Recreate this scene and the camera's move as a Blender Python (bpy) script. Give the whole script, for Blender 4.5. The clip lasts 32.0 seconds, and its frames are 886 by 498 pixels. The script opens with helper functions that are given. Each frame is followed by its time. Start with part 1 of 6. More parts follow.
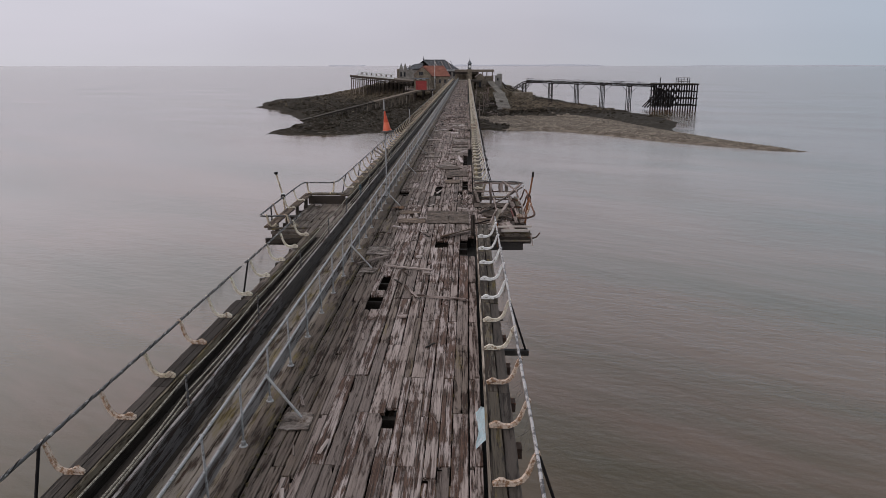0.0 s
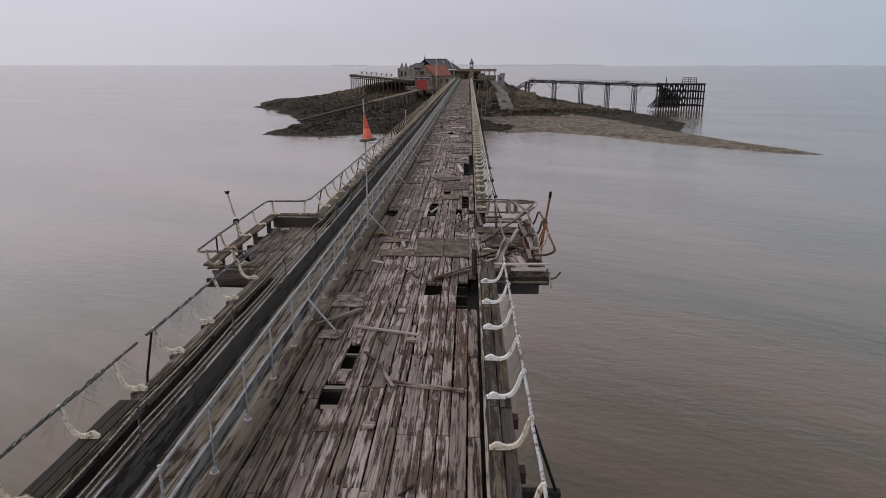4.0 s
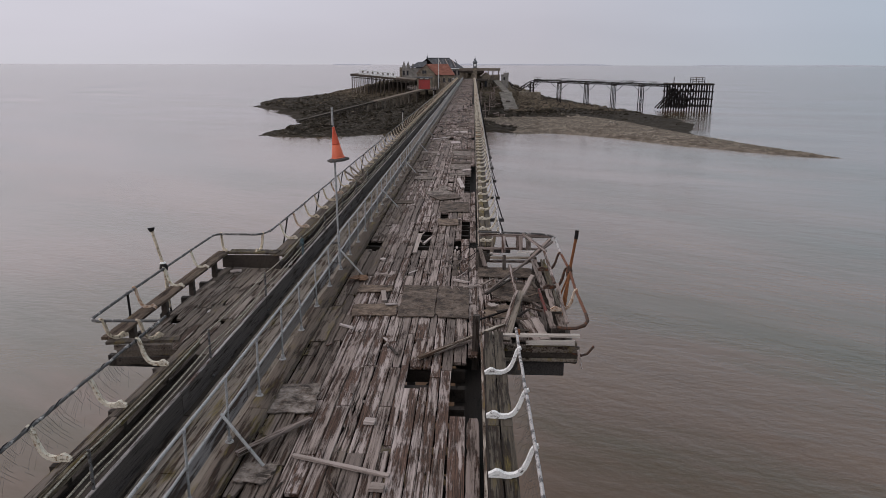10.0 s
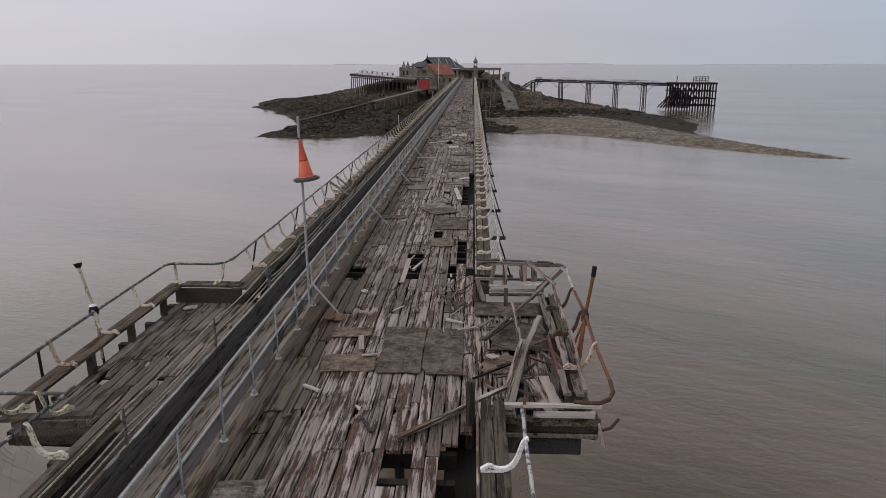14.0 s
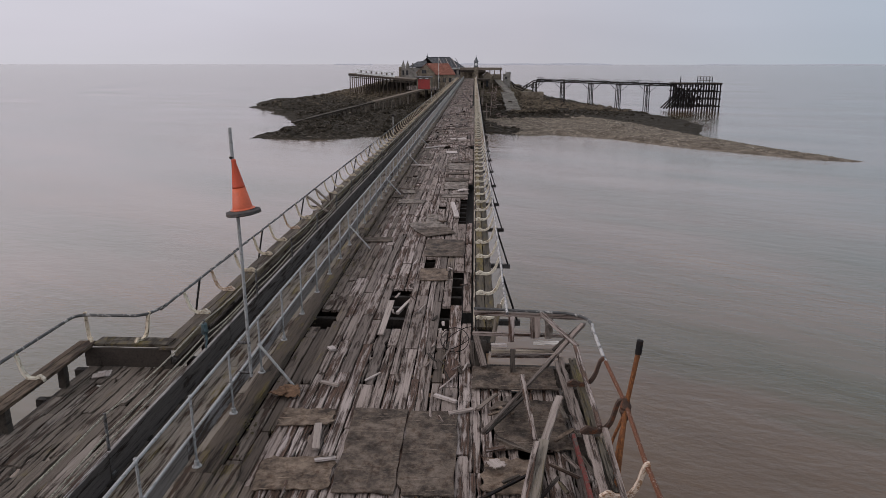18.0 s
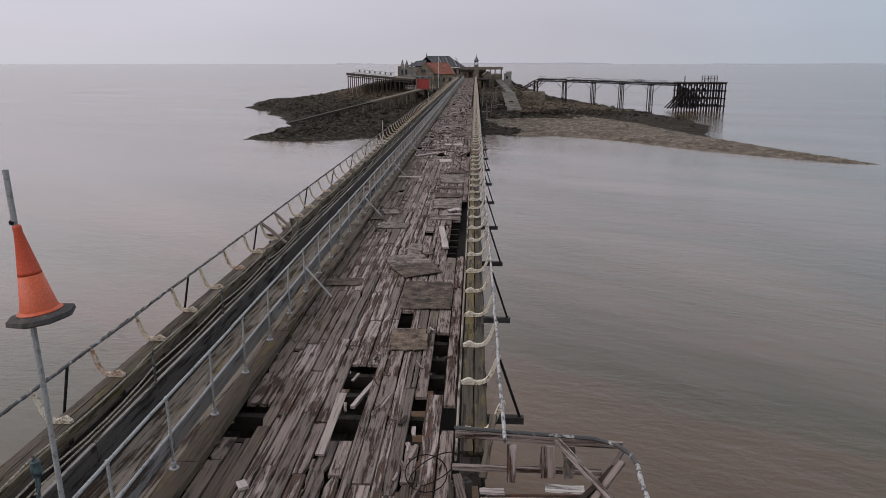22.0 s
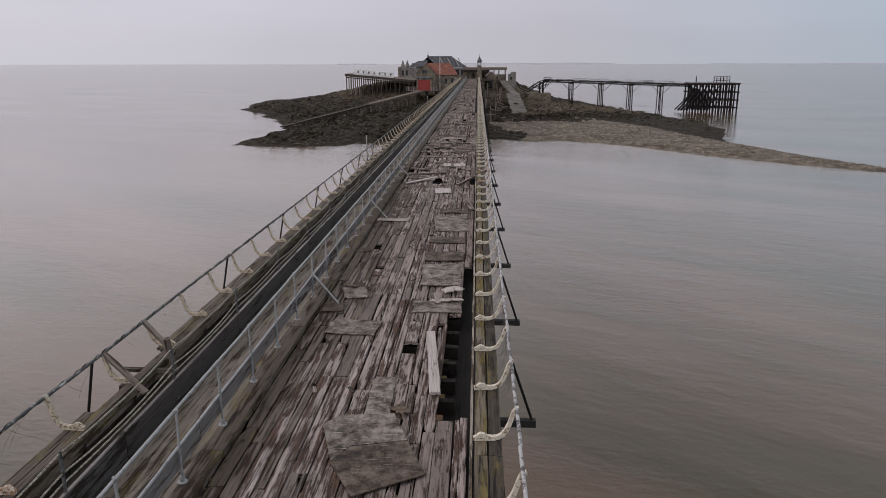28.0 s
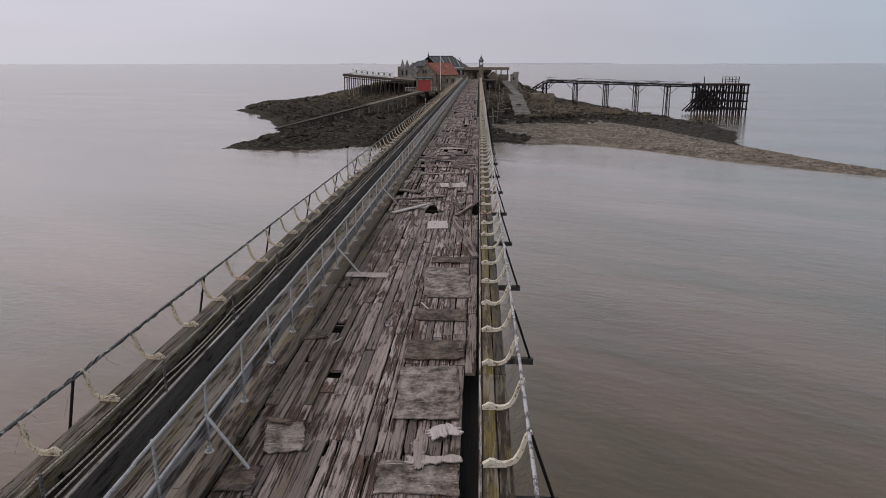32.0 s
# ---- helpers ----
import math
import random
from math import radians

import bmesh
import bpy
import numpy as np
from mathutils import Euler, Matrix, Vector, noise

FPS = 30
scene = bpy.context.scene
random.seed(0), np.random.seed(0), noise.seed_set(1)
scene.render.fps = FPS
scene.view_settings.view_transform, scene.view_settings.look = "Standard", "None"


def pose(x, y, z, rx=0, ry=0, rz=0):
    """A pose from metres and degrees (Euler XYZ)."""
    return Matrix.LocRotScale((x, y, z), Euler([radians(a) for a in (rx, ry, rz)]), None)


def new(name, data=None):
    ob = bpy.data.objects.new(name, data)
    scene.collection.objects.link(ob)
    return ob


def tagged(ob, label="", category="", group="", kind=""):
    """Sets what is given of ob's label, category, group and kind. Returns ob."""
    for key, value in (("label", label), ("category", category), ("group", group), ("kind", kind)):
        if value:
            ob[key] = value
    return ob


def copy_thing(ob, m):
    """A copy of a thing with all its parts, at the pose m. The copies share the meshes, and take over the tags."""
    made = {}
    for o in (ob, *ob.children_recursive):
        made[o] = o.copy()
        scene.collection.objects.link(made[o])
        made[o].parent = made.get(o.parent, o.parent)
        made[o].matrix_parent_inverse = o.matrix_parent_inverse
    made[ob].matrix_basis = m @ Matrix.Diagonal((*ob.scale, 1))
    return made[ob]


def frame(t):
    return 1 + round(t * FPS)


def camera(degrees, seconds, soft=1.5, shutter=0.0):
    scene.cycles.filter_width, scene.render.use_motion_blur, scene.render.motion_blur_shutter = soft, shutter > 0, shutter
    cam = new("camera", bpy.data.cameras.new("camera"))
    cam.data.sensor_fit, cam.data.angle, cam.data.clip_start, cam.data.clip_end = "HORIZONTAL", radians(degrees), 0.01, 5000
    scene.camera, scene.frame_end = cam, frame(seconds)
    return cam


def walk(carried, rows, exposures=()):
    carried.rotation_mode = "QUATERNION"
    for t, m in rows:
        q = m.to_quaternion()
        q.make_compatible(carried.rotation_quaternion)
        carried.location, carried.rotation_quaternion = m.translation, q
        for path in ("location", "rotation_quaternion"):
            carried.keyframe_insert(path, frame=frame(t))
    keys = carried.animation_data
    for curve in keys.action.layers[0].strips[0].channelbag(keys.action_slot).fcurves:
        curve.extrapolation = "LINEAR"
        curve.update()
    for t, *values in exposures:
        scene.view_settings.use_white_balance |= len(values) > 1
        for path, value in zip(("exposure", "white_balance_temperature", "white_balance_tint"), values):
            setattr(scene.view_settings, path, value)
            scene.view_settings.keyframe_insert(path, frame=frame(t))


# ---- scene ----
# Plan: the pier runs along +y, its deck lies at z = 0, the sea at z = SEA. East is +x.
SEA = -11.3
LENS = 64.19

PATH = [  # seconds, place, pitch, roll, yaw
    (0, 0.478, -5.012, 5.978, -14.639, -0.014, 1.922),
    (1, 0.554, -3.461, 5.929, -14.617, 0.065, 1.987),
    (2, 0.558, -1.877, 5.847, -14.611, 0.013, 1.978),
    (3, 0.557, -0.442, 5.778, -14.649, 0.004, 2.005),
    (3.5, 0.554, 0.220, 5.750, -14.651, 0.046, 2.031),
    (5.5, 0.387, 2.613, 5.651, -14.656, 0.043, 2.134),
    (6, 0.366, 3.184, 5.636, -14.648, 0.011, 2.138),
    (7, 0.411, 4.167, 5.633, -14.674, 0.066, 2.195),
    (8, 0.511, 4.884, 5.664, -14.716, 0.092, 2.250),
    (9, 0.528, 5.579, 5.666, -14.693, 0.136, 2.252),
    (10, 0.594, 6.367, 5.681, -14.708, 0.172, 2.311),
    (11, 0.639, 7.152, 5.689, -14.701, 0.120, 2.322),
    (12, 0.673, 7.916, 5.660, -14.710, 0.067, 2.370),
    (13, 0.702, 8.660, 5.687, -14.732, 0.110, 2.375),
    (14, 0.720, 9.456, 5.682, -14.739, 0.013, 2.414),
    (14.5, 0.715, 9.883, 5.663, -14.742, 0.023, 2.409),
    (16.5, 0.732, 11.918, 5.600, -14.738, 0.080, 2.435),
    (17, 0.748, 12.456, 5.593, -14.736, 0.074, 2.446),
    (18, 0.777, 13.496, 5.560, -14.733, 0.074, 2.458),
    (19, 0.817, 14.590, 5.536, -14.765, 0.047, 2.471),
    (20, 0.884, 15.840, 5.526, -14.756, 0.055, 2.517),
    (21, 0.967, 17.132, 5.507, -14.766, -0.021, 2.535),
    (22, 1.039, 18.361, 5.489, -14.774, 0.010, 2.547),
    (23, 1.108, 19.598, 5.460, -14.764, -0.027, 2.524),
    (24, 0.954, 21.030, 5.454, -14.760, -0.089, 2.600),
    (25, 0.759, 22.515, 5.455, -14.768, -0.055, 2.666),
    (25.5, 0.715, 23.363, 5.461, -14.768, -0.046, 2.682),
    (27.5, 0.813, 27.003, 5.515, -14.757, -0.065, 2.731),
    (28, 0.876, 27.951, 5.549, -14.761, -0.065, 2.769),
    (29, 1.005, 29.786, 5.576, -14.746, -0.071, 2.800),
    (30, 1.071, 31.633, 5.538, -14.770, 0.060, 2.800),
    (31, 1.075, 33.346, 5.535, -14.761, 0.077, 2.817),
    (32, 0.758, 35.094, 5.488, -14.769, 0.001, 2.855),
]


def row_pose(x, y, z, pitch, roll, yaw):
    """Pose of a level-held camera that looks along +y, turned by yaw, then tilted by pitch and roll."""
    return (Matrix.Translation((x, y, z)) @ Matrix.Rotation(radians(yaw), 4, "Z")
            @ Matrix.Rotation(radians(90 + pitch), 4, "X") @ Matrix.Rotation(radians(roll), 4, "Z"))


cam = camera(LENS, 32.0, 0.65)
walk(cam, [(t, row_pose(*r)) for t, *r in PATH], [(0, 0.0), (32, 0.0)])

# ---- light: an overcast winter sky, brighter and warmer to the west, cooler to the east ----
world = bpy.data.worlds.new("overcast")
scene.world = world
world.use_nodes = True
wt = world.node_tree
wt.nodes.clear()


def wnode(kind, **kw):
    n = wt.nodes.new(kind)
    for k, v in kw.items():
        n.inputs[k].default_value = v
    return n


SUN_EL, SUN_ROT = radians(34), radians(-60)
sky = wt.nodes.new("ShaderNodeTexSky")
sky.sky_type = "NISHITA"
sky.sun_disc = False
sky.sun_elevation, sky.sun_rotation = SUN_EL, SUN_ROT
sky.dust_density, sky.air_density = 4.0, 1.0
coord = wt.nodes.new("ShaderNodeTexCoord")
split = wt.nodes.new("ShaderNodeSeparateXYZ")
wt.links.new(coord.outputs["Generated"], split.inputs[0])
ramp = wt.nodes.new("ShaderNodeValToRGB")
el = ramp.color_ramp.elements
el[0].position, el[0].color = 0.0, (0.535, 0.524, 0.577, 1)
el[1].position, el[1].color = 1.0, (0.687, 0.689, 0.739, 1)
for pos, col in ((0.035, (0.535, 0.522, 0.588, 1)), (0.09, (0.562, 0.553, 0.628, 1)), (0.17, (0.89, 0.855, 0.945, 1)), (0.34, (1.04, 1.02, 1.10, 1)), (0.6, (0.786, 0.778, 0.830, 1))):
    e = el.new(pos)
    e.color = col
wt.links.new(split.outputs["Z"], ramp.inputs["Fac"])
# the eastern sky is a little bluer
east = wt.nodes.new("ShaderNodeMapRange")
for k, v in (("From Min", 0.08), ("From Max", 0.62), ("To Min", 0.0), ("To Max", 1.0)):
    east.inputs[k].default_value = v
wt.links.new(split.outputs["X"], east.inputs["Value"])
cool = wt.nodes.new("ShaderNodeMix")
cool.data_type = "RGBA"
cool.blend_type = "MULTIPLY"
cool.inputs["B"].default_value = (0.745, 0.905, 0.955, 1)
wt.links.new(east.outputs[0], cool.inputs["Factor"])
wt.links.new(ramp.outputs[0], cool.inputs["A"])
west = wt.nodes.new("ShaderNodeMapRange")
for k, v in (("From Min", 0.1), ("From Max", -0.6), ("To Min", 1.0), ("To Max", 1.2)):
    west.inputs[k].default_value = v
wt.links.new(split.outputs["X"], west.inputs["Value"])
warm = wt.nodes.new("ShaderNodeMix")
warm.data_type, warm.blend_type = "RGBA", "MULTIPLY"
warm.inputs["Factor"].default_value = 1
wt.links.new(cool.outputs["Result"], warm.inputs["A"])
# thinner cloud high in the west
high = wt.nodes.new("ShaderNodeMapRange")
for k, v in (("From Min", 0.10), ("From Max", 0.45), ("To Min", 0.0), ("To Max", 0.35)):
    high.inputs[k].default_value = v
wt.links.new(split.outputs["Z"], high.inputs["Value"])
side = wt.nodes.new("ShaderNodeMapRange")
for k, v in (("From Min", 0.12), ("From Max", -0.45), ("To Min", 0.0), ("To Max", 1.0)):
    side.inputs[k].default_value = v
wt.links.new(split.outputs["X"], side.inputs["Value"])
thin = wt.nodes.new("ShaderNodeMath")
thin.operation = "MULTIPLY_ADD"
wt.links.new(high.outputs[0], thin.inputs[0])
wt.links.new(side.outputs[0], thin.inputs[1])
wt.links.new(west.outputs[0], thin.inputs[2])
wt.links.new(thin.outputs[0], warm.inputs["B"])
# soft cloud
cl = wt.nodes.new("ShaderNodeTexNoise")
cl.inputs["Scale"].default_value, cl.inputs["Detail"].default_value = 2.2, 3
cmap = wt.nodes.new("ShaderNodeMapping")
cmap.inputs["Scale"].default_value = (1, 1, 5)
wt.links.new(coord.outputs["Generated"], cmap.inputs[0])
wt.links.new(cmap.outputs[0], cl.inputs["Vector"])
cr = wt.nodes.new("ShaderNodeMapRange")
for k, v in (("From Min", 0.3), ("From Max", 0.7), ("To Min", 0.96), ("To Max", 1.04)):
    cr.inputs[k].default_value = v
wt.links.new(cl.outputs["Fac"], cr.inputs["Value"])
cm = wt.nodes.new("ShaderNodeMix")
cm.data_type, cm.blend_type = "RGBA", "MULTIPLY"
cm.inputs["Factor"].default_value = 1
wt.links.new(warm.outputs["Result"], cm.inputs["A"])
wt.links.new(cr.outputs[0], cm.inputs["B"])
bg_cloud = wnode("ShaderNodeBackground", Strength=1.0)
wt.links.new(cm.outputs["Result"], bg_cloud.inputs["Color"])
bg_sky = wnode("ShaderNodeBackground", Strength=0.05)
wt.links.new(sky.outputs[0], bg_sky.inputs["Color"])
mixw = wt.nodes.new("ShaderNodeMixShader")
mixw.inputs[0].default_value = 0.94
wt.links.new(bg_sky.outputs[0], mixw.inputs[1])
wt.links.new(bg_cloud.outputs[0], mixw.inputs[2])
wout = wt.nodes.new("ShaderNodeOutputWorld")
wt.links.new(mixw.outputs[0], wout.inputs["Surface"])

sun = new("sun", bpy.data.lights.new("sun", "SUN"))
sun.data.energy, sun.data.angle, sun.data.color = 0.7, radians(25), (1.0, 0.96, 0.92)
sun.matrix_world = Matrix.Rotation(SUN_ROT, 4, "Z") @ Matrix.Rotation(radians(90) - SUN_EL, 4, "X")

# ---- materials ----


class Nodes:
    """Short hand for a node material."""

    def __init__(self, name, rough=0.8, metal=0.0):
        self.mat = bpy.data.materials.new(name)
        self.mat.use_nodes = True
        self.t = self.mat.node_tree
        self.b = self.t.nodes["Principled BSDF"]
        self.b.inputs["Roughness"].default_value, self.b.inputs["Metallic"].default_value = rough, metal

    def link(self, a, b):
        self.t.links.new(a, b)

    def set(self, socket, v):
        if isinstance(v, (int, float)):
            socket.default_value = v
        elif isinstance(v, tuple):
            socket.default_value = (*v, 1) if len(v) == 3 and socket.type == "RGBA" else v
        else:
            self.link(v, socket)

    def coords(self, scale, kind="Object", shift=True, turn=0.0):
        tc = self.t.nodes.new("ShaderNodeTexCoord")
        mp = self.t.nodes.new("ShaderNodeMapping")
        if turn:
            # turned first, then stretched
            mp.vector_type = "TEXTURE"
            mp.inputs["Rotation"].default_value = (0, 0, radians(turn))
            scale = tuple(1 / k for k in scale)
        mp.inputs["Scale"].default_value = scale
        src = tc.outputs[kind]
        if shift:
            oi = self.t.nodes.new("ShaderNodeObjectInfo")
            ad = self.t.nodes.new("ShaderNodeVectorMath")
            ad.operation = "MULTIPLY_ADD"
            cb = self.t.nodes.new("ShaderNodeCombineXYZ")
            for n in range(3):
                self.link(oi.outputs["Random"], cb.inputs[n])
            self.link(cb.outputs[0], ad.inputs[0])
            ad.inputs[1].default_value = (37.1, 91.7, 53.3)
            self.link(src, ad.inputs[2])
            src = ad.outputs[0]
        self.link(src, mp.inputs[0])
        return mp.outputs[0]

    def noise(self, vec, scale=1.0, detail=5, rough=0.6):
        n = self.t.nodes.new("ShaderNodeTexNoise")
        self.link(vec, n.inputs["Vector"])
        n.inputs["Scale"].default_value, n.inputs["Detail"].default_value, n.inputs["Roughness"].default_value = scale, detail, rough
        return n.outputs["Fac"]

    def voro(self, vec, scale=1.0):
        n = self.t.nodes.new("ShaderNodeTexVoronoi")
        self.link(vec, n.inputs["Vector"])
        n.inputs["Scale"].default_value = scale
        return n

    def ramp(self, fac, stops):
        r = self.t.nodes.new("ShaderNodeValToRGB")
        e = r.color_ramp.elements
        e[0].position, e[0].color = stops[0][0], (*stops[0][1], 1)
        e[1].position, e[1].color = stops[-1][0], (*stops[-1][1], 1)
        for p, c in stops[1:-1]:
            e.new(p).color = (*c, 1)
        self.link(fac, r.inputs["Fac"])
        return r.outputs["Color"]

    def span(self, v, a, b, c=0.0, d=1.0):
        m = self.t.nodes.new("ShaderNodeMapRange")
        for k, val in (("From Min", a), ("From Max", b), ("To Min", c), ("To Max", d)):
            m.inputs[k].default_value = val
        self.link(v, m.inputs["Value"])
        return m.outputs[0]

    def mix(self, a, b, fac, how="MIX"):
        m = self.t.nodes.new("ShaderNodeMix")
        m.data_type, m.blend_type = "RGBA", how
        self.set(m.inputs["Factor"], fac)
        self.set(m.inputs["A"], a)
        self.set(m.inputs["B"], b)
        return m.outputs["Result"]

    def math(self, op, a, b):
        m = self.t.nodes.new("ShaderNodeMath")
        m.operation = op
        self.set(m.inputs[0], a)
        self.set(m.inputs[1], b)
        return m.outputs[0]

    def random(self, island=False):
        if island:
            return self.t.nodes.new("ShaderNodeNewGeometry").outputs["Random Per Island"]
        return self.t.nodes.new("ShaderNodeObjectInfo").outputs["Random"]

    def bump(self, height, strength=0.5, distance=0.01):
        b = self.t.nodes.new("ShaderNodeBump")
        b.inputs["Strength"].default_value, b.inputs["Distance"].default_value = strength, distance
        self.link(height, b.inputs["Height"])
        self.link(b.outputs[0], self.b.inputs["Normal"])

    def colour(self, c):
        self.set(self.b.inputs["Base Color"], c)
        return self.mat


def wood(name, pale, mid, dark, moss=0.0, island=False, rot=0.5, rough=0.88, tone=0.5):
    """Weathered timber with the grain along its own y. rot: lower is more rotten; tone: how far boards differ."""
    m = Nodes(name, rough)
    m.b.inputs["Specular IOR Level"].default_value = 0.25
    grain = m.noise(m.coords((26, 1.1, 26)), 1, 8, 0.74)
    fine = m.noise(m.coords((110, 2.2, 110)), 1, 4, 0.65)
    stain = m.noise(m.coords((10, 0.9, 10)), 1, 8, 0.72)
    broad = m.noise(m.coords((0.9, 0.35, 0.9), "Object"), 1, 3, 0.6)
    col = m.ramp(grain, [(0.31, dark), (0.40, mid), (0.50, tuple((p + 2 * q) / 3 for p, q in zip(mid, pale))), (0.66, pale)])
    rnd = m.random(island)
    # each board has its own tone
    lo, hi = 1 - tone, 1 + 0.35 * tone
    col = m.mix(col, m.ramp(rnd, [(0.0, (lo, lo * 0.92, lo * 0.87)), (0.4, (0.86, 0.80, 0.77)), (0.75, (1.0, 0.96, 0.95)), (1.0, (hi, hi * 0.965, hi * 0.975))]), 1.0, "MULTIPLY")
    # rotten, wet wood with a frayed edge
    ragged = m.math("ADD", stain, m.math("MULTIPLY", grain, -0.30))
    ragged = m.math("ADD", ragged, m.math("MULTIPLY", broad, -0.12))
    # some boards are sound, others far gone
    ragged = m.math("ADD", ragged, m.span(rnd, 0.0, 1.0, -0.065, 0.065))
    place = m.t.nodes.new("ShaderNodeNewGeometry").outputs["Position"]
    across = m.t.nodes.new("ShaderNodeMapping")
    across.inputs["Scale"].default_value = (0.7, 1.1, 0.7)
    m.link(place, across.inputs[0])
    ragged = m.math("ADD", ragged, m.span(m.noise(across.outputs[0], 1, 4, 0.62), 0.32, 0.68, -0.065, 0.07))
    wet = m.span(ragged, rot - 0.135, rot - 0.065)
    col = m.mix(col, m.mix(m.mix(col, (0.335, 0.235, 0.187), 1.0, "MULTIPLY"), dark, m.span(fine, 0.48, 0.6)), wet)
    col = m.mix(col, dark, m.math("MULTIPLY", m.span(fine, 0.62, 0.69), 0.8))
    if moss:
        mo = m.span(m.noise(m.coords((4.0, 0.7, 4.0)), 1, 7, 0.75), 0.66 - 0.25 * moss, 0.78 - 0.25 * moss)
        col = m.mix(col, m.ramp(fine, [(0.35, (0.065, 0.05, 0.015)), (0.65, (0.215, 0.155, 0.042))]), m.math("MULTIPLY", mo, 0.8))
    m.bump(m.math("ADD", m.math("MULTIPLY", grain, 0.8), m.math("MULTIPLY", wet, -0.5)), 0.9, 0.03)
    return m.colour(col)


def boarding(name, pale, mid, dark):
    """Old sheet boarding: blotched, with short pale tears across it."""
    m = Nodes(name, 0.9)
    m.b.inputs["Specular IOR Level"].default_value = 0.25
    blot = m.noise(m.coords((3.2, 3.2, 3.2)), 1, 8, 0.72)
    spots = m.noise(m.coords((9, 6, 9)), 1, 7, 0.74)
    tears = m.noise(m.coords((3.5, 34, 10)), 1, 4, 0.6)
    col = m.ramp(blot, [(0.38, dark), (0.48, mid), (0.62, pale)])
    col = m.mix(col, m.mix(col, (0.46, 0.36, 0.29), 1.0, "MULTIPLY"), m.span(spots, 0.48, 0.66))
    col = m.mix(col, tuple(min(1, c * 1.5) for c in pale), m.math("MULTIPLY", m.span(tears, 0.62, 0.67), 0.7))
    m.bump(m.math("ADD", blot, m.math("MULTIPLY", spots, 0.6)), 0.7, 0.02)
    return m.colour(col)


def metal_paint(name, base, rust, amount, rough=0.6, patch=9.0):
    """Old paint that has flaked to rust."""
    m = Nodes(name, rough)
    m.b.inputs["Specular IOR Level"].default_value = 0.5 if rough < 0.7 else 0.15
    n = m.noise(m.coords((patch, patch, patch)), 1, 6, 0.7)
    f = m.noise(m.coords((60, 60, 60)), 1, 3, 0.6)
    flake = m.span(n, 0.62 - amount * 0.4, 0.68 - amount * 0.35)
    ru = m.ramp(f, [(0.3, tuple(c * 0.45 for c in rust)), (0.7, rust)])
    pa = m.mix(base, tuple(c * 0.6 for c in base), m.span(f, 0.4, 0.75))
    m.bump(n, 0.5, 0.006)
    return m.colour(m.mix(pa, ru, flake))


def stone(name, cols, size=1.2, bump=0.6, rough=0.9):
    m = Nodes(name, rough)
    m.b.inputs["Specular IOR Level"].default_value = 0.15
    a = m.noise(m.coords((1 / size,) * 3), 1, 8, 0.7)
    b = m.noise(m.coords((6 / size,) * 3), 1, 4, 0.7)
    col = m.ramp(a, [(0.3, cols[0]), (0.5, cols[1]), (0.7, cols[2])])
    col = m.mix(col, m.mix(col, (0.45, 0.42, 0.4), 1.0, "MULTIPLY"), m.span(b, 0.5, 0.68))
    m.bump(b, bump, 0.12 * size)
    return m.colour(col)


M_DECK = wood("weathered_deck_boards", (0.37, 0.315, 0.292), (0.138, 0.109, 0.094), (0.022, 0.016, 0.012), rot=0.428, tone=0.62)
M_DECK_FAR = wood("weathered_deck_boards_joined", (0.35, 0.292, 0.268), (0.135, 0.106, 0.09), (0.024, 0.017, 0.013), island=True, rot=0.44, tone=0.85)
M_DIRTY = wood("dirt_darkened_boards", (0.19, 0.155, 0.133), (0.10, 0.079, 0.065), (0.022, 0.016, 0.012), moss=0.34, rot=0.45)
M_PLY = boarding("weathered_sheet_boarding", (0.140, 0.106, 0.084), (0.068, 0.050, 0.039), (0.026, 0.019, 0.015))
M_PALE = wood("pale_split_timber", (0.43, 0.382, 0.36), (0.26, 0.222, 0.203), (0.09, 0.073, 0.063), rot=0.58, tone=0.3)
M_BLEACHED = wood("bleached_paint_flaked_plank", (0.56, 0.53, 0.50), (0.40, 0.37, 0.34), (0.10, 0.085, 0.075), rot=0.5, tone=0.2)
M_MOSSY = wood("mossy_timber", (0.235, 0.205, 0.172), (0.125, 0.106, 0.086), (0.026, 0.022, 0.018), moss=0.48, rot=0.49)
M_SEAT = wood("mossy_seat_boards", (0.155, 0.13, 0.108), (0.072, 0.058, 0.047), (0.020, 0.016, 0.013), moss=0.5, rot=0.46)
M_SEATMOSS = wood("yellow_mossy_seat_boards", (0.185, 0.155, 0.115), (0.09, 0.074, 0.052), (0.022, 0.018, 0.013), moss=0.85, rot=0.44)
M_SEATDARK = wood("dark_mossy_seat_boards", (0.105, 0.09, 0.07), (0.052, 0.043, 0.032), (0.016, 0.013, 0.010), moss=0.48, rot=0.43)
M_BAYSEAT = wood("brown_bay_seat_boards", (0.115, 0.083, 0.058), (0.058, 0.041, 0.029), (0.022, 0.016, 0.012), moss=0.3, rot=0.46)
M_SEATEDGE = wood("mossy_seat_edge", (0.215, 0.18, 0.132), (0.11, 0.088, 0.06), (0.026, 0.021, 0.015), moss=0.5, rot=0.44)
M_FRONT = wood("pale_mossy_front_board", (0.36, 0.318, 0.27), (0.21, 0.18, 0.145), (0.05, 0.042, 0.033), moss=0.42, rot=0.47)
M_KERB = wood("dark_kerb_timber", (0.155, 0.124, 0.10), (0.082, 0.064, 0.05), (0.020, 0.016, 0.012), moss=0.5, rot=0.46)
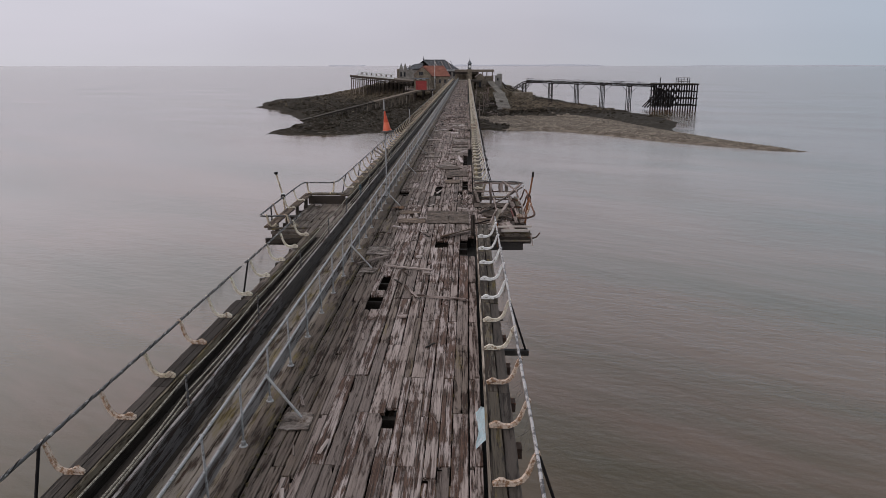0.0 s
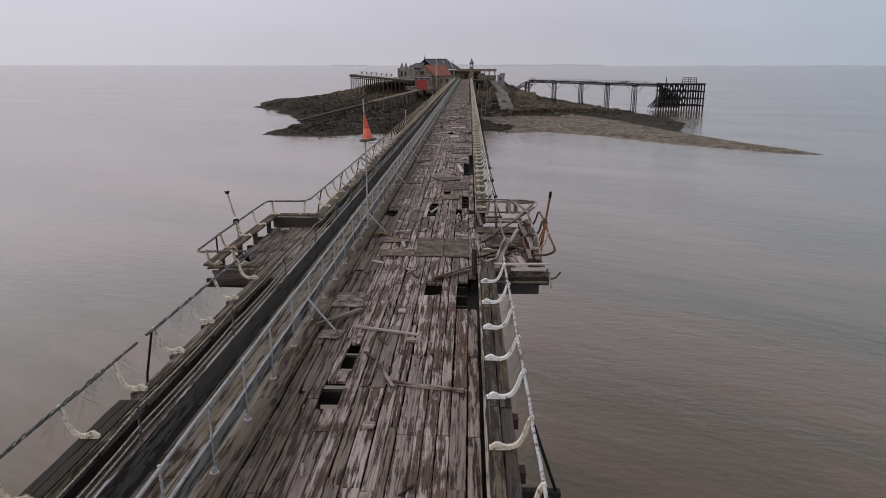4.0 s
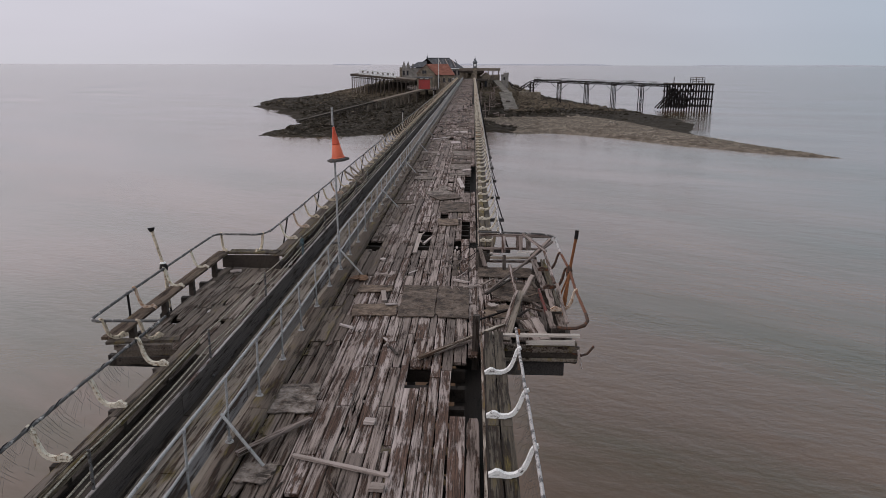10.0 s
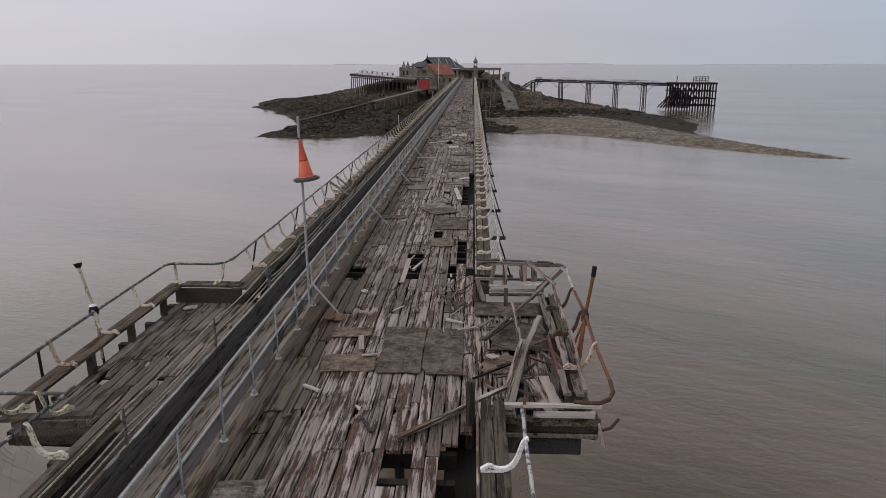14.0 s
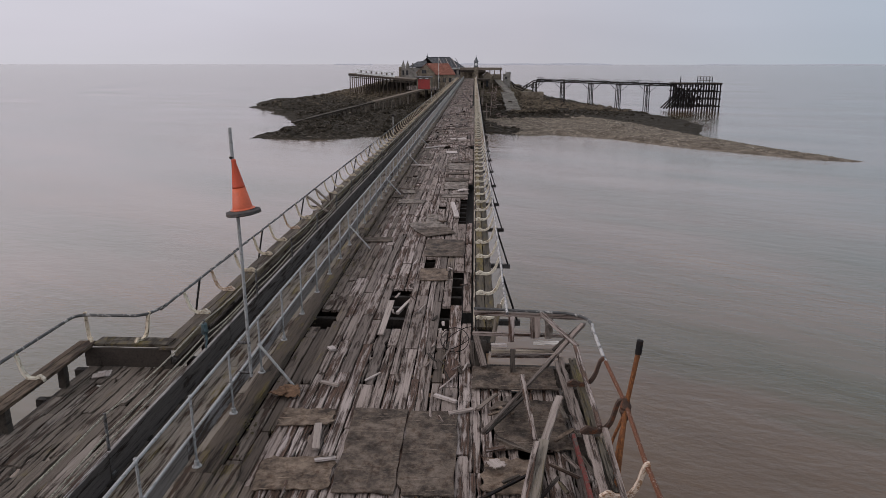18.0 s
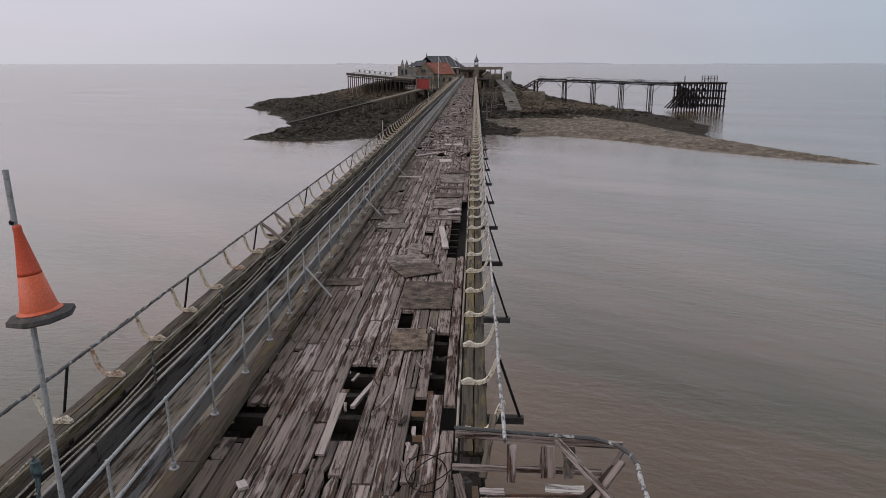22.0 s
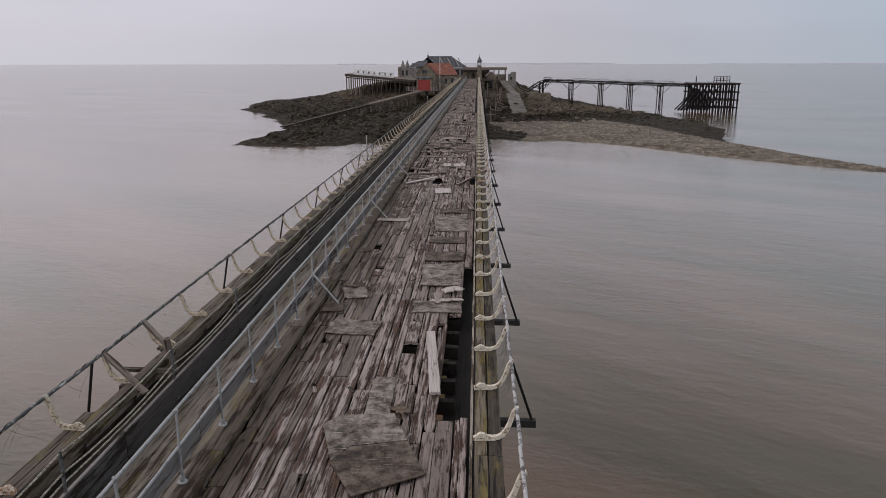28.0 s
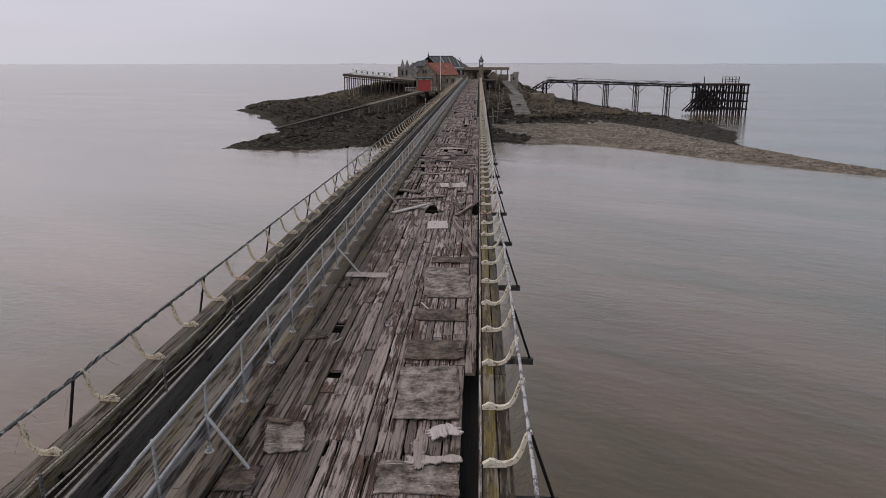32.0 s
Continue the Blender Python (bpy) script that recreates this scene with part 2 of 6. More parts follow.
M_GREYBOARD = wood("grey_kick_board", (0.25, 0.228, 0.218), (0.15, 0.135, 0.128), (0.05, 0.044, 0.04), rot=0.47, tone=0.25)
M_TAR = wood("tarred_timber", (0.075, 0.07, 0.068), (0.04, 0.037, 0.036), (0.016, 0.015, 0.015), rot=0.6)
M_WALL = wood("blackened_kerb_wall", (0.135, 0.124, 0.121), (0.08, 0.073, 0.071), (0.025, 0.022, 0.021), rot=0.46, tone=0.3)
M_CAP = wood("pale_kerb_cap", (0.40, 0.375, 0.365), (0.25, 0.232, 0.224), (0.03, 0.026, 0.023), moss=0.15, rot=0.48)
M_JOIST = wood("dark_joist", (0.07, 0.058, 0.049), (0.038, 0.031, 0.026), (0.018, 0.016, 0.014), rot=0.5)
# near-black colour holds the shade under the decks, seen through holes and gaps
M_UNDER = wood("shade_black_joist", (0.03, 0.025, 0.021), (0.017, 0.014, 0.012), (0.009, 0.008, 0.007), rot=0.5)
M_CREAM = metal_paint("cream_paint_over_rust", (0.60, 0.535, 0.44), (0.26, 0.17, 0.10), 0.22, 0.75, 16.0)
M_OLDCREAM = metal_paint("dirty_cream_paint_over_rust", (0.52, 0.43, 0.325), (0.15, 0.10, 0.07), 0.24, 0.85, 22.0)
M_RUSTARM = metal_paint("rusty_cream_paint", (0.52, 0.41, 0.33), (0.30, 0.17, 0.10), 0.35, 0.85, 14.0)
M_WHITE = metal_paint("white_paint_over_iron", (0.72, 0.70, 0.68), (0.12, 0.09, 0.08), 0.10)
M_RAIL = metal_paint("blackened_rail_with_flaked_paint", (0.045, 0.042, 0.042), (0.42, 0.39, 0.37), 0.18, 0.6, 7.0)
M_RAILPALE = metal_paint("flaked_white_rail", (0.40, 0.37, 0.36), (0.07, 0.06, 0.06), 0.33, 0.6, 7.0)
M_IRON = metal_paint("dark_iron", (0.016, 0.014, 0.014), (0.04, 0.026, 0.02), 0.15, 0.95)
M_RUST = metal_paint("orange_rust", (0.15, 0.062, 0.03), (0.27, 0.105, 0.04), 0.35, 0.9, 20.0)
M_RUSTRAIL = metal_paint("rust_with_paint_flakes", (0.13, 0.055, 0.033), (0.40, 0.33, 0.29), 0.10, 0.9, 22.0)
M_BROWNIRON = metal_paint("brown_rusted_iron", (0.065, 0.042, 0.033), (0.14, 0.06, 0.035), 0.25, 0.9, 12.0)
M_GALV = metal_paint("galvanised_tube", (0.30, 0.292, 0.29), (0.21, 0.197, 0.188), 0.20, 0.6, 14.0)
M_WIRE = metal_paint("frayed_rope", (0.34, 0.305, 0.25), (0.18, 0.155, 0.125), 0.4, 0.9, 30.0)
M_NET = metal_paint("old_netting", (0.06, 0.053, 0.047), (0.11, 0.09, 0.075), 0.4, 0.95, 30.0)
M_TWIST = metal_paint("old_twisted_netting", (0.055, 0.05, 0.046), (0.22, 0.20, 0.18), 0.16, 0.9, 6.0)
M_REDEDGE = metal_paint("dull_red_paint_on_wood", (0.13, 0.035, 0.03), (0.10, 0.08, 0.07), 0.3, 0.85, 10.0)
M_FENCEPOST = metal_paint("grey_iron_post", (0.12, 0.115, 0.115), (0.06, 0.05, 0.045), 0.35, 0.8, 12.0)
M_CONE = metal_paint("faded_orange_plastic", (0.54, 0.092, 0.032), (0.43, 0.10, 0.045), 0.12, 0.55, 5.0)
M_CONERED = metal_paint("faded_red_plastic", (0.53, 0.068, 0.024), (0.45, 0.075, 0.032), 0.14, 0.55, 5.0)
M_RUBBER = metal_paint("grey_rubber", (0.065, 0.06, 0.06), (0.12, 0.10, 0.09), 0.3, 0.9, 12.0)
M_TEAL = metal_paint("faded_teal_plastic", (0.05, 0.085, 0.095), (0.02, 0.03, 0.034), 0.35, 0.6, 9.0)
M_RUSTLITTER = stone("orange_brown_litter", ((0.06, 0.035, 0.022), (0.15, 0.085, 0.052), (0.26, 0.16, 0.10)), 0.2)
M_MOSSLITTER = stone("brown_moss_litter", ((0.03, 0.024, 0.014), (0.075, 0.058, 0.032), (0.15, 0.12, 0.06)), 0.3)
M_BLUE = metal_paint("blue_plastic_sheet", (0.30, 0.40, 0.43), (0.40, 0.46, 0.48), 0.4, 0.5, 9.0)

# ---- mesh helpers ----


class Build:
    """Collects vertices and faces for one mesh."""

    def __init__(self):
        self.v, self.f = [], []

    def add(self, verts, faces):
        k = len(self.v)
        self.v += [tuple(p) for p in verts]
        self.f += [tuple(i + k for i in f) for f in faces]
        return self

    def box(self, x0, x1, y0, y1, z0, z1):
        v = [(x0, y0, z0), (x1, y0, z0), (x1, y1, z0), (x0, y1, z0), (x0, y0, z1), (x1, y0, z1), (x1, y1, z1), (x0, y1, z1)]
        return self.add(v, [(0, 3, 2, 1), (4, 5, 6, 7), (0, 1, 5, 4), (1, 2, 6, 5), (2, 3, 7, 6), (3, 0, 4, 7)])

    def tube(self, path, r, n=8, r1=None):
        """A round bar along points; r1: its radius at the end."""
        path = [Vector(p) for p in path]
        rings, up0 = [], Vector((0, 0, 1))
        for i, p in enumerate(path):
            d = (path[min(i + 1, len(path) - 1)] - path[max(i - 1, 0)]).normalized()
            s = d.cross(up0)
            s = s.normalized() if s.length > 1e-3 else Vector((1, 0, 0))
            u = s.cross(d)
            rr = r if r1 is None else r + (r1 - r) * i / (len(path) - 1)
            rings.append([p + (s * math.cos(a) + u * math.sin(a)) * rr for a in (2 * math.pi * j / n for j in range(n))])
        verts = [q for ring in rings for q in ring]
        faces = [(i * n + j, i * n + (j + 1) % n, (i + 1) * n + (j + 1) % n, (i + 1) * n + j) for i in range(len(path) - 1) for j in range(n)]
        faces += [tuple(reversed(range(n))), tuple(range((len(path) - 1) * n, len(path) * n))]
        return self.add(verts, faces)

    def bar(self, a, b, w, h, rng=None, seg=1, worn=0.0):
        """A squared timber from a to b, w wide and h high, with worn edges."""
        a, b = Vector(a), Vector(b)
        d = (b - a).normalized()
        s = d.cross(Vector((0, 0, 1)))
        s = s.normalized() if s.length > 1e-3 else Vector((1, 0, 0))
        u = s.cross(d)
        verts = []
        for i in range(seg + 1):
            p = a + (b - a) * (i / seg)
            for cs, cu in ((-1, -1), (1, -1), (1, 1), (-1, 1)):
                j = (rng.uniform(-1, 0.3), rng.uniform(-1, 0.3)) if rng else (0, 0)
                verts.append(p + s * cs * (w / 2 + j[0] * worn * w) + u * cu * (h / 2 + j[1] * worn * h))
        faces = [(i * 4 + j, i * 4 + (j + 1) % 4, i * 4 + 4 + (j + 1) % 4, i * 4 + 4 + j) for i in range(seg) for j in range(4)]
        faces += [(3, 2, 1, 0), tuple(seg * 4 + j for j in range(4))]
        return self.add(verts, faces)

    def lathe(self, profile, n=16, centre=(0, 0)):
        v = [(centre[0] + r * math.cos(2 * math.pi * j / n), centre[1] + r * math.sin(2 * math.pi * j / n), z) for r, z in profile for j in range(n)]
        f = [(i * n + j, i * n + (j + 1) % n, (i + 1) * n + (j + 1) % n, (i + 1) * n + j) for i in range(len(profile) - 1) for j in range(n)]
        f += [tuple(reversed(range(n))), tuple(range((len(profile) - 1) * n, len(profile) * n))]
        return self.add(v, f)

    def ribbon(self, pts, half, lo, hi):
        """A bar whose outline in x and z follows pts (x, z, thickness), lo to hi in y."""
        top, bot = [], []
        for i, (x, z, t) in enumerate(pts):
            xa, za, _ = pts[max(i - 1, 0)]
            xb, zb, _ = pts[min(i + 1, len(pts) - 1)]
            l = math.hypot(xb - xa, zb - za)
            nx, nz = -(zb - za) / l, (xb - xa) / l
            top.append((x + nx * t / 2, z + nz * t / 2))
            bot.append((x - nx * t / 2, z - nz * t / 2))
        n = len(pts)
        v = [(x, y, z) for y in (lo, hi) for x, z in top + bot]
        f = []
        for i in range(n - 1):
            a, b, c, d = i, i + 1, n + i + 1, n + i
            f += [(a, b, c, d), (2 * n + d, 2 * n + c, 2 * n + b, 2 * n + a), (a, 2 * n + a, 2 * n + b, b), (d, c, 2 * n + c, 2 * n + d)]
        f += [(0, n, 3 * n, 2 * n), (n - 1, 3 * n - 1, 4 * n - 1, 2 * n - 1)]
        return self.add(v, f)

    def mesh(self, name, mat, smooth=False):
        me = bpy.data.meshes.new(name)
        me.from_pydata(self.v, [], self.f)
        me.materials.append(mat)
        if smooth:
            me.shade_smooth()
        me.update()
        return me


def part(name, what, mat, parent, label="", at=None, smooth=False):
    """One mesh object under a thing or a part."""
    me = what.mesh(name, mat, smooth) if isinstance(what, Build) else what
    ob = new(name, me)
    ob.parent = parent
    if parent is not None and parent.type != "EMPTY":
        ob.matrix_parent_inverse = parent.matrix_basis.inverted()
    if at is not None:
        ob.matrix_basis = at
    if label:
        tagged(ob, label)
    return ob


def thing(name, label, category, group="", kind="", at=None):
    ob = new(name)
    ob.empty_display_size = 0.2
    if at is not None:
        ob.matrix_basis = at
    return tagged(ob, label, category, group, kind)


def solid(name, build, mat, label, category="", group="", kind="", smooth=False):
    return tagged(part(name, build, mat, None, "", None, smooth), label, category, group, kind)


R = random.Random(7)

# ---- the sea, to the horizon ----


def make_sea():
    m = Nodes("muddy_sea_water", 0.12)
    m.b.inputs["IOR"].default_value = 1.33
    # long low crests run from north-west to south-east, finer ripples across them; calm slicks lie between
    swell = m.noise(m.coords((0.085, 0.27, 0.1), "Object", False, -36), 1, 3, 0.5)
    cross = m.noise(m.coords((0.38, 0.75, 0.1), "Object", False, -20), 1, 3, 0.55)
    ripple = m.noise(m.coords((1.3, 2.2, 0.5), "Object", False, -12), 1, 4, 0.6)
    gust = m.noise(m.coords((0.012, 0.035, 0.02), "Object", False, -25), 1, 5, 0.6)
    silt = m.noise(m.coords((0.018, 0.06, 0.02), "Object", False, -35), 1, 5, 0.62)
    lively = m.span(gust, 0.40, 0.60, 0.35, 1.25)
    body = m.math("ADD", m.math("MULTIPLY", swell, 1.25), m.math("MULTIPLY", m.math("ADD", m.math("MULTIPLY", cross, 0.6), m.math("MULTIPLY", ripple, 0.42)), lively))
    m.bump(body, 0.5, 0.135)
    m.set(m.b.inputs["Roughness"], m.span(gust, 0.3, 0.7, 0.12, 0.17))
    mud = m.ramp(silt, [(0.34, (0.050, 0.042, 0.020)), (0.45, (0.074, 0.052, 0.028)), (0.54, (0.104, 0.064, 0.041)), (0.68, (0.132, 0.083, 0.052))])
    mat = m.colour(mud)
    n, radii = 96, [0.5, 30, 80, 160, 300, 600, 900, 1500, 2400, 3600, 4800]
    v = [(0, 0, 0)] + [(r * math.cos(2 * math.pi * j / n), r * math.sin(2 * math.pi * j / n), 0.0023 * max(0, r - 900)) for r in radii for j in range(n)]
    f = [(0, 1 + j, 1 + (j + 1) % n) for j in range(n)]
    for i in range(len(radii) - 1):
        f += [(1 + i * n + j, 1 + (i + 1) * n + j, 1 + (i + 1) * n + (j + 1) % n, 1 + i * n + (j + 1) % n) for j in range(n)]
    ob = solid("water", Build().add(v, f), mat, "calm silty grey-brown sea reaching to the horizon", "sea", kind="structure")
    ob.location = (0, 60, SEA)


make_sea()


def make_far_coast():
    """Low land on the horizon, its haze put into the colour."""
    m = Nodes("haze_tinted_far_land", 1.0)
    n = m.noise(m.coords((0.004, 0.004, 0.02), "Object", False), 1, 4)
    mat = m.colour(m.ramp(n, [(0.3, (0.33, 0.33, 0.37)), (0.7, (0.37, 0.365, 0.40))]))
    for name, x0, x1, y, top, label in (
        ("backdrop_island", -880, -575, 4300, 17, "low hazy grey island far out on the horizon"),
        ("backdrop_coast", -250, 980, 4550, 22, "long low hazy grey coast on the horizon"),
        ("backdrop_coast_pale", 980, 3300, 4250, 17, "pale distant shore tinted as if fading into haze"),
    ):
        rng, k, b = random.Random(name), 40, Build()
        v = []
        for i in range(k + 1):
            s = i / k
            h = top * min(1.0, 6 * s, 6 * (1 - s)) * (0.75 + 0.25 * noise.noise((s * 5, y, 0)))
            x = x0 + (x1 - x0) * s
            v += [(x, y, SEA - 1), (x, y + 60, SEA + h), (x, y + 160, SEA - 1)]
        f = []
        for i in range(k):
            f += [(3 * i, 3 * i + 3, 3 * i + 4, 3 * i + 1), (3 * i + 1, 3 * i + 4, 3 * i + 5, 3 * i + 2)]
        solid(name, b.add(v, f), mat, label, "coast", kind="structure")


make_far_coast()

# ---- the rocky island at the pier's end ----
SHORE = [(-87, 290), (-69, 264), (-61, 244), (-55, 229), (-49, 210), (-50, 195), (-51.2, 177.5), (-44, 173), (-37, 174), (-28, 179), (-22, 183), (-10, 188),
         (5, 190), (11, 188), (20, 187), (27, 184), (32, 178), (38, 170), (44, 162), (49, 157), (54, 152), (59, 147), (64, 143), (70, 141), (70, 143), (66, 153),
         (62, 163), (59, 174), (56, 186), (57, 194), (62, 206), (65, 217), (66, 240), (60, 270), (52, 300), (48, 340), (30, 380), (-20, 395), (-70, 380), (-95, 335)]


def shore_distance(x, y):
    """How far inside the shoreline a place lies, in metres; negative outside."""
    px, py = np.array(SHORE, float).T
    qx, qy = np.roll(px, -1), np.roll(py, -1)
    x, y = x[..., None], y[..., None]
    ex, ey = qx - px, qy - py
    t = np.clip(((x - px) * ex + (y - py) * ey) / (ex**2 + ey**2), 0, 1)
    d = np.sqrt((x - px - t * ex) ** 2 + (y - py - t * ey) ** 2).min(-1)
    cross = ((py > y) != (qy > y)) & (x < ex * (y - py) / np.where(ey == 0, 1e-9, ey) + px)
    return np.where(cross.sum(-1) % 2 == 1, d, -d)


def smooth(a, lo, hi):
    t = np.clip((a - lo) / (hi - lo), 0, 1)
    return t * t * (3 - 2 * t)


def ragged(x, y):
    """How far rocks and inlets push the shoreline out and in."""
    out = np.empty(np.shape(x))
    for k, (px, py) in enumerate(zip(np.ravel(x), np.ravel(y))):
        out.flat[k] = 3.4 * noise.noise((px * 0.10, py * 0.06, 5)) + 2.2 * noise.noise((px * 0.33, py * 0.22, 7)) + 1.0 * noise.noise((px * 0.9, py * 0.6, 2))
    return out


def island_height(x, y, rough):
    d = shore_distance(x, y)
    d = d + ragged(x, y) * np.clip(1.2 - 0.02 * np.maximum(x - 22, 0) - 0.6 * (x > 27) * (y < 200), 0.1, 1)
    z = SEA + np.where(d > 0, 0.06 * d + 0.35 * smooth(d, 0, 4), 0.25 * d)
    # shingle lies along the near shore east of the pier
    spit = smooth(np.minimum(243 - 2.1 * (x - 27), 219) - y, 0, 8) * smooth(x - 13 + 0.40 * (y - 188), -4, 4)
    spit = np.maximum(spit, smooth(y, 205, 210) * smooth(219 - y, 0, 8) * smooth(x, 12, 18) * smooth(34 - x, 0, 9))
    core = np.exp(-(((x + 6) / 42) ** 2 + ((y - 318) / 38) ** 2))
    west = np.exp(-(((x + 48) / 22) ** 2 + ((y - 300) / 25) ** 2))
    core = core * (1 - 0.8 * smooth(x, 14, 40))
    z = z + (8.5 * core + 1.2 * west) * smooth(d, 0, 14)
    z = np.minimum(z, -2.4)
    flat = smooth(x, 24, 34) * smooth(262 - y, 0, 20)
    z = z + rough * smooth(d, -2, 5) * (1 - 0.85 * spit) * (0.5 + 0.8 * core) * (1 - 0.75 * flat)
    return z, spit, d


def make_island():
    xs, ys = np.arange(-100, 100, 1.0), np.concatenate([np.arange(126, 250, 1.0), np.arange(250, 402, 2.0)])
    gx, gy = np.meshgrid(xs, ys)
    rough = np.empty(gx.shape)
    for i in range(gx.shape[0]):
        for j in range(gx.shape[1]):
            p = (gx[i, j], gy[i, j], 0)
            rough[i, j] = (1.2 * abs(noise.noise((p[0] * 0.11, p[1] * 0.07, 0))) + 1.1 * abs(noise.noise((p[0] * 0.28, p[1] * 0.2, 3))) + 1.5 * abs(noise.noise((p[0] * 0.72, p[1] * 0.6, 8))) - 0.45)
    gz, spit, d = island_height(gx, gy, rough)
    h, w = gx.shape
    verts = np.stack([gx, gy, gz], -1).reshape(-1, 3).tolist()
    faces, kinds = [], []
    for i in range(h - 1):
        for j in range(w - 1):
            if max(d[i, j], d[i + 1, j + 1], d[i + 1, j], d[i, j + 1]) < -3:
                continue
            faces.append((i * w + j, i * w + j + 1, (i + 1) * w + j + 1, (i + 1) * w + j))
            kinds.append(1 if spit[i, j] > 0.45 + 0.5 * noise.noise((gx[i, j] * 0.12, gy[i, j] * 0.12, 1)) + 0.3 * noise.noise((gx[i, j] * 0.5, gy[i, j] * 0.5, 2)) else 0)
    rock = Nodes("dark_weed_covered_rock", 0.9)
    rock.b.inputs["Specular IOR Level"].default_value = 0.08
    a = rock.noise(rock.coords((0.16,) * 3, "Object", False), 1, 8, 0.7)
    b = rock.noise(rock.coords((0.9, 1.5, 0.9), "Object", False), 1, 6, 0.72)
    hz = rock.t.nodes.new("ShaderNodeSeparateXYZ")
    rock.link(rock.coords((1, 1, 1), "Object", False), hz.inputs[0])
    # bare stone above the weed line
    dry = rock.span(rock.math("ADD", hz.outputs["Z"], rock.math("MULTIPLY", a, 4.0)), -5.7, -2.7)
    weed = rock.ramp(b, [(0.36, (0.009, 0.007, 0.0055)), (0.50, (0.028, 0.022, 0.015)), (0.59, (0.064, 0.052, 0.041)), (0.70, (0.19, 0.16, 0.135))])
    bare = rock.ramp(b, [(0.35, (0.028, 0.021, 0.014)), (0.50, (0.095, 0.073, 0.05)), (0.68, (0.23, 0.185, 0.135))])
    rock.bump(b, 1.0, 0.6)
    rock_m = rock.colour(rock.mix(weed, bare, dry))
    sh = Nodes("grey_brown_shingle", 0.95)
    sh.b.inputs["Specular IOR Level"].default_value = 0.1
    a = sh.noise(sh.coords((0.2,) * 3, "Object", False), 1, 6, 0.7)
    b = sh.noise(sh.coords((2.4,) * 3, "Object", False), 1, 5, 0.75)
    sh.bump(b, 0.8, 0.25)
    c = sh.noise(sh.coords((0.75, 0.5, 0.7), "Object", False), 1, 4, 0.7)
    b = sh.math("ADD", sh.math("MULTIPLY", b, 0.6), sh.math("MULTIPLY", c, 0.4))
    col = sh.ramp(b, [(0.38, (0.042, 0.033, 0.025)), (0.5, (0.145, 0.115, 0.089)), (0.62, (0.33, 0.275, 0.225))])
    shingle_m = sh.colour(sh.mix(col, sh.mix(col, (0.55, 0.52, 0.5), 1.0, "MULTIPLY"), sh.span(a, 0.45, 0.65)))
    me = bpy.data.meshes.new("ground")
    me.from_pydata(verts, [], faces)
    me.materials.append(rock_m)
    me.materials.append(shingle_m)
    me.polygons.foreach_set("material_index", kinds)
    me.update()
    tagged(new("ground", me), "low rocky island with dark seaweed and a pale shingle spit", "island", kind="structure")


make_island()

# ---- the pier's deck ----
DECK_L, DECK_R = -2.74, 0.56
Y0, Y1, YNEAR = -8.0, 284.0, 62.0
BW = 0.236  # width of one deck board with its joint


def board_mesh(length, width, thick, rng, worn, name="board", mat=None):
    """A split, rotten board: slivers side by side, each with its own ragged ends."""
    b, cuts = Build(), sorted([0.0, 1.0] + [rng.uniform(0.15, 0.85) for _ in range(rng.choice((0, 0, 0, 1, 1)) if worn < 1.0 else rng.choice((1, 2)))])
    for c0, c1 in zip(cuts, cuts[1:]):
        if c1 - c0 < 0.06:
            continue
        x0, x1 = -width / 2 + width * c0, -width / 2 + width * c1
        e0, e1 = (abs(rng.gauss(0, 0.12)) * worn if rng.random() < 0.3 * worn else 0.0 for _ in range(2))
        ya, yb = -length / 2 + e0 * length * 0.5, length / 2 - e1 * length * 0.5
        seg = max(4, int((yb - ya) / 0.22))
        dz = rng.uniform(-0.012, 0.006) * worn
        pts = []
        for i in range(seg + 1):
            y = ya + (yb - ya) * i / seg
            k = rng.random()
            l, r = (rng.random() ** 8 * 0.045 * worn for _ in range(2))
            tip = 0.35 if (i in (0, seg) and rng.random() < 0.5 * worn) else 0
            l, r = l + tip * (x1 - x0) * k, r + tip * (x1 - x0) * (1 - k)
            z = dz + rng.uniform(-0.004, 0.004)
            pts += [(x0 + l + 0.001, y, -thick), (x1 - r - 0.001, y, -thick), (x1 - r - 0.001, y, z - 0.004), (x1 - r - 0.006, y, z), (x0 + l + 0.006, y, z), (x0 + l + 0.001, y, z - 0.004)]
        f = [(i * 6 + j, i * 6 + (j + 1) % 6, i * 6 + 6 + (j + 1) % 6, i * 6 + 6 + j) for i in range(seg) for j in range(6)]
        f += [(5, 4, 3, 2, 1, 0), tuple(seg * 6 + j for j in range(6))]
        b.add(pts, f)
    return b if mat is None else b.mesh(name, mat)


HOLES = [  # x0, x1, y0, y1: deck boards are missing here
    (-0.47, -0.17, 18.08, 18.93), (-1.27, -0.83, 29.23, 30.60), (-1.24, -0.85, 27.81, 29.05), (-2.68, -2.41, 27.86, 28.92), (0.31, 0.51, 29.42, 32.20),
    (0.08, 0.23, 27.74, 29.30), (-0.61, -0.36, 32.55, 33.55), (-0.56, -0.33, 40.90, 41.48), (-1.07, -0.83, 61.2, 63.0),
    (-2.25, -2.05, 48.9, 49.4), (-1.97, -1.73, 46.68, 47.04), (-1.95, -1.75, 13.35, 14.75), (-1.06, -0.81, 5.81, 6.57), (-2.00, -1.75, 11.81, 12.9),
    (0.36, 0.56, 17.06, 19.19), (0.33, 0.56, 38.2, 43.1),
]
ROW = 1.58  # the boards meet on every second joist


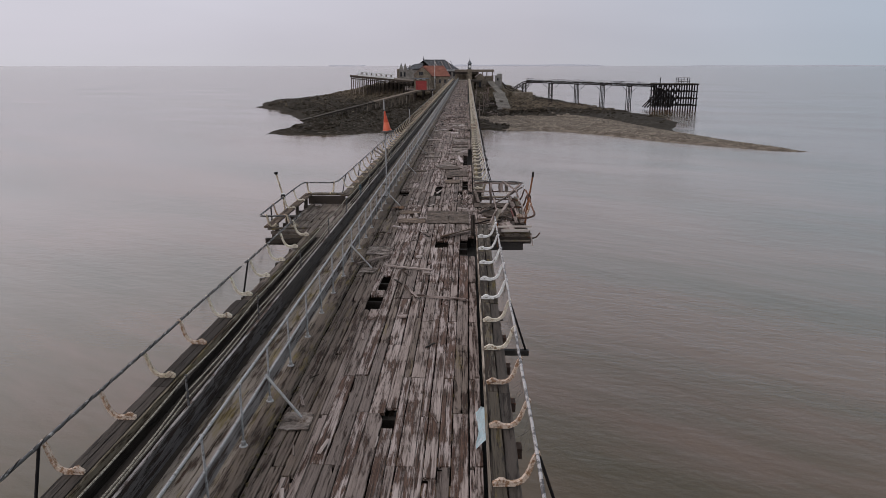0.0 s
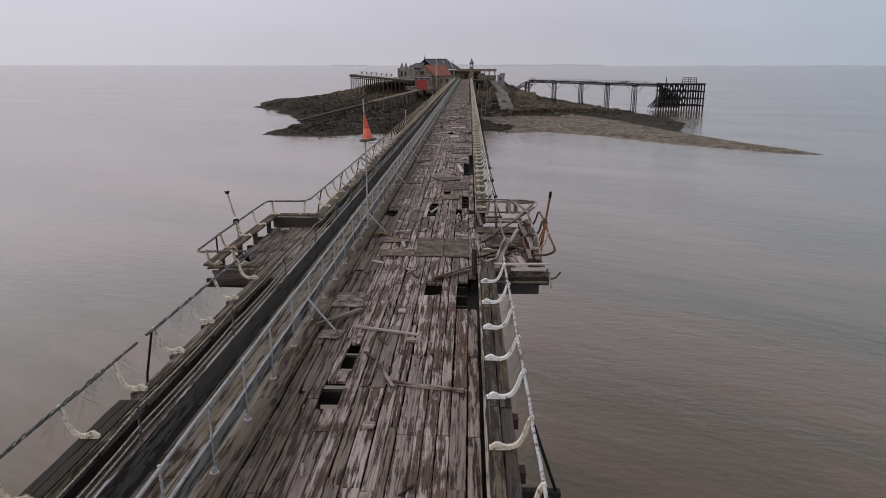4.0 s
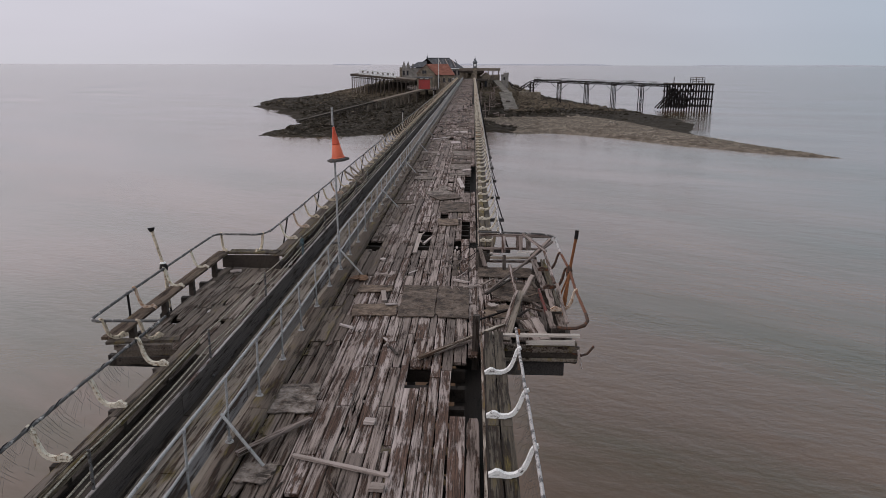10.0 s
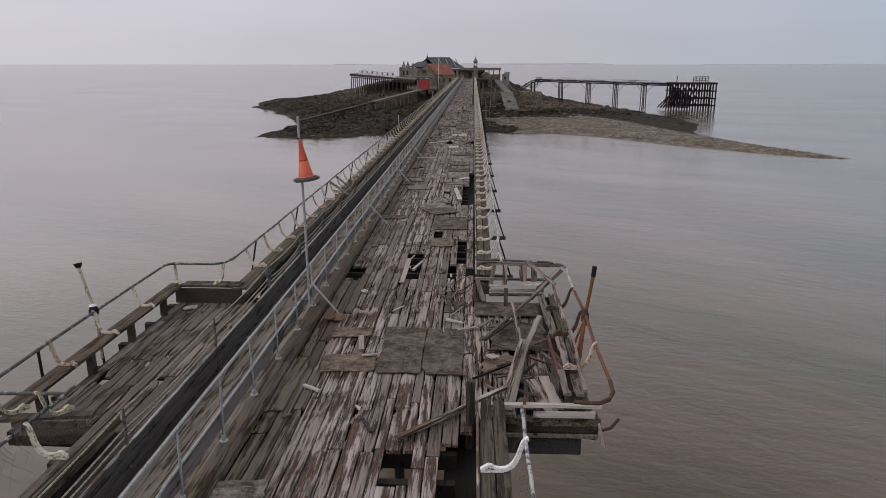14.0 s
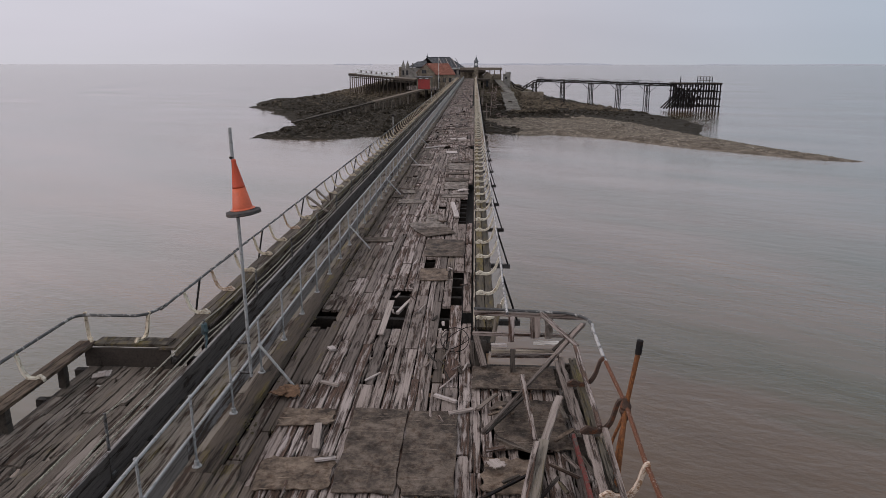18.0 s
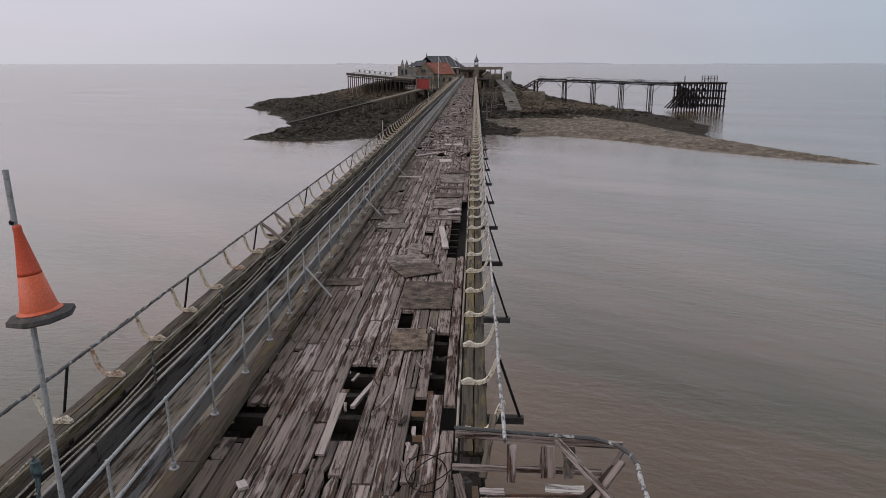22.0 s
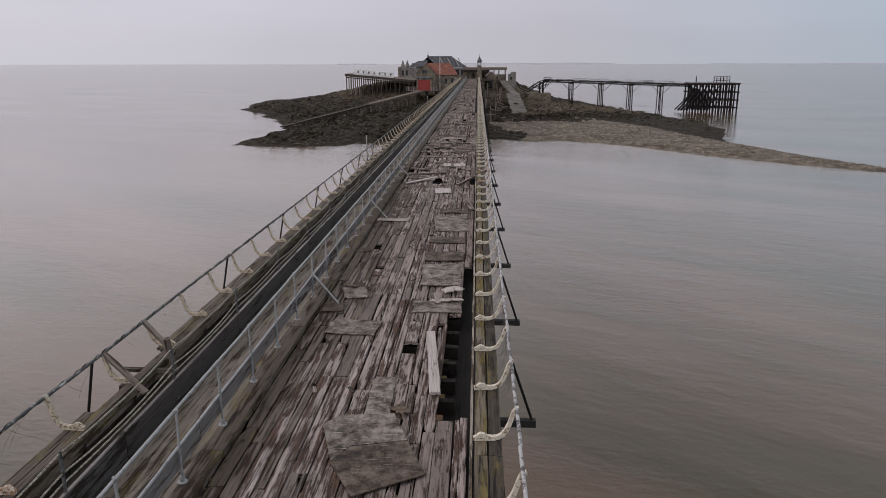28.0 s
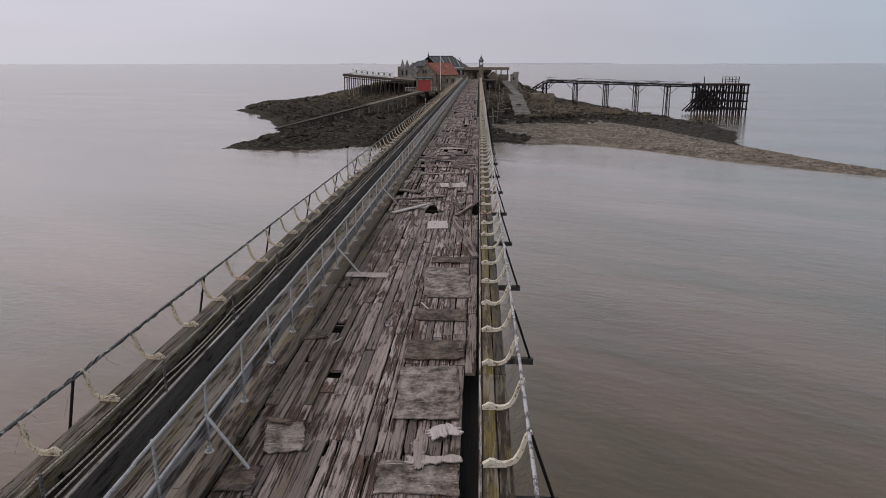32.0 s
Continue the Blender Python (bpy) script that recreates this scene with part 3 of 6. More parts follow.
def cut_by_holes(x, ya, yb):
    """The stretches of a board that are left."""
    left = [(ya, yb)]
    for x0, x1, y0, y1 in HOLES:
        if x0 - 0.02 < x < x1 + 0.02:
            left = [q for a, b in left for q in ((a, min(b, y0)), (max(a, y1), b)) if q[1] - q[0] > 0.25]
    return left


def make_deck():
    deck = thing("deck", "weathered grey timber deck boards, split, rotten and partly missing", "deck", kind="structure")
    rng = random.Random(11)
    kit = [board_mesh(ROW, BW - 0.016, 0.06, rng, rng.choice((0.2, 0.3, 0.4, 0.6, 0.9, 1.4)), "board", M_DECK) for _ in range(36)]
    kit2 = [board_mesh(2 * ROW, BW - 0.016, 0.06, rng, rng.choice((0.25, 0.35, 0.5, 0.7, 1.0)), "board", M_DECK) for _ in range(30)]
    dirt = [board_mesh(ROW, BW - 0.014, 0.06, rng, 0.5, "board", M_DIRTY) for _ in range(8)]
    dirt2 = [board_mesh(2 * ROW, BW - 0.014, 0.06, rng, 0.4, "board", M_DIRTY) for _ in range(8)]
    calm = [board_mesh(ROW, BW - 0.012, 0.06, rng, rng.choice((0.05, 0.1, 0.2, 0.4)), "board", M_DECK) for _ in range(14)]
    calm2 = [board_mesh(2 * ROW, BW - 0.012, 0.06, rng, rng.choice((0.08, 0.12, 0.2, 0.35)), "board", M_DECK) for _ in range(14)]
    edge = [board_mesh(2 * ROW, 0.205, 0.06, rng, 0.6, "edge_board", M_DECK) for _ in range(6)]
    far = Build()
    widths = [rng.choice((0.15, 0.17, 0.21, 0.24, 0.26, 0.29)) for _ in range(15)]
    grow = (DECK_R - DECK_L) / sum(widths)
    x1 = DECK_L
    for c, bw in enumerate(w * grow for w in widths):
        x, x1 = x1 + bw / 2, x1 + bw
        y = Y0 - rng.choice((0, 1)) * ROW
        while y < Y1:
            l = ROW * rng.choice((2, 2, 3) if y < 13 else (1, 1, 2, 2, 3)) + rng.choice((0, 0, 0, rng.uniform(-0.35, 0.35))) if y < YNEAR else rng.uniform(1.1, 4.8)
            for a, b in cut_by_holes(x, y, y + l):
                mid, n = (a + b) / 2, b - a - rng.uniform(0.0, 0.03)
                if YNEAR - 70 < mid < YNEAR:
                    src, base, dirty, sound = (kit, ROW, dirt, calm) if n < 2.0 else (kit2, 2 * ROW, dirt2, calm2)
                    m = pose(x + rng.uniform(-0.008, 0.008), mid + rng.uniform(-0.02, 0.02), rng.uniform(-0.014, 0.006), rng.uniform(-0.2, 0.2), rng.uniform(-1.0, 1.0), rng.uniform(-0.2, 0.2))
                    part("board", rng.choice(dirty if c < 2 or (c == 2 and rng.random() < 0.6) or (c == 3 and rng.random() < 0.3) or rng.random() < 0.04 else sound if rng.random() < (1.0 if mid < 13 else 0.75 if mid > 35 else 0.45) else src), M_DECK, deck, at=m @ pose(0, 0, 0, 0, 0, rng.choice((0, 180))) @ Matrix.Diagonal((rng.uniform(0.95, 1.0) * bw / BW, n / base, 1, 1)))
                else:
                    if mid > 60 and rng.random() < 0.10 / max(n, 0.8):
                        continue
                    w, z = bw - rng.choice((0.0, rng.uniform(0.0, 0.02), rng.uniform(0.02, 0.10))), rng.uniform(-0.045, 0.02)
                    e = [rng.uniform(0, 0.03) for _ in range(4)]
                    t = rng.uniform(-0.012, 0.012)
                    n = n - rng.choice((0, 0, rng.uniform(0, 0.5)))
                    far.add([(x - w / 2 + e[0], mid - n / 2, z - t), (x + w / 2 - e[1], mid - n / 2, z + t), (x + w / 2 - e[2], mid + n / 2, z + t), (x - w / 2 + e[3], mid + n / 2, z - t),
                             (x - w / 2, mid - n / 2, -0.07), (x + w / 2, mid - n / 2, -0.07), (x + w / 2, mid + n / 2, -0.07), (x - w / 2, mid + n / 2, -0.07)],
                            [(0, 1, 2, 3), (4, 7, 6, 5), (0, 4, 5, 1), (1, 5, 6, 2), (2, 6, 7, 3), (3, 7, 4, 0)])
            y += l
    # boards along the east edge, with gaps where they have fallen
    for a0, a1 in ((Y0, 17.0), (19.6, 28.2), (29.0, 38.3), (47.0, 61.0), (63.0, 110.0)):
        y = a0
        while y < a1 - 0.6:
            l = min(2 * ROW, a1 - y)
            part("board", rng.choice(edge), M_DECK, deck, at=pose(0.668, y + l / 2, rng.uniform(-0.01, 0.01), 0, rng.uniform(-1, 1), rng.uniform(-0.2, 0.2)) @ Matrix.Diagonal((1, l / (2 * ROW) - 0.01, 1, 1)))
            y += l
    tagged(part("boards", far, M_DECK_FAR, deck, "weathered grey boards of the far deck"), kind="stuff")
    # planks thrown across the far deck
    loose = Build()
    for _ in range(150):
        x, y, l = rng.uniform(DECK_L + 0.3, DECK_R - 0.3), 62 + 205 * rng.random() ** 1.4, rng.uniform(0.5, 2.2)
        a = rng.choice((rng.gauss(0, 0.25), rng.gauss(1.57, 0.2)))
        dx, dy = l / 2 * math.cos(a), l / 2 * math.sin(a)
        dx = max(-abs(x - DECK_L), min(abs(DECK_R - x), dx))
        loose.bar((x - dx, y - dy, 0.04), (x + dx, y + dy, 0.05), rng.uniform(0.10, 0.34), 0.04, rng, 2, 0.1)
    tagged(part("loose_planks", loose, M_DECK_FAR, deck, "loose planks strewn over the far deck"), kind="stuff")
    # the mossy strip of boards outside the handrail
    strip = Build()
    for x0, x1 in ((-4.06, -3.85), (-3.84, -3.60), (-3.59, -3.36), (-3.35, -3.12)):
        y = Y0 - rng.uniform(0, 2)
        while y < Y1:
            l = rng.uniform(2.0, 3.6)
            strip.bar(((x0 + x1) / 2, y, -0.05), ((x0 + x1) / 2, y + l, -0.05), x1 - x0, 0.06, rng, 4, 0.03)
            y += l + rng.uniform(0.0, 0.02)
    tagged(part("side_boards", strip, M_MOSSY, deck, "mossy brown boards behind the handrail"), kind="stuff")


def make_joists():
    sub = thing("deck_frame", "heavy timber joists and girders under the deck boards, coloured dark for shade", "joists", kind="structure")
    rng = random.Random(5)
    b = Build()
    y = Y0
    while y < Y1:
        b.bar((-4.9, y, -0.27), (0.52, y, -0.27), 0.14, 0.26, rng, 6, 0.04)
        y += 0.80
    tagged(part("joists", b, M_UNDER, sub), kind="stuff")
    # the east girder is widened to back the edge gap with black
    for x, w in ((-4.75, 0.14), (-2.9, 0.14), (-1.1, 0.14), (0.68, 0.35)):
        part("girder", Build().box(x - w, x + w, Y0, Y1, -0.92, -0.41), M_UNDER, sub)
    # trestles of raked iron columns down to the sea bed
    y = Y0 + 6.4
    while y < Y1 - 4:
        tr = thing("trestle", "dark iron pier trestle with raked columns standing in the sea", "trestle", "trestles under the pier", at=Matrix.Translation((0, y, 0)))
        part("cross_beam", Build().box(-5.2, 1.2, -0.18, 0.18, -1.32, -1.02), M_IRON, tr)
        for x, dx in ((-4.6, -1.3), (-2.7, -0.3), (-1.2, 0.3), (0.6, 1.3)):
            part("column", Build().tube([(x, 0, -1.1), (x + dx, 0, SEA - 1.5)], 0.13, 10), M_IRON, tr)
        part("brace", Build().tube([(-4.8, 0.05, -2.2), (1.3, 0.05, -8.2)], 0.035, 6), M_IRON, tr)
        part("brace", Build().tube([(0.8, -0.05, -2.2), (-5.3, -0.05, -8.2)], 0.035, 6), M_IRON, tr)
        y += 13.7


# ---- the seats along both edges ----
ARM = [(0.0, 0.005, 0.035), (0.05, 0.025, 0.05), (0.10, 0.055, 0.06), (0.145, 0.048, 0.055), (0.19, 0.02, 0.05), (0.26, 0.01, 0.052), (0.34, 0.018, 0.056),
       (0.41, 0.06, 0.06), (0.46, 0.13, 0.06), (0.50, 0.22, 0.058), (0.53, 0.32, 0.055), (0.555, 0.40, 0.052), (0.585, 0.45, 0.05), (0.63, 0.468, 0.045)]
ARM_BASE = [(0.0, -0.018, 0.018), (0.1, -0.018, 0.018), (0.2, -0.018, 0.018), (0.31, -0.018, 0.018)]
SEAT_Z, RAIL_Z = 0.445, 0.91
BAY0, BAY1 = 19.0, 26.4  # the bays on both sides


def arm_mesh(mat):
    b = Build().ribbon(ARM, 0, -0.031, 0.031)
    b.ribbon(ARM_BASE, 0, -0.032, 0.032)
    return b.mesh("arm", mat)


ARM_CREAM, ARM_RUST, ARM_WHITE, ARM_OLD, ARM_BROWN = (arm_mesh(m) for m in (M_CREAM, M_RUSTARM, M_WHITE, M_OLDCREAM, M_BROWNIRON))


def make_bench(side, y_first, pitch, posts, label):
    """A seat of two planks with cast arms and a back rail, along one edge of the pier. side: 1 east, -1 west."""
    b = thing("edge_bench", label, "bench", "benches along the pier")
    rng = random.Random(20 + side)
    back = 0.585 if side > 0 else 0.525  # how far behind the seat's front the back rail runs

    def X(u, y):
        base = 0.87 if side > 0 else -4.85 + 0.10 * min(1.0, max(0.0, (y - 5) / 25))
        return base + side * u

    def plank(name, u, w, z, h, y0, y1, mat, worn):
        part(name, Build().bar((X(u, y0), y0, z), (X(u, y1), y1, z), w, h, rng, 10, worn), mat, b)

    stretches = ((Y0, 19.9), (BAY1 + 0.5, Y1 - 2)) if side > 0 else ((Y0, 19.25), (25.55, Y1 - 2))
    for a0, a1 in stretches:
        y = a0
        while y < a1:
            l = min(4.8, a1 - y)
            end = y + l - 0.012
            # inner and outer seat boards, then the narrow board on edge in front
            if side > 0:
                plank("seat_board", 0.105, 0.175, SEAT_Z - 0.055, 0.055, y, end, M_SEATMOSS if y > 31 else M_SEATDARK, 0.05)
                plank("seat_board", 0.305, 0.19, SEAT_Z - (0.085 if y < 8 else 0.06), 0.055, y, end, M_JOIST if y < 8 else M_SEATDARK, 0.06)
            else:
                mat = M_JOIST if y < 10 else M_SEAT
                plank("seat_board", 0.065, 0.145, SEAT_Z - 0.055, 0.055, y, end, mat, 0.05)
                if not 9.0 < y + l / 2 < 15.4 and rng.random() > 0.06:
                    plank("seat_board", 0.225, 0.155, SEAT_Z - 0.055, 0.055, y, end if not y < 37.5 < y + l else y + 2.3, mat, 0.06)
            plank("front_board", -0.035, 0.04, SEAT_Z - 0.12, 0.15, y, end, M_SEATEDGE if side < 0 else M_FRONT, 0.06)
            y += l
    bracket = Build().box(0.24, 0.54, -0.11, 0.11, -0.20, -0.02).mesh("bracket", M_BROWNIRON)
    # arms on their supports
    y = y_first
    while y < Y1 - 3:
        if not (BAY0 - 0.3 < y < BAY1 + 0.4):
            me = ARM_WHITE if (side > 0 and 10.5 < y < 19) else ARM_RUST if rng.random() < (0.9 if y < 8.6 else 0.07) else (ARM_CREAM if side > 0 or 9.6 < y < 30 else ARM_OLD)
            m = Matrix.Translation((X(0, y), y + rng.uniform(-0.02, 0.02), SEAT_Z)) @ pose(0, 0, 0, 0, rng.uniform(-2, 2), rng.uniform(-2.5, 2.5))
            part("arm", me, M_CREAM, b, at=m @ Matrix.Diagonal((side * back / 0.585, 1, 1, 1)))
            if side > 0 and y < 11.7:
                part("bracket", bracket, M_BROWNIRON, b, at=Matrix.Translation((X(0, y), y + 0.22, 0)))
            u0, u1 = X(0.05, y), X(0.35 if side > 0 else 0.28, y)
            part("support", Build().box(min(u0, u1), max(u0, u1), y - 0.05, y + 0.05, -0.1, SEAT_Z - 0.083), M_JOIST, b)
        y += pitch
    # back rail in lengths, sagging a little between its posts
    rail = M_RAIL if side < 0 else M_RAILPALE
    for a0, a1 in ((Y0, 12.42), (12.78, BAY0 + 0.1), (BAY1 - 0.1, Y1 - 3)) if side < 0 else ((Y0, BAY0 - 0.2), (BAY1 - 0.1, Y1 - 3)):
        y = a0
        while y < a1 - 0.1:
            l = min(4.8, a1 - y)
            pts = [(X(back + rng.uniform(-0.012, 0.012), y + l * i / 6), y + l * i / 6, RAIL_Z + rng.uniform(-0.012, 0.012)) for i in range(7)]
            bar = part("back_rail", Build().tube(pts, 0.026, 8), rail, b)
            if side < 0 and y < 60:
                # old netting twisted tightly round the rail
                c = (pts[0][0] + pts[-1][0]) / 2
                for ph, rr in ((0.0, 0.024), (2.2, 0.022)):
                    if rng.random() < 0.85:
                        tw = [(c + rr * math.cos(ph + 0.8 * i), y + l * i / 60, RAIL_Z + rr * math.sin(ph + 0.8 * i)) for i in range(61)]
                        part("twisted_strand", Build().tube(tw, rng.uniform(0.008, 0.012), 4), M_TWIST if ph else M_IRON, bar)
            y += l
    # back posts and struts
    for y in posts:
        if not (BAY0 - 1.2 < y < BAY1 + 0.8):
            if side < 0:
                part("post", Build().tube([(X(back, y), y, RAIL_Z), (X(back + 0.17, y), y, 0.05), (X(back + 0.2, y), y, -0.25)], 0.024, 8), M_IRON, b)
                part("outrigger", Build().box(X(back + 0.24, y), X(0.0, y), y - 0.06, y + 0.06, -0.40, -0.28), M_TAR, b)
            else:
                part("outrigger", Build().box(X(0.0, y), X(1.05, y), y - 0.06, y + 0.06, -0.42, -0.30), M_TAR, b)
                part("strut", Build().tube([(X(0.60, y), y - 0.25, RAIL_Z - 0.02), (X(0.99, y), y, -0.33)], 0.024, 8), M_IRON, b)
    if side > 0:
        # farther on the seat has a boarded back
        y = 107.0
        while y < Y1 - 8:
            part("back_panel", Build().bar((X(back + 0.05, y), y, 0.58), (X(back + 0.05, y), y + 3.15, 0.58), 0.04, 0.78, rng, 3, 0.04), M_PALE, b)
            y += 3.2
    # edge beam under the seat
    u, w = (0.16, 0.30) if side > 0 else (0.13, 0.16)
    for a0, a1 in stretches:
        y = a0
        while y < a1:
            l = min(9.6, a1 - y)
            plank("edge_beam", u, w, -0.02, 0.2, y, y + l - 0.01, M_JOIST, 0.05)
            y += l
    return b


def make_handrail():
    """Galvanised tube handrail with kerb and kick board, between the walkway and the mossy strip."""
    rail = thing("handrail", "galvanised grey steel tube handrail with two rails on upright posts", "handrail")
    rng = random.Random(3)
    post = Build().tube([(0, 0, 0.02), (0, 0, 1.06)], 0.019, 8)
    post.lathe([(0.07, 0.0), (0.07, 0.012), (0.036, 0.02), (0.036, 0.09), (0.024, 0.1)], 10)
    post.lathe([(0.027, 0.51), (0.027, 0.57)], 8)
    post.lathe([(0.027, 1.03), (0.027, 1.08)], 8)
    pm = post.mesh("post", M_GALV, False)
    stub = Build().box(-0.035, 0.035, -0.05, 0.05, 0.05, 0.30).mesh("stub", M_JOIST)
    y = 40.86 - 1.56 * 31
    while y < Y1 - 3:
        part("post", pm, M_GALV, rail, at=pose(-3.04, y, 0.09, rng.uniform(-1, 1), rng.uniform(-1.2, 1.2), 0))
        y += 1.56
    y = Y0
    while y < Y1 - 4:
        for z, r in ((1.15, 0.022), (0.62, 0.020)):
            pts = [(-3.04 + rng.uniform(-0.006, 0.006), y + 6.24 * i / 4, z + rng.uniform(-0.006, 0.006)) for i in range(5)]
            part("rail", Build().tube(pts, r, 8), M_GALV, rail)
        y += 6.24
    # rakers from the rail to a foot board on the deck
    for y in (6.3, 15.6, 25.1, 34.6, 43.9, 53.3, 62.6):
        part("raker", Build().tube([(-3.02, y, 0.72), (-2.35, y - 0.28, 0.06)], 0.024, 8), M_GALV, rail)
    kerb = thing("kerb", "mossy brown timber kerb under the handrail", "kerb", kind="structure")
    board = thing("kick_board", "grey weathered kick board along the handrail", "kick board", kind="structure")
    y = Y0
    while y < Y1 - 2:
        l = 5.0
        part("timber", Build().bar((-2.93, y, 0.03), (-2.93, y + l - 0.015, 0.03), 0.34, 0.13, rng, 10, 0.05), M_KERB, kerb)
        part("board", Build().bar((-3.10, y, 0.42), (-3.10, y + l - 0.02, 0.42), 0.035, 0.32, rng, 10, 0.03), M_GREYBOARD, board)
        y += l


def make_wire_fence():
    """A dark kerb wall with iron posts and slack ropes, in front of the west seat."""
    wall = thing("kerb_wall", "dark tarred timber kerb wall beside the mossy boards", "kerb", kind="structure")
    rng = random.Random(9)
    y = Y0
    while y < Y1 - 2:
        part("plank", Build().bar((-4.235, y, 0.11), (-4.235, y + 4.98, 0.11), 0.07, 0.46, rng, 8, 0.02), M_WALL, wall)
        part("cap", Build().bar((-4.215, y, 0.352), (-4.215, y + 4.97, 0.352), 0.045, 0.022, rng, 8, 0.03), M_CAP, wall)
        y += 5.0
    gutter = thing("gutter", "dark rotten boards of the gutters beside the kerb wall", "gutter", kind="structure")
    y = Y0
    while y < Y1 - 2:
        for x0, x1, z in ((-4.26, -4.07, -0.10), (-4.84, -4.60, -0.06), (-4.59, -4.35, -0.07)):
            if not (x0 < -4.3 and 19.2 < y + 2 < 25.6):
                part("board", Build().bar(((x0 + x1) / 2, y, z), ((x0 + x1) / 2, y + 4.97, z), x1 - x0, 0.05, rng, 6, 0.04), M_JOIST, gutter)
        y += 5.0
    fence = thing("rope_fence", "dark iron posts joined by slack pale ropes", "fence")
    ys = [-2.6, 1.6, 5.8, 10.0, 14.2, 18.4, 22.05, 25.7] + [28.95 + 3.27 * k for k in range(76)]
    for y in ys:
        part("post", Build().tube([(-4.22, y, 0.0), (-4.22, y, 0.93)], 0.022, 8).box(-4.27, -4.17, y - 0.05, y + 0.05, 0.0, 0.03), M_FENCEPOST, fence)
    for z, sag in ((0.90, 0.05), (0.62, 0.07), (0.44, 0.03)):
        for a, b in zip(ys, ys[1:]):
            s = sag * rng.uniform(0.4, 1.5)
            x = -4.22 - (0.05 if z < 0.5 else 0.0)
            part("rope", Build().tube([(x, a + (b - a) * i / 6, z - s * (1 - (i / 3 - 1) ** 2)) for i in range(7)], 0.014, 5), M_WIRE, fence)


make_joists()
make_bench(-1, 3.63 - 1.585 * 7, 1.585, [-1.2, 3.52, 13.0, 28.3, 33.1, 38.2, 44.57, 49.8] + [54.9 + 5.05 * k for k in range(0, 45)], "mossy timber edge bench with cream iron arms and dark back rail")
make_bench(1, 0.34 - 1.59 * 5, 1.59, [-2.4, 3.95, 10.0] + [29.25 + 4.80 * k for k in range(0, 53)], "mossy timber edge bench with cream iron arms and flaking white rail")
make_handrail()
make_wire_fence()

make_deck()

# ---- the two bays ----


def boards_across(parent, x0, x1, y0, y1, z, rng, mat, n, missing=0.0):
    """Floor boards along y between x0 and x1."""
    w = (x1 - x0) / n
    for k in range(n):
        y = y0
        while y < y1 - 0.1:
            l = min(rng.uniform(1.6, 3.4), y1 - y)
            if rng.random() >= missing:
                part("board", board_mesh(l - 0.01, w - 0.01, 0.05, rng, 0.9, "board", mat), mat, parent,
                     at=pose(x0 + (k + 0.5) * w, y + l / 2, z + rng.uniform(-0.012, 0.004), 0, rng.uniform(-1, 1), rng.uniform(-0.4, 0.4)))
            y += l


def timber(name, a, b, w, h, mat, label, category="timber", group="loose timbers on the pier", seed=0, worn=0.12, seg=5):
    rng = random.Random(seed + int(a[1] * 100))
    a, b = Vector(a), Vector(b)
    mid, l = (a + b) / 2, (b - a).length
    me = Build().bar((0, -l / 2, 0), (0, l / 2, 0), w, h, rng, seg, worn).mesh(name, mat)
    q = (b - a).to_track_quat("Y", "Z").to_matrix().to_4x4()
    ob = part(name, me, mat, None, at=Matrix.Translation(mid) @ q)
    return tagged(ob, label, category, group)


def seat_arm(parent, at, me=None, grow=1.0):
    return part("arm", me or ARM_CREAM, M_CREAM, parent, at=at @ Matrix.Diagonal((grow, 1, 1, 1)))


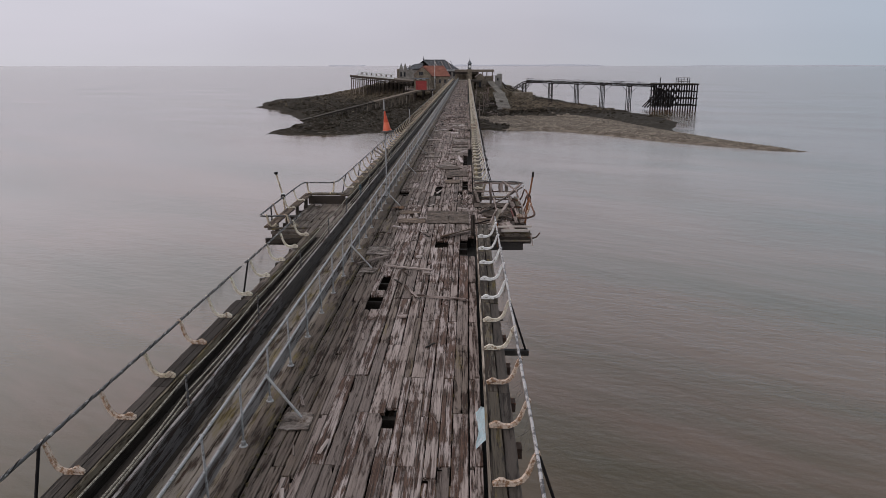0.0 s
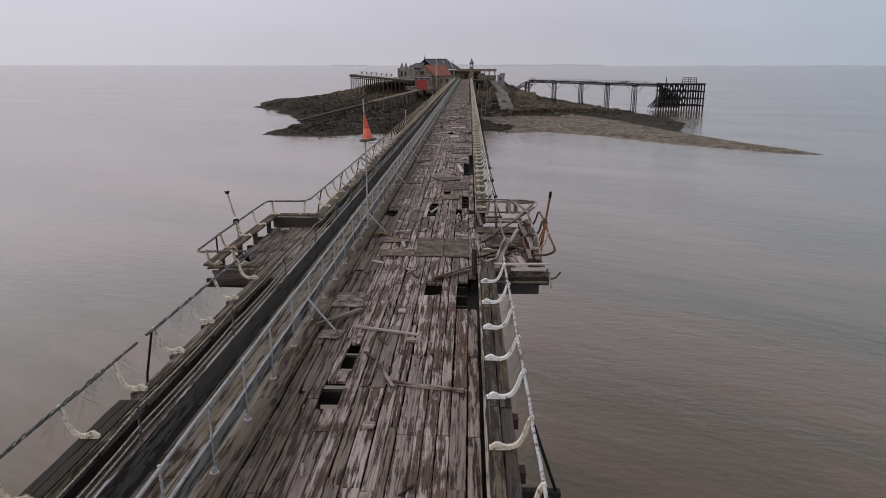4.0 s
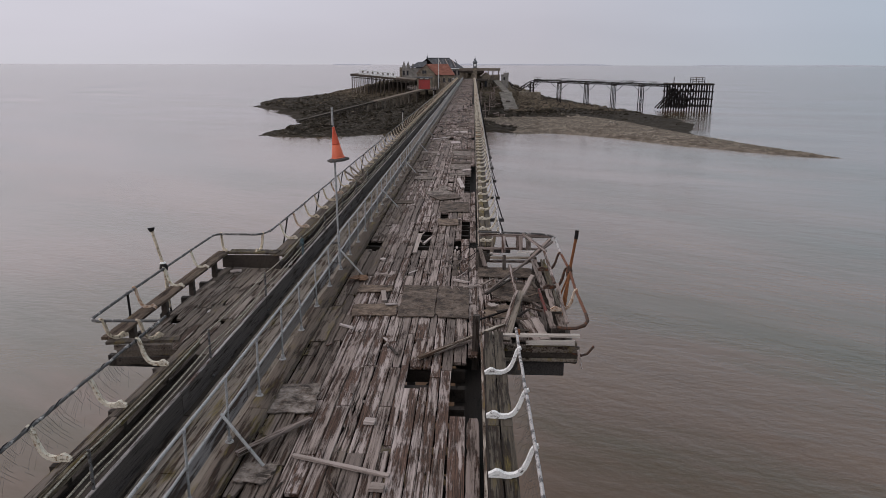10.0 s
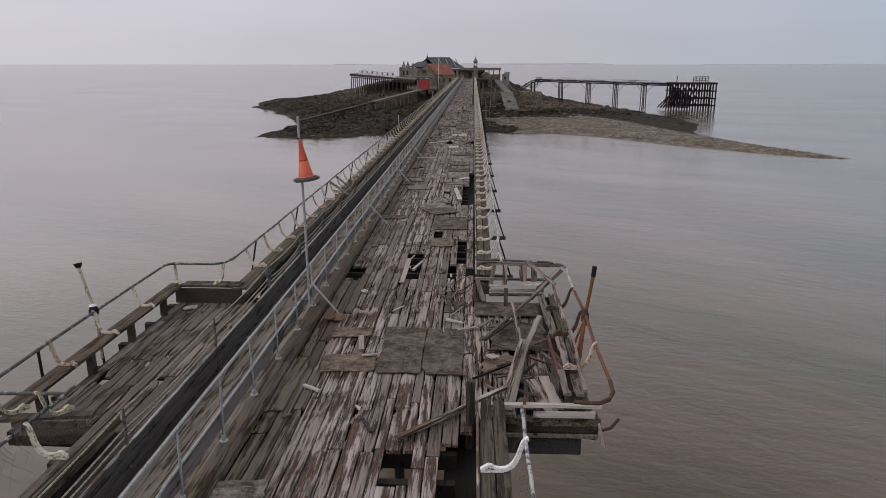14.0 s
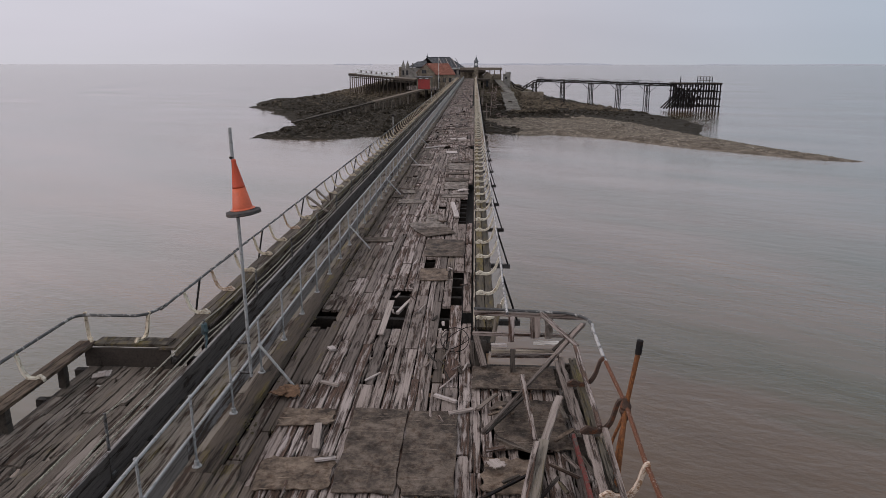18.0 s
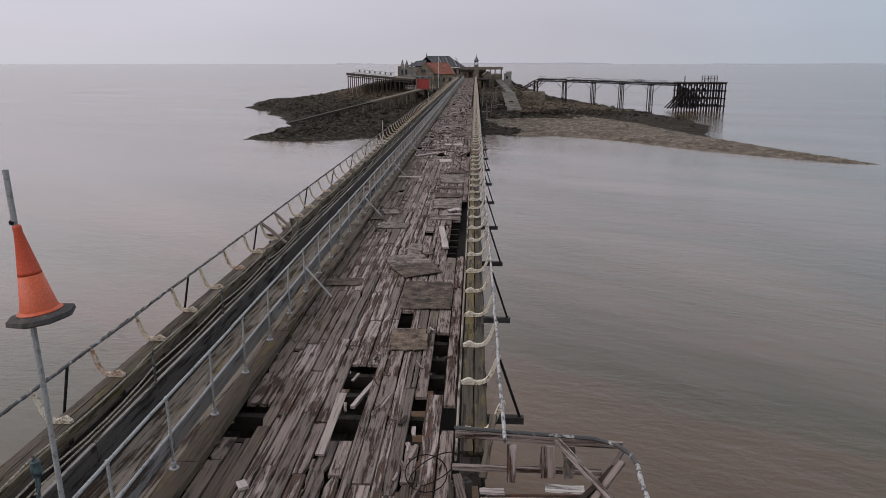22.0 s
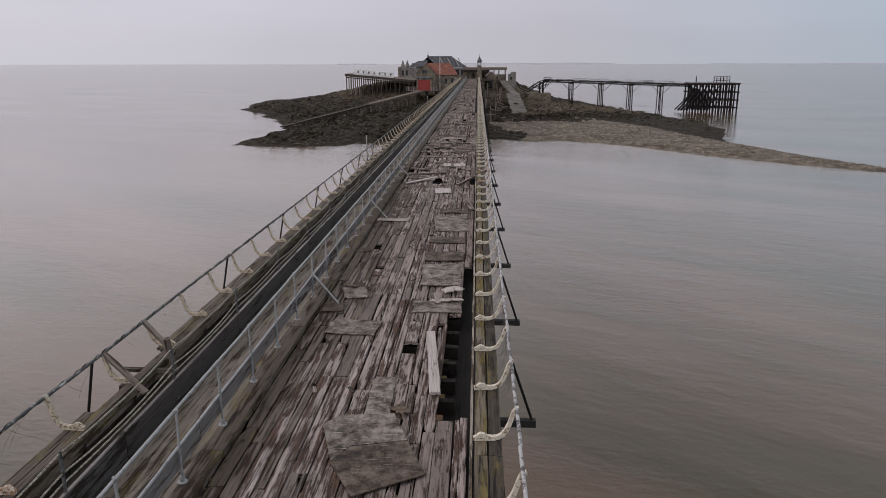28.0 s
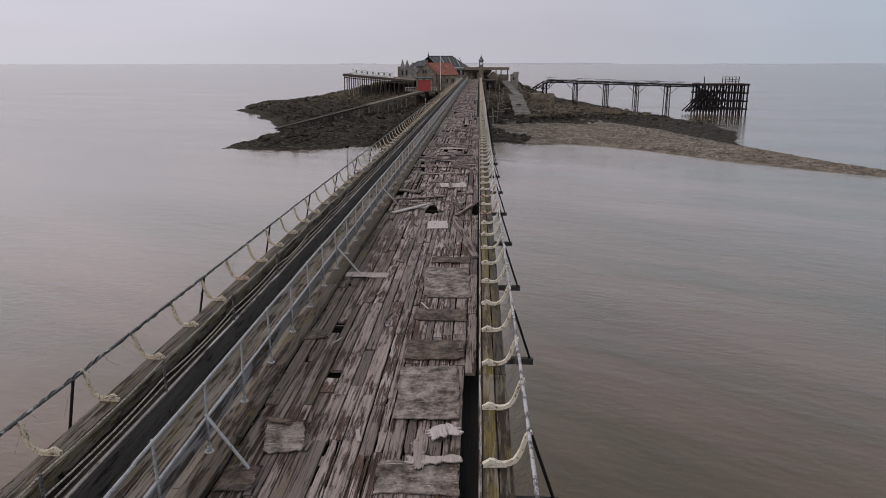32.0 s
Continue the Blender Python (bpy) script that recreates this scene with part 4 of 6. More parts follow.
def west_bay():
    rng = random.Random(31)
    x0, x1, y0, y1 = -6.72, -4.36, 19.3, 25.7
    floor = thing("bay_floor", "worn dark floor boards of a seating bay over the sea", "floor", kind="structure")
    boards_across(floor, -6.43, x1 - 0.02, y0 + 0.1, y1, 0.0, rng, M_SEATFLOOR, 10)
    for y in np.linspace(y0 + 0.15, y1 - 0.1, 6):
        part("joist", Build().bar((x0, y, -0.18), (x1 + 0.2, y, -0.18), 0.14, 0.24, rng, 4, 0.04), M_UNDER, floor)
    part("end_beam", Build().bar((-6.46, 19.24, -0.10), (x1 - 0.6, 19.4, -0.12), 0.10, 0.16, rng, 8, 0.12), M_JOIST, floor)
    part("end_plank", Build().bar((-6.42, 19.2, 0.07), (-5.2, 19.36, 0.05), 0.06, 0.13, rng, 8, 0.15), M_MOSSY, floor)
    part("end_plank", Build().bar((-6.44, 19.16, 0.21), (-5.35, 19.3, 0.19), 0.07, 0.12, rng, 8, 0.15), M_SEATFLOOR, floor)
    part("side_beam", Build().bar((-6.46, y0 + 0.2, -0.16), (-6.46, y1, -0.16), 0.09, 0.24, rng, 10, 0.05), M_JOIST, floor)
    bench = thing("bay_bench", "brown timber bay bench on posts with cream iron arms", "bench", "benches along the pier")
    part("seat_board", Build().bar((-6.44, 19.1, 0.42), (-6.44, 25.75, 0.42), 0.20, 0.06, rng, 12, 0.04), M_BAYSEAT, bench)
    part("seat_board", Build().bar((-6.605, 19.1, 0.42), (-6.605, 25.75, 0.42), 0.11, 0.06, rng, 12, 0.05), M_BAYSEAT, bench)
    part("seat_board", Build().bar((-6.33, 25.70, 0.42), (-4.9, 25.70, 0.42), 0.17, 0.06, rng, 6, 0.04), M_SEATDARK, bench)
    part("seat_board", Build().bar((-6.33, 25.88, 0.42), (-4.9, 25.88, 0.42), 0.17, 0.06, rng, 6, 0.04), M_SEATDARK, bench)
    part("seat_board", Build().bar((-6.5, 19.02, 0.385), (-5.14, 19.22, 0.385), 0.19, 0.055, rng, 6, 0.1), M_SEAT, bench)
    part("front_panel", Build().bar((-6.5, 25.60, 0.19), (-4.86, 25.60, 0.19), 0.05, 0.37, rng, 6, 0.02), M_JOIST, bench)
    for y in (19.9, 21.5, 23.1, 24.7):
        part("leg", Build().bar((-6.42, y, 0.0), (-6.42, y, 0.39), 0.13, 0.13, rng, 2, 0.05), M_JOIST, bench)
    for y, me in ((20.87, ARM_RUST), (22.42, ARM_CREAM), (24.05, ARM_CREAM)):
        seat_arm(bench, Matrix.Translation((-6.32, y, SEAT_Z)) @ pose(0, 0, 0, 0, 0, 180), me, 0.78)
    for x, turn in ((-6.38, 128), (-5.55, 72)):
        seat_arm(bench, Matrix.Translation((x, 25.66, SEAT_Z)) @ pose(0, 0, 0, 0, 0, turn), ARM_OLD, 0.7)
    for x in (-6.22, -5.50):
        seat_arm(bench, Matrix.Translation((x, 19.31, SEAT_Z)) @ pose(0, 0, 0, 0, 0, -122), ARM_OLD, 0.85)
    rail = thing("bay_railing", "black iron tube railing round the seating bay", "railing")

    def bend(p, r, a0, a1, n=5):
        return [(p[0] + r * math.cos(radians(a0 + (a1 - a0) * i / n)), p[1] + r * math.sin(radians(a0 + (a1 - a0) * i / n)), p[2]) for i in range(n + 1)]

    path = [(-5.35, 18.92, 0.88), (-6.42, 18.92, 0.86)] + bend((-6.57, 19.12, 0.85), 0.2, 270, 180) + [(-6.78, 21.0, 0.88), (-6.78, 24.0, 0.9)]
    path += bend((-6.56, 25.70, 0.9), 0.22, 180, 90) + [(-5.6, 25.92, 0.9), (-5.42, 26.05, 0.9), (-5.28, 26.5, 0.91)]
    part("rail", Build().tube(path, 0.030, 8), M_RAIL, rail)
    for y in (20.55, 22.5):
        part("post", Build().tube([(-6.78, y, 0.9), (-6.76, y, 0.0), (-6.74, y, -0.3)], 0.026, 8), M_IRON, rail)
    post = thing("lamp_stump", "leaning white iron lamp stump with dark cap on the railing", "lamp post")
    part("shaft", Build().tube([(-6.74, 22.42, -0.1), (-6.80, 22.5, 0.85), (-7.06, 22.58, 1.78)], 0.034, 10), M_OLDCREAM, post)
    part("cap", Build().tube([(-7.06, 22.58, 1.76), (-7.075, 22.59, 1.85)], 0.05, 12, 0.085), M_IRON, post)
    part("collar", Build().lathe([(0.05, 0.8), (0.09, 0.82), (0.10, 0.88), (0.085, 0.95), (0.06, 0.98)], 12, (-6.82, 22.5)), M_IRON, post)
    part("collar_ring", Build().lathe([(0.055, 0.985), (0.075, 1.0), (0.05, 1.03)], 12, (-6.83, 22.5)), M_WHITE, post)
    sheet("scrap_board", -6.01, 25.1, 0.22, 0.16, 20, 0.02, M_PALE, "small pale scrap of board on the bay floor", 77, 0.2)


def sheet(name, x, y, w, l, angle, z, mat, label, seed, ragged=1.0, tilt=(0, 0), category="board", group="loose boards on the deck"):
    """A thin sheet of boarding with a torn outline, a little buckled."""
    rng = random.Random(seed)
    n = 9
    grid, t = [], 0.018
    for i in range(n + 1):
        for j in range(n + 1):
            u, v = i / n - 0.5, j / n - 0.5
            k = ragged * 0.05
            ex = rng.uniform(-k, k * 0.5) if i in (0, n) else 0
            ey = rng.uniform(-k, k * 0.5) if j in (0, n) else 0
            px, py = u * w + ex * (1 if u > 0 else -1), v * l + ey * (1 if v > 0 else -1)
            if i in (0, n) and j in (0, n) and rng.random() < 0.35 * ragged:
                px, py = px * 0.86, py * 0.88
            grid.append((px, py, 0.012 * noise.noise((px * 2 + seed, py * 2, 0)) * (1 + ragged)))
    m = (n + 1) ** 2
    v = grid + [(a, b, c - t) for a, b, c in grid]
    f = []
    for i in range(n):
        for j in range(n):
            a = i * (n + 1) + j
            q = (a, a + n + 1, a + n + 2, a + 1)
            f += [q, tuple(m + k for k in reversed(q))]
    rim = [i * (n + 1) for i in range(n + 1)] + [n * (n + 1) + j for j in range(1, n + 1)] + [i * (n + 1) + n for i in range(n - 1, -1, -1)] + [j for j in range(n - 1, 0, -1)]
    for a, b in zip(rim, rim[1:] + rim[:1]):
        f.append((a, m + a, m + b, b))
    me = Build().add(v, f).mesh(name, mat)
    ob = part(name, me, mat, None, at=pose(x, y, z + 0.03, tilt[0], tilt[1], angle))
    return tagged(ob, label, category, group)


M_SEATFLOOR = wood("dark_bay_floor", (0.215, 0.183, 0.158), (0.11, 0.092, 0.078), (0.028, 0.023, 0.018), moss=0.15, rot=0.45)
M_RUSTPLY = boarding("orange_brown_torn_boarding", (0.20, 0.148, 0.112), (0.11, 0.078, 0.058), (0.042, 0.03, 0.023))
M_GREYSHEET = boarding("grey_lichened_sheet", (0.27, 0.228, 0.202), (0.135, 0.109, 0.094), (0.04, 0.031, 0.025))
west_bay()


def east_bay():
    rng = random.Random(47)
    floor = thing("bay_floor", "collapsing grey floor boards of a ruined seating bay", "floor", kind="structure")
    boards_across(floor, 0.76, 1.5, 20.1, 25.6, -0.02, rng, M_DECK, 4)
    boards_across(floor, 1.5, 2.75, 20.6, 25.4, -0.05, rng, M_DECK, 7, 0.08)
    for y in (20.2, 21.4, 22.6, 23.8, 25.0, 26.2):
        part("joist", Build().bar((0.6, y, -0.22), (2.85, y, -0.25), 0.14, 0.24, rng, 4, 0.08), M_JOIST, floor)
    part("end_beam", Build().bar((0.95, 20.0, 0.02), (2.85, 20.0, 0.0), 0.10, 0.14, rng, 8, 0.12), M_SEAT, floor)
    part("end_beam", Build().bar((1.35, 20.02, -0.12), (2.8, 20.02, -0.14), 0.10, 0.12, rng, 8, 0.2), M_JOIST, floor)
    part("side_beam", Build().bar((2.74, 20.0, -0.18), (2.76, 26.4, -0.18), 0.12, 0.28, rng, 8, 0.1), M_JOIST, floor)
    part("lower_beam", Build().bar((0.9, 20.1, -0.43), (2.55, 20.1, -0.43), 0.3, 0.28, rng, 4, 0.02), M_TAR, floor)
    part("lower_tie", Build().bar((1.0, 19.9, -0.20), (2.8, 19.9, -0.2), 0.06, 0.05, rng, 4, 0.02), M_MOSSY, floor)
    # tar-dark sheet added below so the floor's gaps read as shade
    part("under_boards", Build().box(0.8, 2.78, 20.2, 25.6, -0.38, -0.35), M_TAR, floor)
    # back rail of the bay: a bent tube, rusty and partly white
    rail = thing("bay_railing", "bent rusty iron tube railing of the ruined bay", "railing")
    bend = [(2.97, 26.1, 0.9), (3.0, 25.85, 0.9), (2.97, 25.5, 0.9)]
    part("rail", Build().tube([(0.82, 26.65, 0.9), (2.6, 26.45, 0.9), (2.85, 26.3, 0.9)] + bend[:2], 0.028, 8), M_RAIL, rail)
    part("rail", Build().tube(bend[1:] + [(2.95, 24.16, 0.9)], 0.030, 8), M_RAILPALE, rail, "rail with flaking white paint")
    part("rail", Build().tube([(2.95, 24.16, 0.9), (2.97, 22.7, 0.9), (2.90, 21.2, 0.9), (2.89, 19.65, 0.9)], 0.032, 8), M_RUSTRAIL, rail, "orange rusty rail")
    part("rail", Build().tube([(2.89, 19.65, 0.9), (2.87, 19.3, 0.89), (2.78, 19.1, 0.87), (2.62, 19.02, 0.84), (2.45, 19.08, 0.81), (2.28, 19.16, 0.79)], 0.034, 8), M_BROWNIRON, rail)
    # what is left of the seat along the outer edge
    seat = thing("bay_bench", "collapsed grey timber bay bench with rusted iron arms", "bench", "benches along the pier")
    for x, w, y0, y1, mat in ((2.37, 0.17, 22.76, 25.45, M_DECK), (2.58, 0.15, 22.7, 25.4, M_SEATDARK), (2.45, 0.15, 21.14, 22.62, M_DECK), (2.61, 0.12, 21.2, 22.6, M_SEATDARK),
                              (2.31, 0.13, 20.05, 21.06, M_DECK), (2.52, 0.15, 20.1, 20.95, M_DIRTY)):
        part("seat_board", board_mesh(y1 - y0, w, 0.05, rng, 0.7, "seat_board", mat), mat, seat, at=pose(x, (y0 + y1) / 2, 0.45 + rng.uniform(-0.02, 0.01), rng.uniform(-1, 1), rng.uniform(-3, 3), rng.uniform(-0.8, 0.8)))
    part("seat_edge", Build().bar((2.25, 22.66, 0.42), (2.27, 21.08, 0.40), 0.05, 0.08, rng, 5, 0.1), M_REDEDGE, seat, "dull red painted edge board")
    for y0, y1 in ((25.6, 22.55), (22.5, 19.87)):
        part("back_board", Build().bar((2.66, y0, 0.62), (2.60 if y1 > 22 else 2.56, y1, 0.62), 0.075, 0.05, rng, 8, 0.12), M_DECK, seat)
    for y in (20.3, 21.1, 22.68, 24.23, 25.2):
        part("leg", Build().bar((2.45, y, -0.1), (2.45, y, 0.40), 0.3, 0.07, rng, 2, 0.05), M_JOIST, seat)
    for y, me in ((24.23, ARM_BROWN), (22.68, ARM_BROWN), (21.10, ARM_RUST)):
        seat_arm(seat, Matrix.Translation((2.36, y, SEAT_Z + 0.02)) @ pose(0, 0, 0, 0, rng.uniform(-3, 3), rng.uniform(-3, 3)), me, 0.92)
    stump = thing("lamp_stump", "leaning rusty orange lamp stump with a broken base collar", "lamp post")
    part("shaft", Build().tube([(2.78, 22.1, -0.1), (2.95, 22.6, 0.9), (3.07, 22.62, 1.72)], 0.036, 10), M_RUST, stump)
    part("tip", Build().tube([(3.07, 22.62, 1.70), (3.085, 22.62, 1.9)], 0.045, 10), M_IRON, stump)
    part("collar", Build().lathe([(0.045, 0.70), (0.06, 0.78), (0.085, 0.84), (0.07, 0.87), (0.085, 0.91), (0.06, 0.97), (0.045, 1.05)], 12, (2.95, 22.62)), M_BROWNIRON, stump)
    for dx, dy in ((-0.20, -0.4), (-0.26, -0.1)):
        part("brace", Build().tube([(2.95, 22.6, 0.85), (2.95 + dx * 0.6, 22.6 + dy * 0.6, 0.45), (2.95 + dx, 22.6 + dy, 0.1)], 0.022, 6), M_RUST, stump)
    hook = thing("iron_hook", "bent rusty iron hook at the broken bay corner", "iron hook")
    part("hook", Build().tube([(2.7, 20.0, -0.08), (2.90, 19.97, -0.12), (3.02, 19.97, -0.08), (3.15, 20.0, 0.08)], 0.026, 8), M_BROWNIRON, hook)
    part("splinter", Build().bar((2.82, 19.92, 0.02), (2.90, 19.9, -0.38), 0.07, 0.05, rng, 3, 0.3), M_PALE, hook)
    lab = "grey splintered timber lying in the ruined bay"
    tb = [((2.99, 26.63, 0.62), (0.97, 23.19, 0.12), 0.065, 0.05, M_DECK), ((1.63, 24.42, 0.52), (1.75, 23.05, 0.1), 0.09, 0.05, M_DECK),
          ((2.2, 23.9, 0.4), (1.86, 22.85, 0.2), 0.12, 0.05, M_PALE), ((1.70, 22.3, 0.5), (1.30, 20.6, 0.12), 0.09, 0.05, M_DECK),
          ((1.82, 22.5, 0.42), (1.37, 20.15, 0.1), 0.14, 0.05, M_MOSSY), ((0.76, 21.44, 0.06), (1.55, 22.07, 0.12), 0.04, 0.04, M_IRON),
          ((2.10, 26.36, 0.92), (2.69, 25.48, 0.63), 0.09, 0.05, M_DECK), ((1.75, 24.49, 0.16), (1.01, 23.25, 0.09), 0.06, 0.04, M_JOIST),
          ((2.30, 25.75, 0.42), (2.78, 26.05, 0.75), 0.08, 0.05, M_JOIST), ((1.95, 26.02, 0.46), (2.42, 25.98, 0.47), 0.14, 0.03, M_BLEACHED),
          ((1.25, 26.12, 0.24), (2.5, 26.12, 0.26), 0.05, 0.07, M_BROWNIRON), ((1.15, 25.98, 0.42), (1.45, 26.0, 0.40), 0.11, 0.03, M_PALE),
          ((0.80, 26.45, 0.45), (2.7, 26.4, 0.45), 0.08, 0.06, M_DECK), ((1.16, 25.95, 0.30), (2.45, 26.0, 0.30), 0.10, 0.05, M_FRONT),
          ((1.16, 26.05, 0.16), (2.45, 26.1, 0.16), 0.12, 0.05, M_DECK), ((0.83, 26.66, 0.80), (2.95, 26.45, 0.82), 0.05, 0.10, M_DECK),
          ((2.85, 26.0, 0.85), (2.1, 25.2, 0.35), 0.09, 0.05, M_DECK), ((1.55, 26.35, 0.85), (1.55, 26.3, 0.35), 0.12, 0.04, M_DECK),
          ((2.0, 26.3, 0.86), (2.0, 26.25, 0.45), 0.20, 0.03, M_DECK), ((2.25, 26.3, 0.86), (2.27, 26.25, 0.45), 0.17, 0.03, M_GREYSHEET),
          ((1.2, 26.6, 0.2), (1.35, 27.3, 0.75), 0.10, 0.05, M_MOSSY), ((0.86, 26.2, 0.5), (1.02, 25.7, 0.1), 0.12, 0.06, M_DECK),
          ((1.55, 25.7, 0.45), (1.55, 25.5, -0.2), 0.1, 0.08, M_JOIST), ((0.9, 26.2, 0.4), (0.95, 26.1, -0.3), 0.26, 0.2, M_JOIST),
          ((0.98, 19.98, 0.30), (2.84, 19.95, 0.32), 0.12, 0.05, M_BLEACHED), ((1.75, 19.93, 0.17), (2.74, 19.9, 0.18), 0.05, 0.12, M_BLEACHED),
          ((1.6, 19.95, 0.44), (1.62, 19.95, -0.45), 0.05, 0.05, M_RUST), ((1.9, 20.0, 0.1), (2.8, 20.05, 0.1), 0.12, 0.1, M_MOSSY),
          ((1.82, 21.3, 0.12), (2.1, 20.2, 0.06), 0.22, 0.05, M_DECK), ((2.05, 21.4, 0.14), (2.2, 20.3, 0.08), 0.2, 0.05, M_PALE)]
    for k, (a, b, w, h, mat) in enumerate(tb):
        timber("broken_timber", a, b, w, h, mat, lab, seed=k)
    for k in range(24):
        x, y = rng.uniform(0.95, 2.5), rng.uniform(20.3, 24.6)
        a, l = rng.uniform(0, 180), rng.uniform(0.2, 0.75)
        dx, dy = l / 2 * math.cos(radians(a)), l / 2 * math.sin(radians(a))
        z = rng.uniform(0.03, 0.14)
        timber("splinter", (x - dx, y - dy, z), (x + dx, y + dy, z + rng.uniform(-0.05, 0.05)), rng.uniform(0.04, 0.11), 0.03, rng.choice((M_DECK, M_DIRTY, M_SEAT, M_JOIST, M_RUSTPLY)),
               "broken splinter of grey board in the bay's rubble", "splinter", "rubble in the ruined bay", 100 + k, 0.25, 2)
    sheet("torn_sheet", 1.55, 25.35, 1.5, 0.95, 0, 0.02, M_PLY, "brown sheet of boarding across the bay floor", 5, 0.5)
    sheet("torn_sheet", 1.72, 23.7, 1.15, 1.6, 3, 0.0, M_PLY, "brown sheet of boarding under rubble", 6, 1.2)
    sheet("torn_sheet", 1.35, 22.2, 0.8, 0.9, -8, 0.0, M_RUSTPLY, "orange-brown torn boarding under rubble", 8, 1.2)
    sheet("torn_sheet", 1.15, 22.35, 0.22, 0.25, 30, 0.1, M_PALE, "small pale scrap of board on the bay floor", 9, 0.8)
    # short post at the corner where the rail broke off
    timber("corner_post", (0.73, 19.9, 0.75), (0.72, 19.85, -0.5), 0.13, 0.13, M_JOIST, "dark squared corner post of the ruined bay", "post", "", 3, 0.05)


east_bay()

# ---- sheets and loose timbers on the deck ----
SHEETS = [  # x, y, width, length, angle, material, label
    (-0.68, 22.89, 0.88, 2.40, 1, M_PLY, "dark brown square sheet of boarding on the deck"),
    (0.18, 22.85, 0.80, 2.38, 0, M_PLY, "dark brown square sheet of boarding on the deck"),
    (-1.85, 23.75, 0.89, 0.55, 4, M_RUSTPLY, "narrow torn brown sheet on the deck"),
    (-1.66, 22.15, 1.05, 0.85, 2, M_RUSTPLY, "orange-brown torn sheet on the deck"),
    (-2.60, 21.21, 0.34, 2.20, 0, M_KERB, "brown board beside the kerb"),
    (-2.45, 17.52, 0.82, 1.10, 4, M_GREYSHEET, "grey lichened sheet with a broken corner"),
    (-0.08, 34.7, 1.20, 2.10, 1, M_PLY, "buckled brown sheet of boarding"),
    (-0.26, 31.8, 0.76, 1.15, 4, M_RUSTPLY, "torn orange-brown sheet beside a hole"),
    (-2.33, 35.6, 1.05, 0.55, 2, M_PLY, "narrow brown board across the deck"),
    (-1.75, 42.2, 1.10, 0.85, -6, M_GREYSHEET, "pale torn sheet across the boards"),
    (-2.45, 43.44, 0.50, 0.60, 2, M_PLY, "dark foot board under a raker"),
    (-2.10, 44.56, 0.60, 0.90, 14, M_GREYSHEET, "grey torn sheet with a curled edge"),
    (-0.02, 43.59, 1.14, 0.80, 1, M_GREYSHEET, "grey sheet with a torn pale edge"),
    (-0.04, 50.01, 1.15, 0.75, 1, M_PLY, "narrow grey-brown sheet of boarding"),
    (-0.04, 48.01, 1.16, 0.95, 1, M_PLY, "dark grey-brown sheet of boarding"),
    (-0.01, 52.51, 1.17, 2.60, 2, M_GREYSHEET, "mottled grey sheet of boarding"),
    (0.02, 54.6, 1.10, 0.60, 0, M_PLY, "narrow brown board across the deck"),
    (-0.05, 46.2, 1.05, 2.0, 3, M_GREYSHEET, "mottled worn sheet with pale stains"),
    (-0.63, 59.1, 0.72, 1.20, 2, M_PALE, "pale sheet beside a hole"),
    (-2.16, 52.98, 1.16, 0.40, -2, M_PALE, "pale foot board under a raker"),
    (-2.60, 48.66, 0.55, 0.42, 14, M_PLY, "small brown sheet by the kerb"),
    (-2.43, 15.19, 0.50, 0.52, -4, M_GREYSHEET, "grey foot board under a raker"),
    (-2.42, 5.93, 0.52, 0.60, 0, M_GREYSHEET, "grey foot board under a raker"),
    (-0.40, 67.5, 1.2, 1.5, 6, M_PALE, "pale sheet of boarding far along the deck"),
    (-0.2, 74.0, 1.1, 2.2, -3, M_PLY, "brown sheet of boarding far along the deck"),
    (-1.6, 71.0, 1.3, 0.9, 9, M_GREYSHEET, "grey sheet far along the deck"),
    (-0.9, 82.0, 1.6, 1.2, 2, M_PALE, "pale sheet of boarding far along the deck"),
    (-1.9, 91.0, 1.2, 1.6, -8, M_GREYSHEET, "grey sheet far along the deck"),
    (0.0, 97.0, 1.1, 1.6, 3, M_PLY, "brown sheet of boarding far along the deck"),
    (-1.2, 112.0, 1.5, 1.4, 5, M_GREYSHEET, "grey sheet far along the deck"),
]
for k, (x, y, w, l, ang, mat, lab) in enumerate(SHEETS):
    sheet("loose_sheet", x, y, w, l, ang, 0.004 + 0.004 * (k % 3), mat, lab, 200 + k, 0.9 if mat is M_RUSTPLY else 0.6)


def cut_sheet(outline, z, mat, label):
    """A flat sheet of boarding cut to an outline."""
    n = len(outline)
    v = [(x, y, z + h) for h in (0.0, 0.02) for x, y in outline]
    b = Build().add(v, [tuple(reversed(range(n))), tuple(range(n, 2 * n))] + [(i, (i + 1) % n, n + (i + 1) % n, n + i) for i in range(n)])
    tagged(part("loose_sheet", b, mat, None), label, "board", "loose boards on the deck")


cut_sheet([(-0.73, 36.02), (0.21, 36.58), (-0.12, 37.45), (-0.95, 37.25), (-1.17, 36.82)], 0.035, M_PLY, "brown five-sided sheet lying askew on the deck")
cut_sheet([(-1.17, 36.86), (-0.95, 37.29), (-0.12, 37.49), (-0.42, 38.31), (-1.28, 38.22), (-1.5, 37.9)], 0.030, M_GREYSHEET, "brown sheet lying askew beyond a five-sided one")
sheet("pale_flap", 0.3, 44.75, 0.5, 0.32, 12, 0.06, M_PALE, "pale curled flap of torn boarding", 301, 1.4, (6, -8))
sheet("pale_flap", -0.05, 44.1, 0.16, 0.7, 6, 0.05, M_PALE, "pale strip of torn boarding", 302, 1.2, (2, 3))
sheet("pale_flap", 0.18, 43.98, 0.75, 0.2, 4, 0.045, M_PALE, "pale torn edge of a sheet", 303, 1.5)
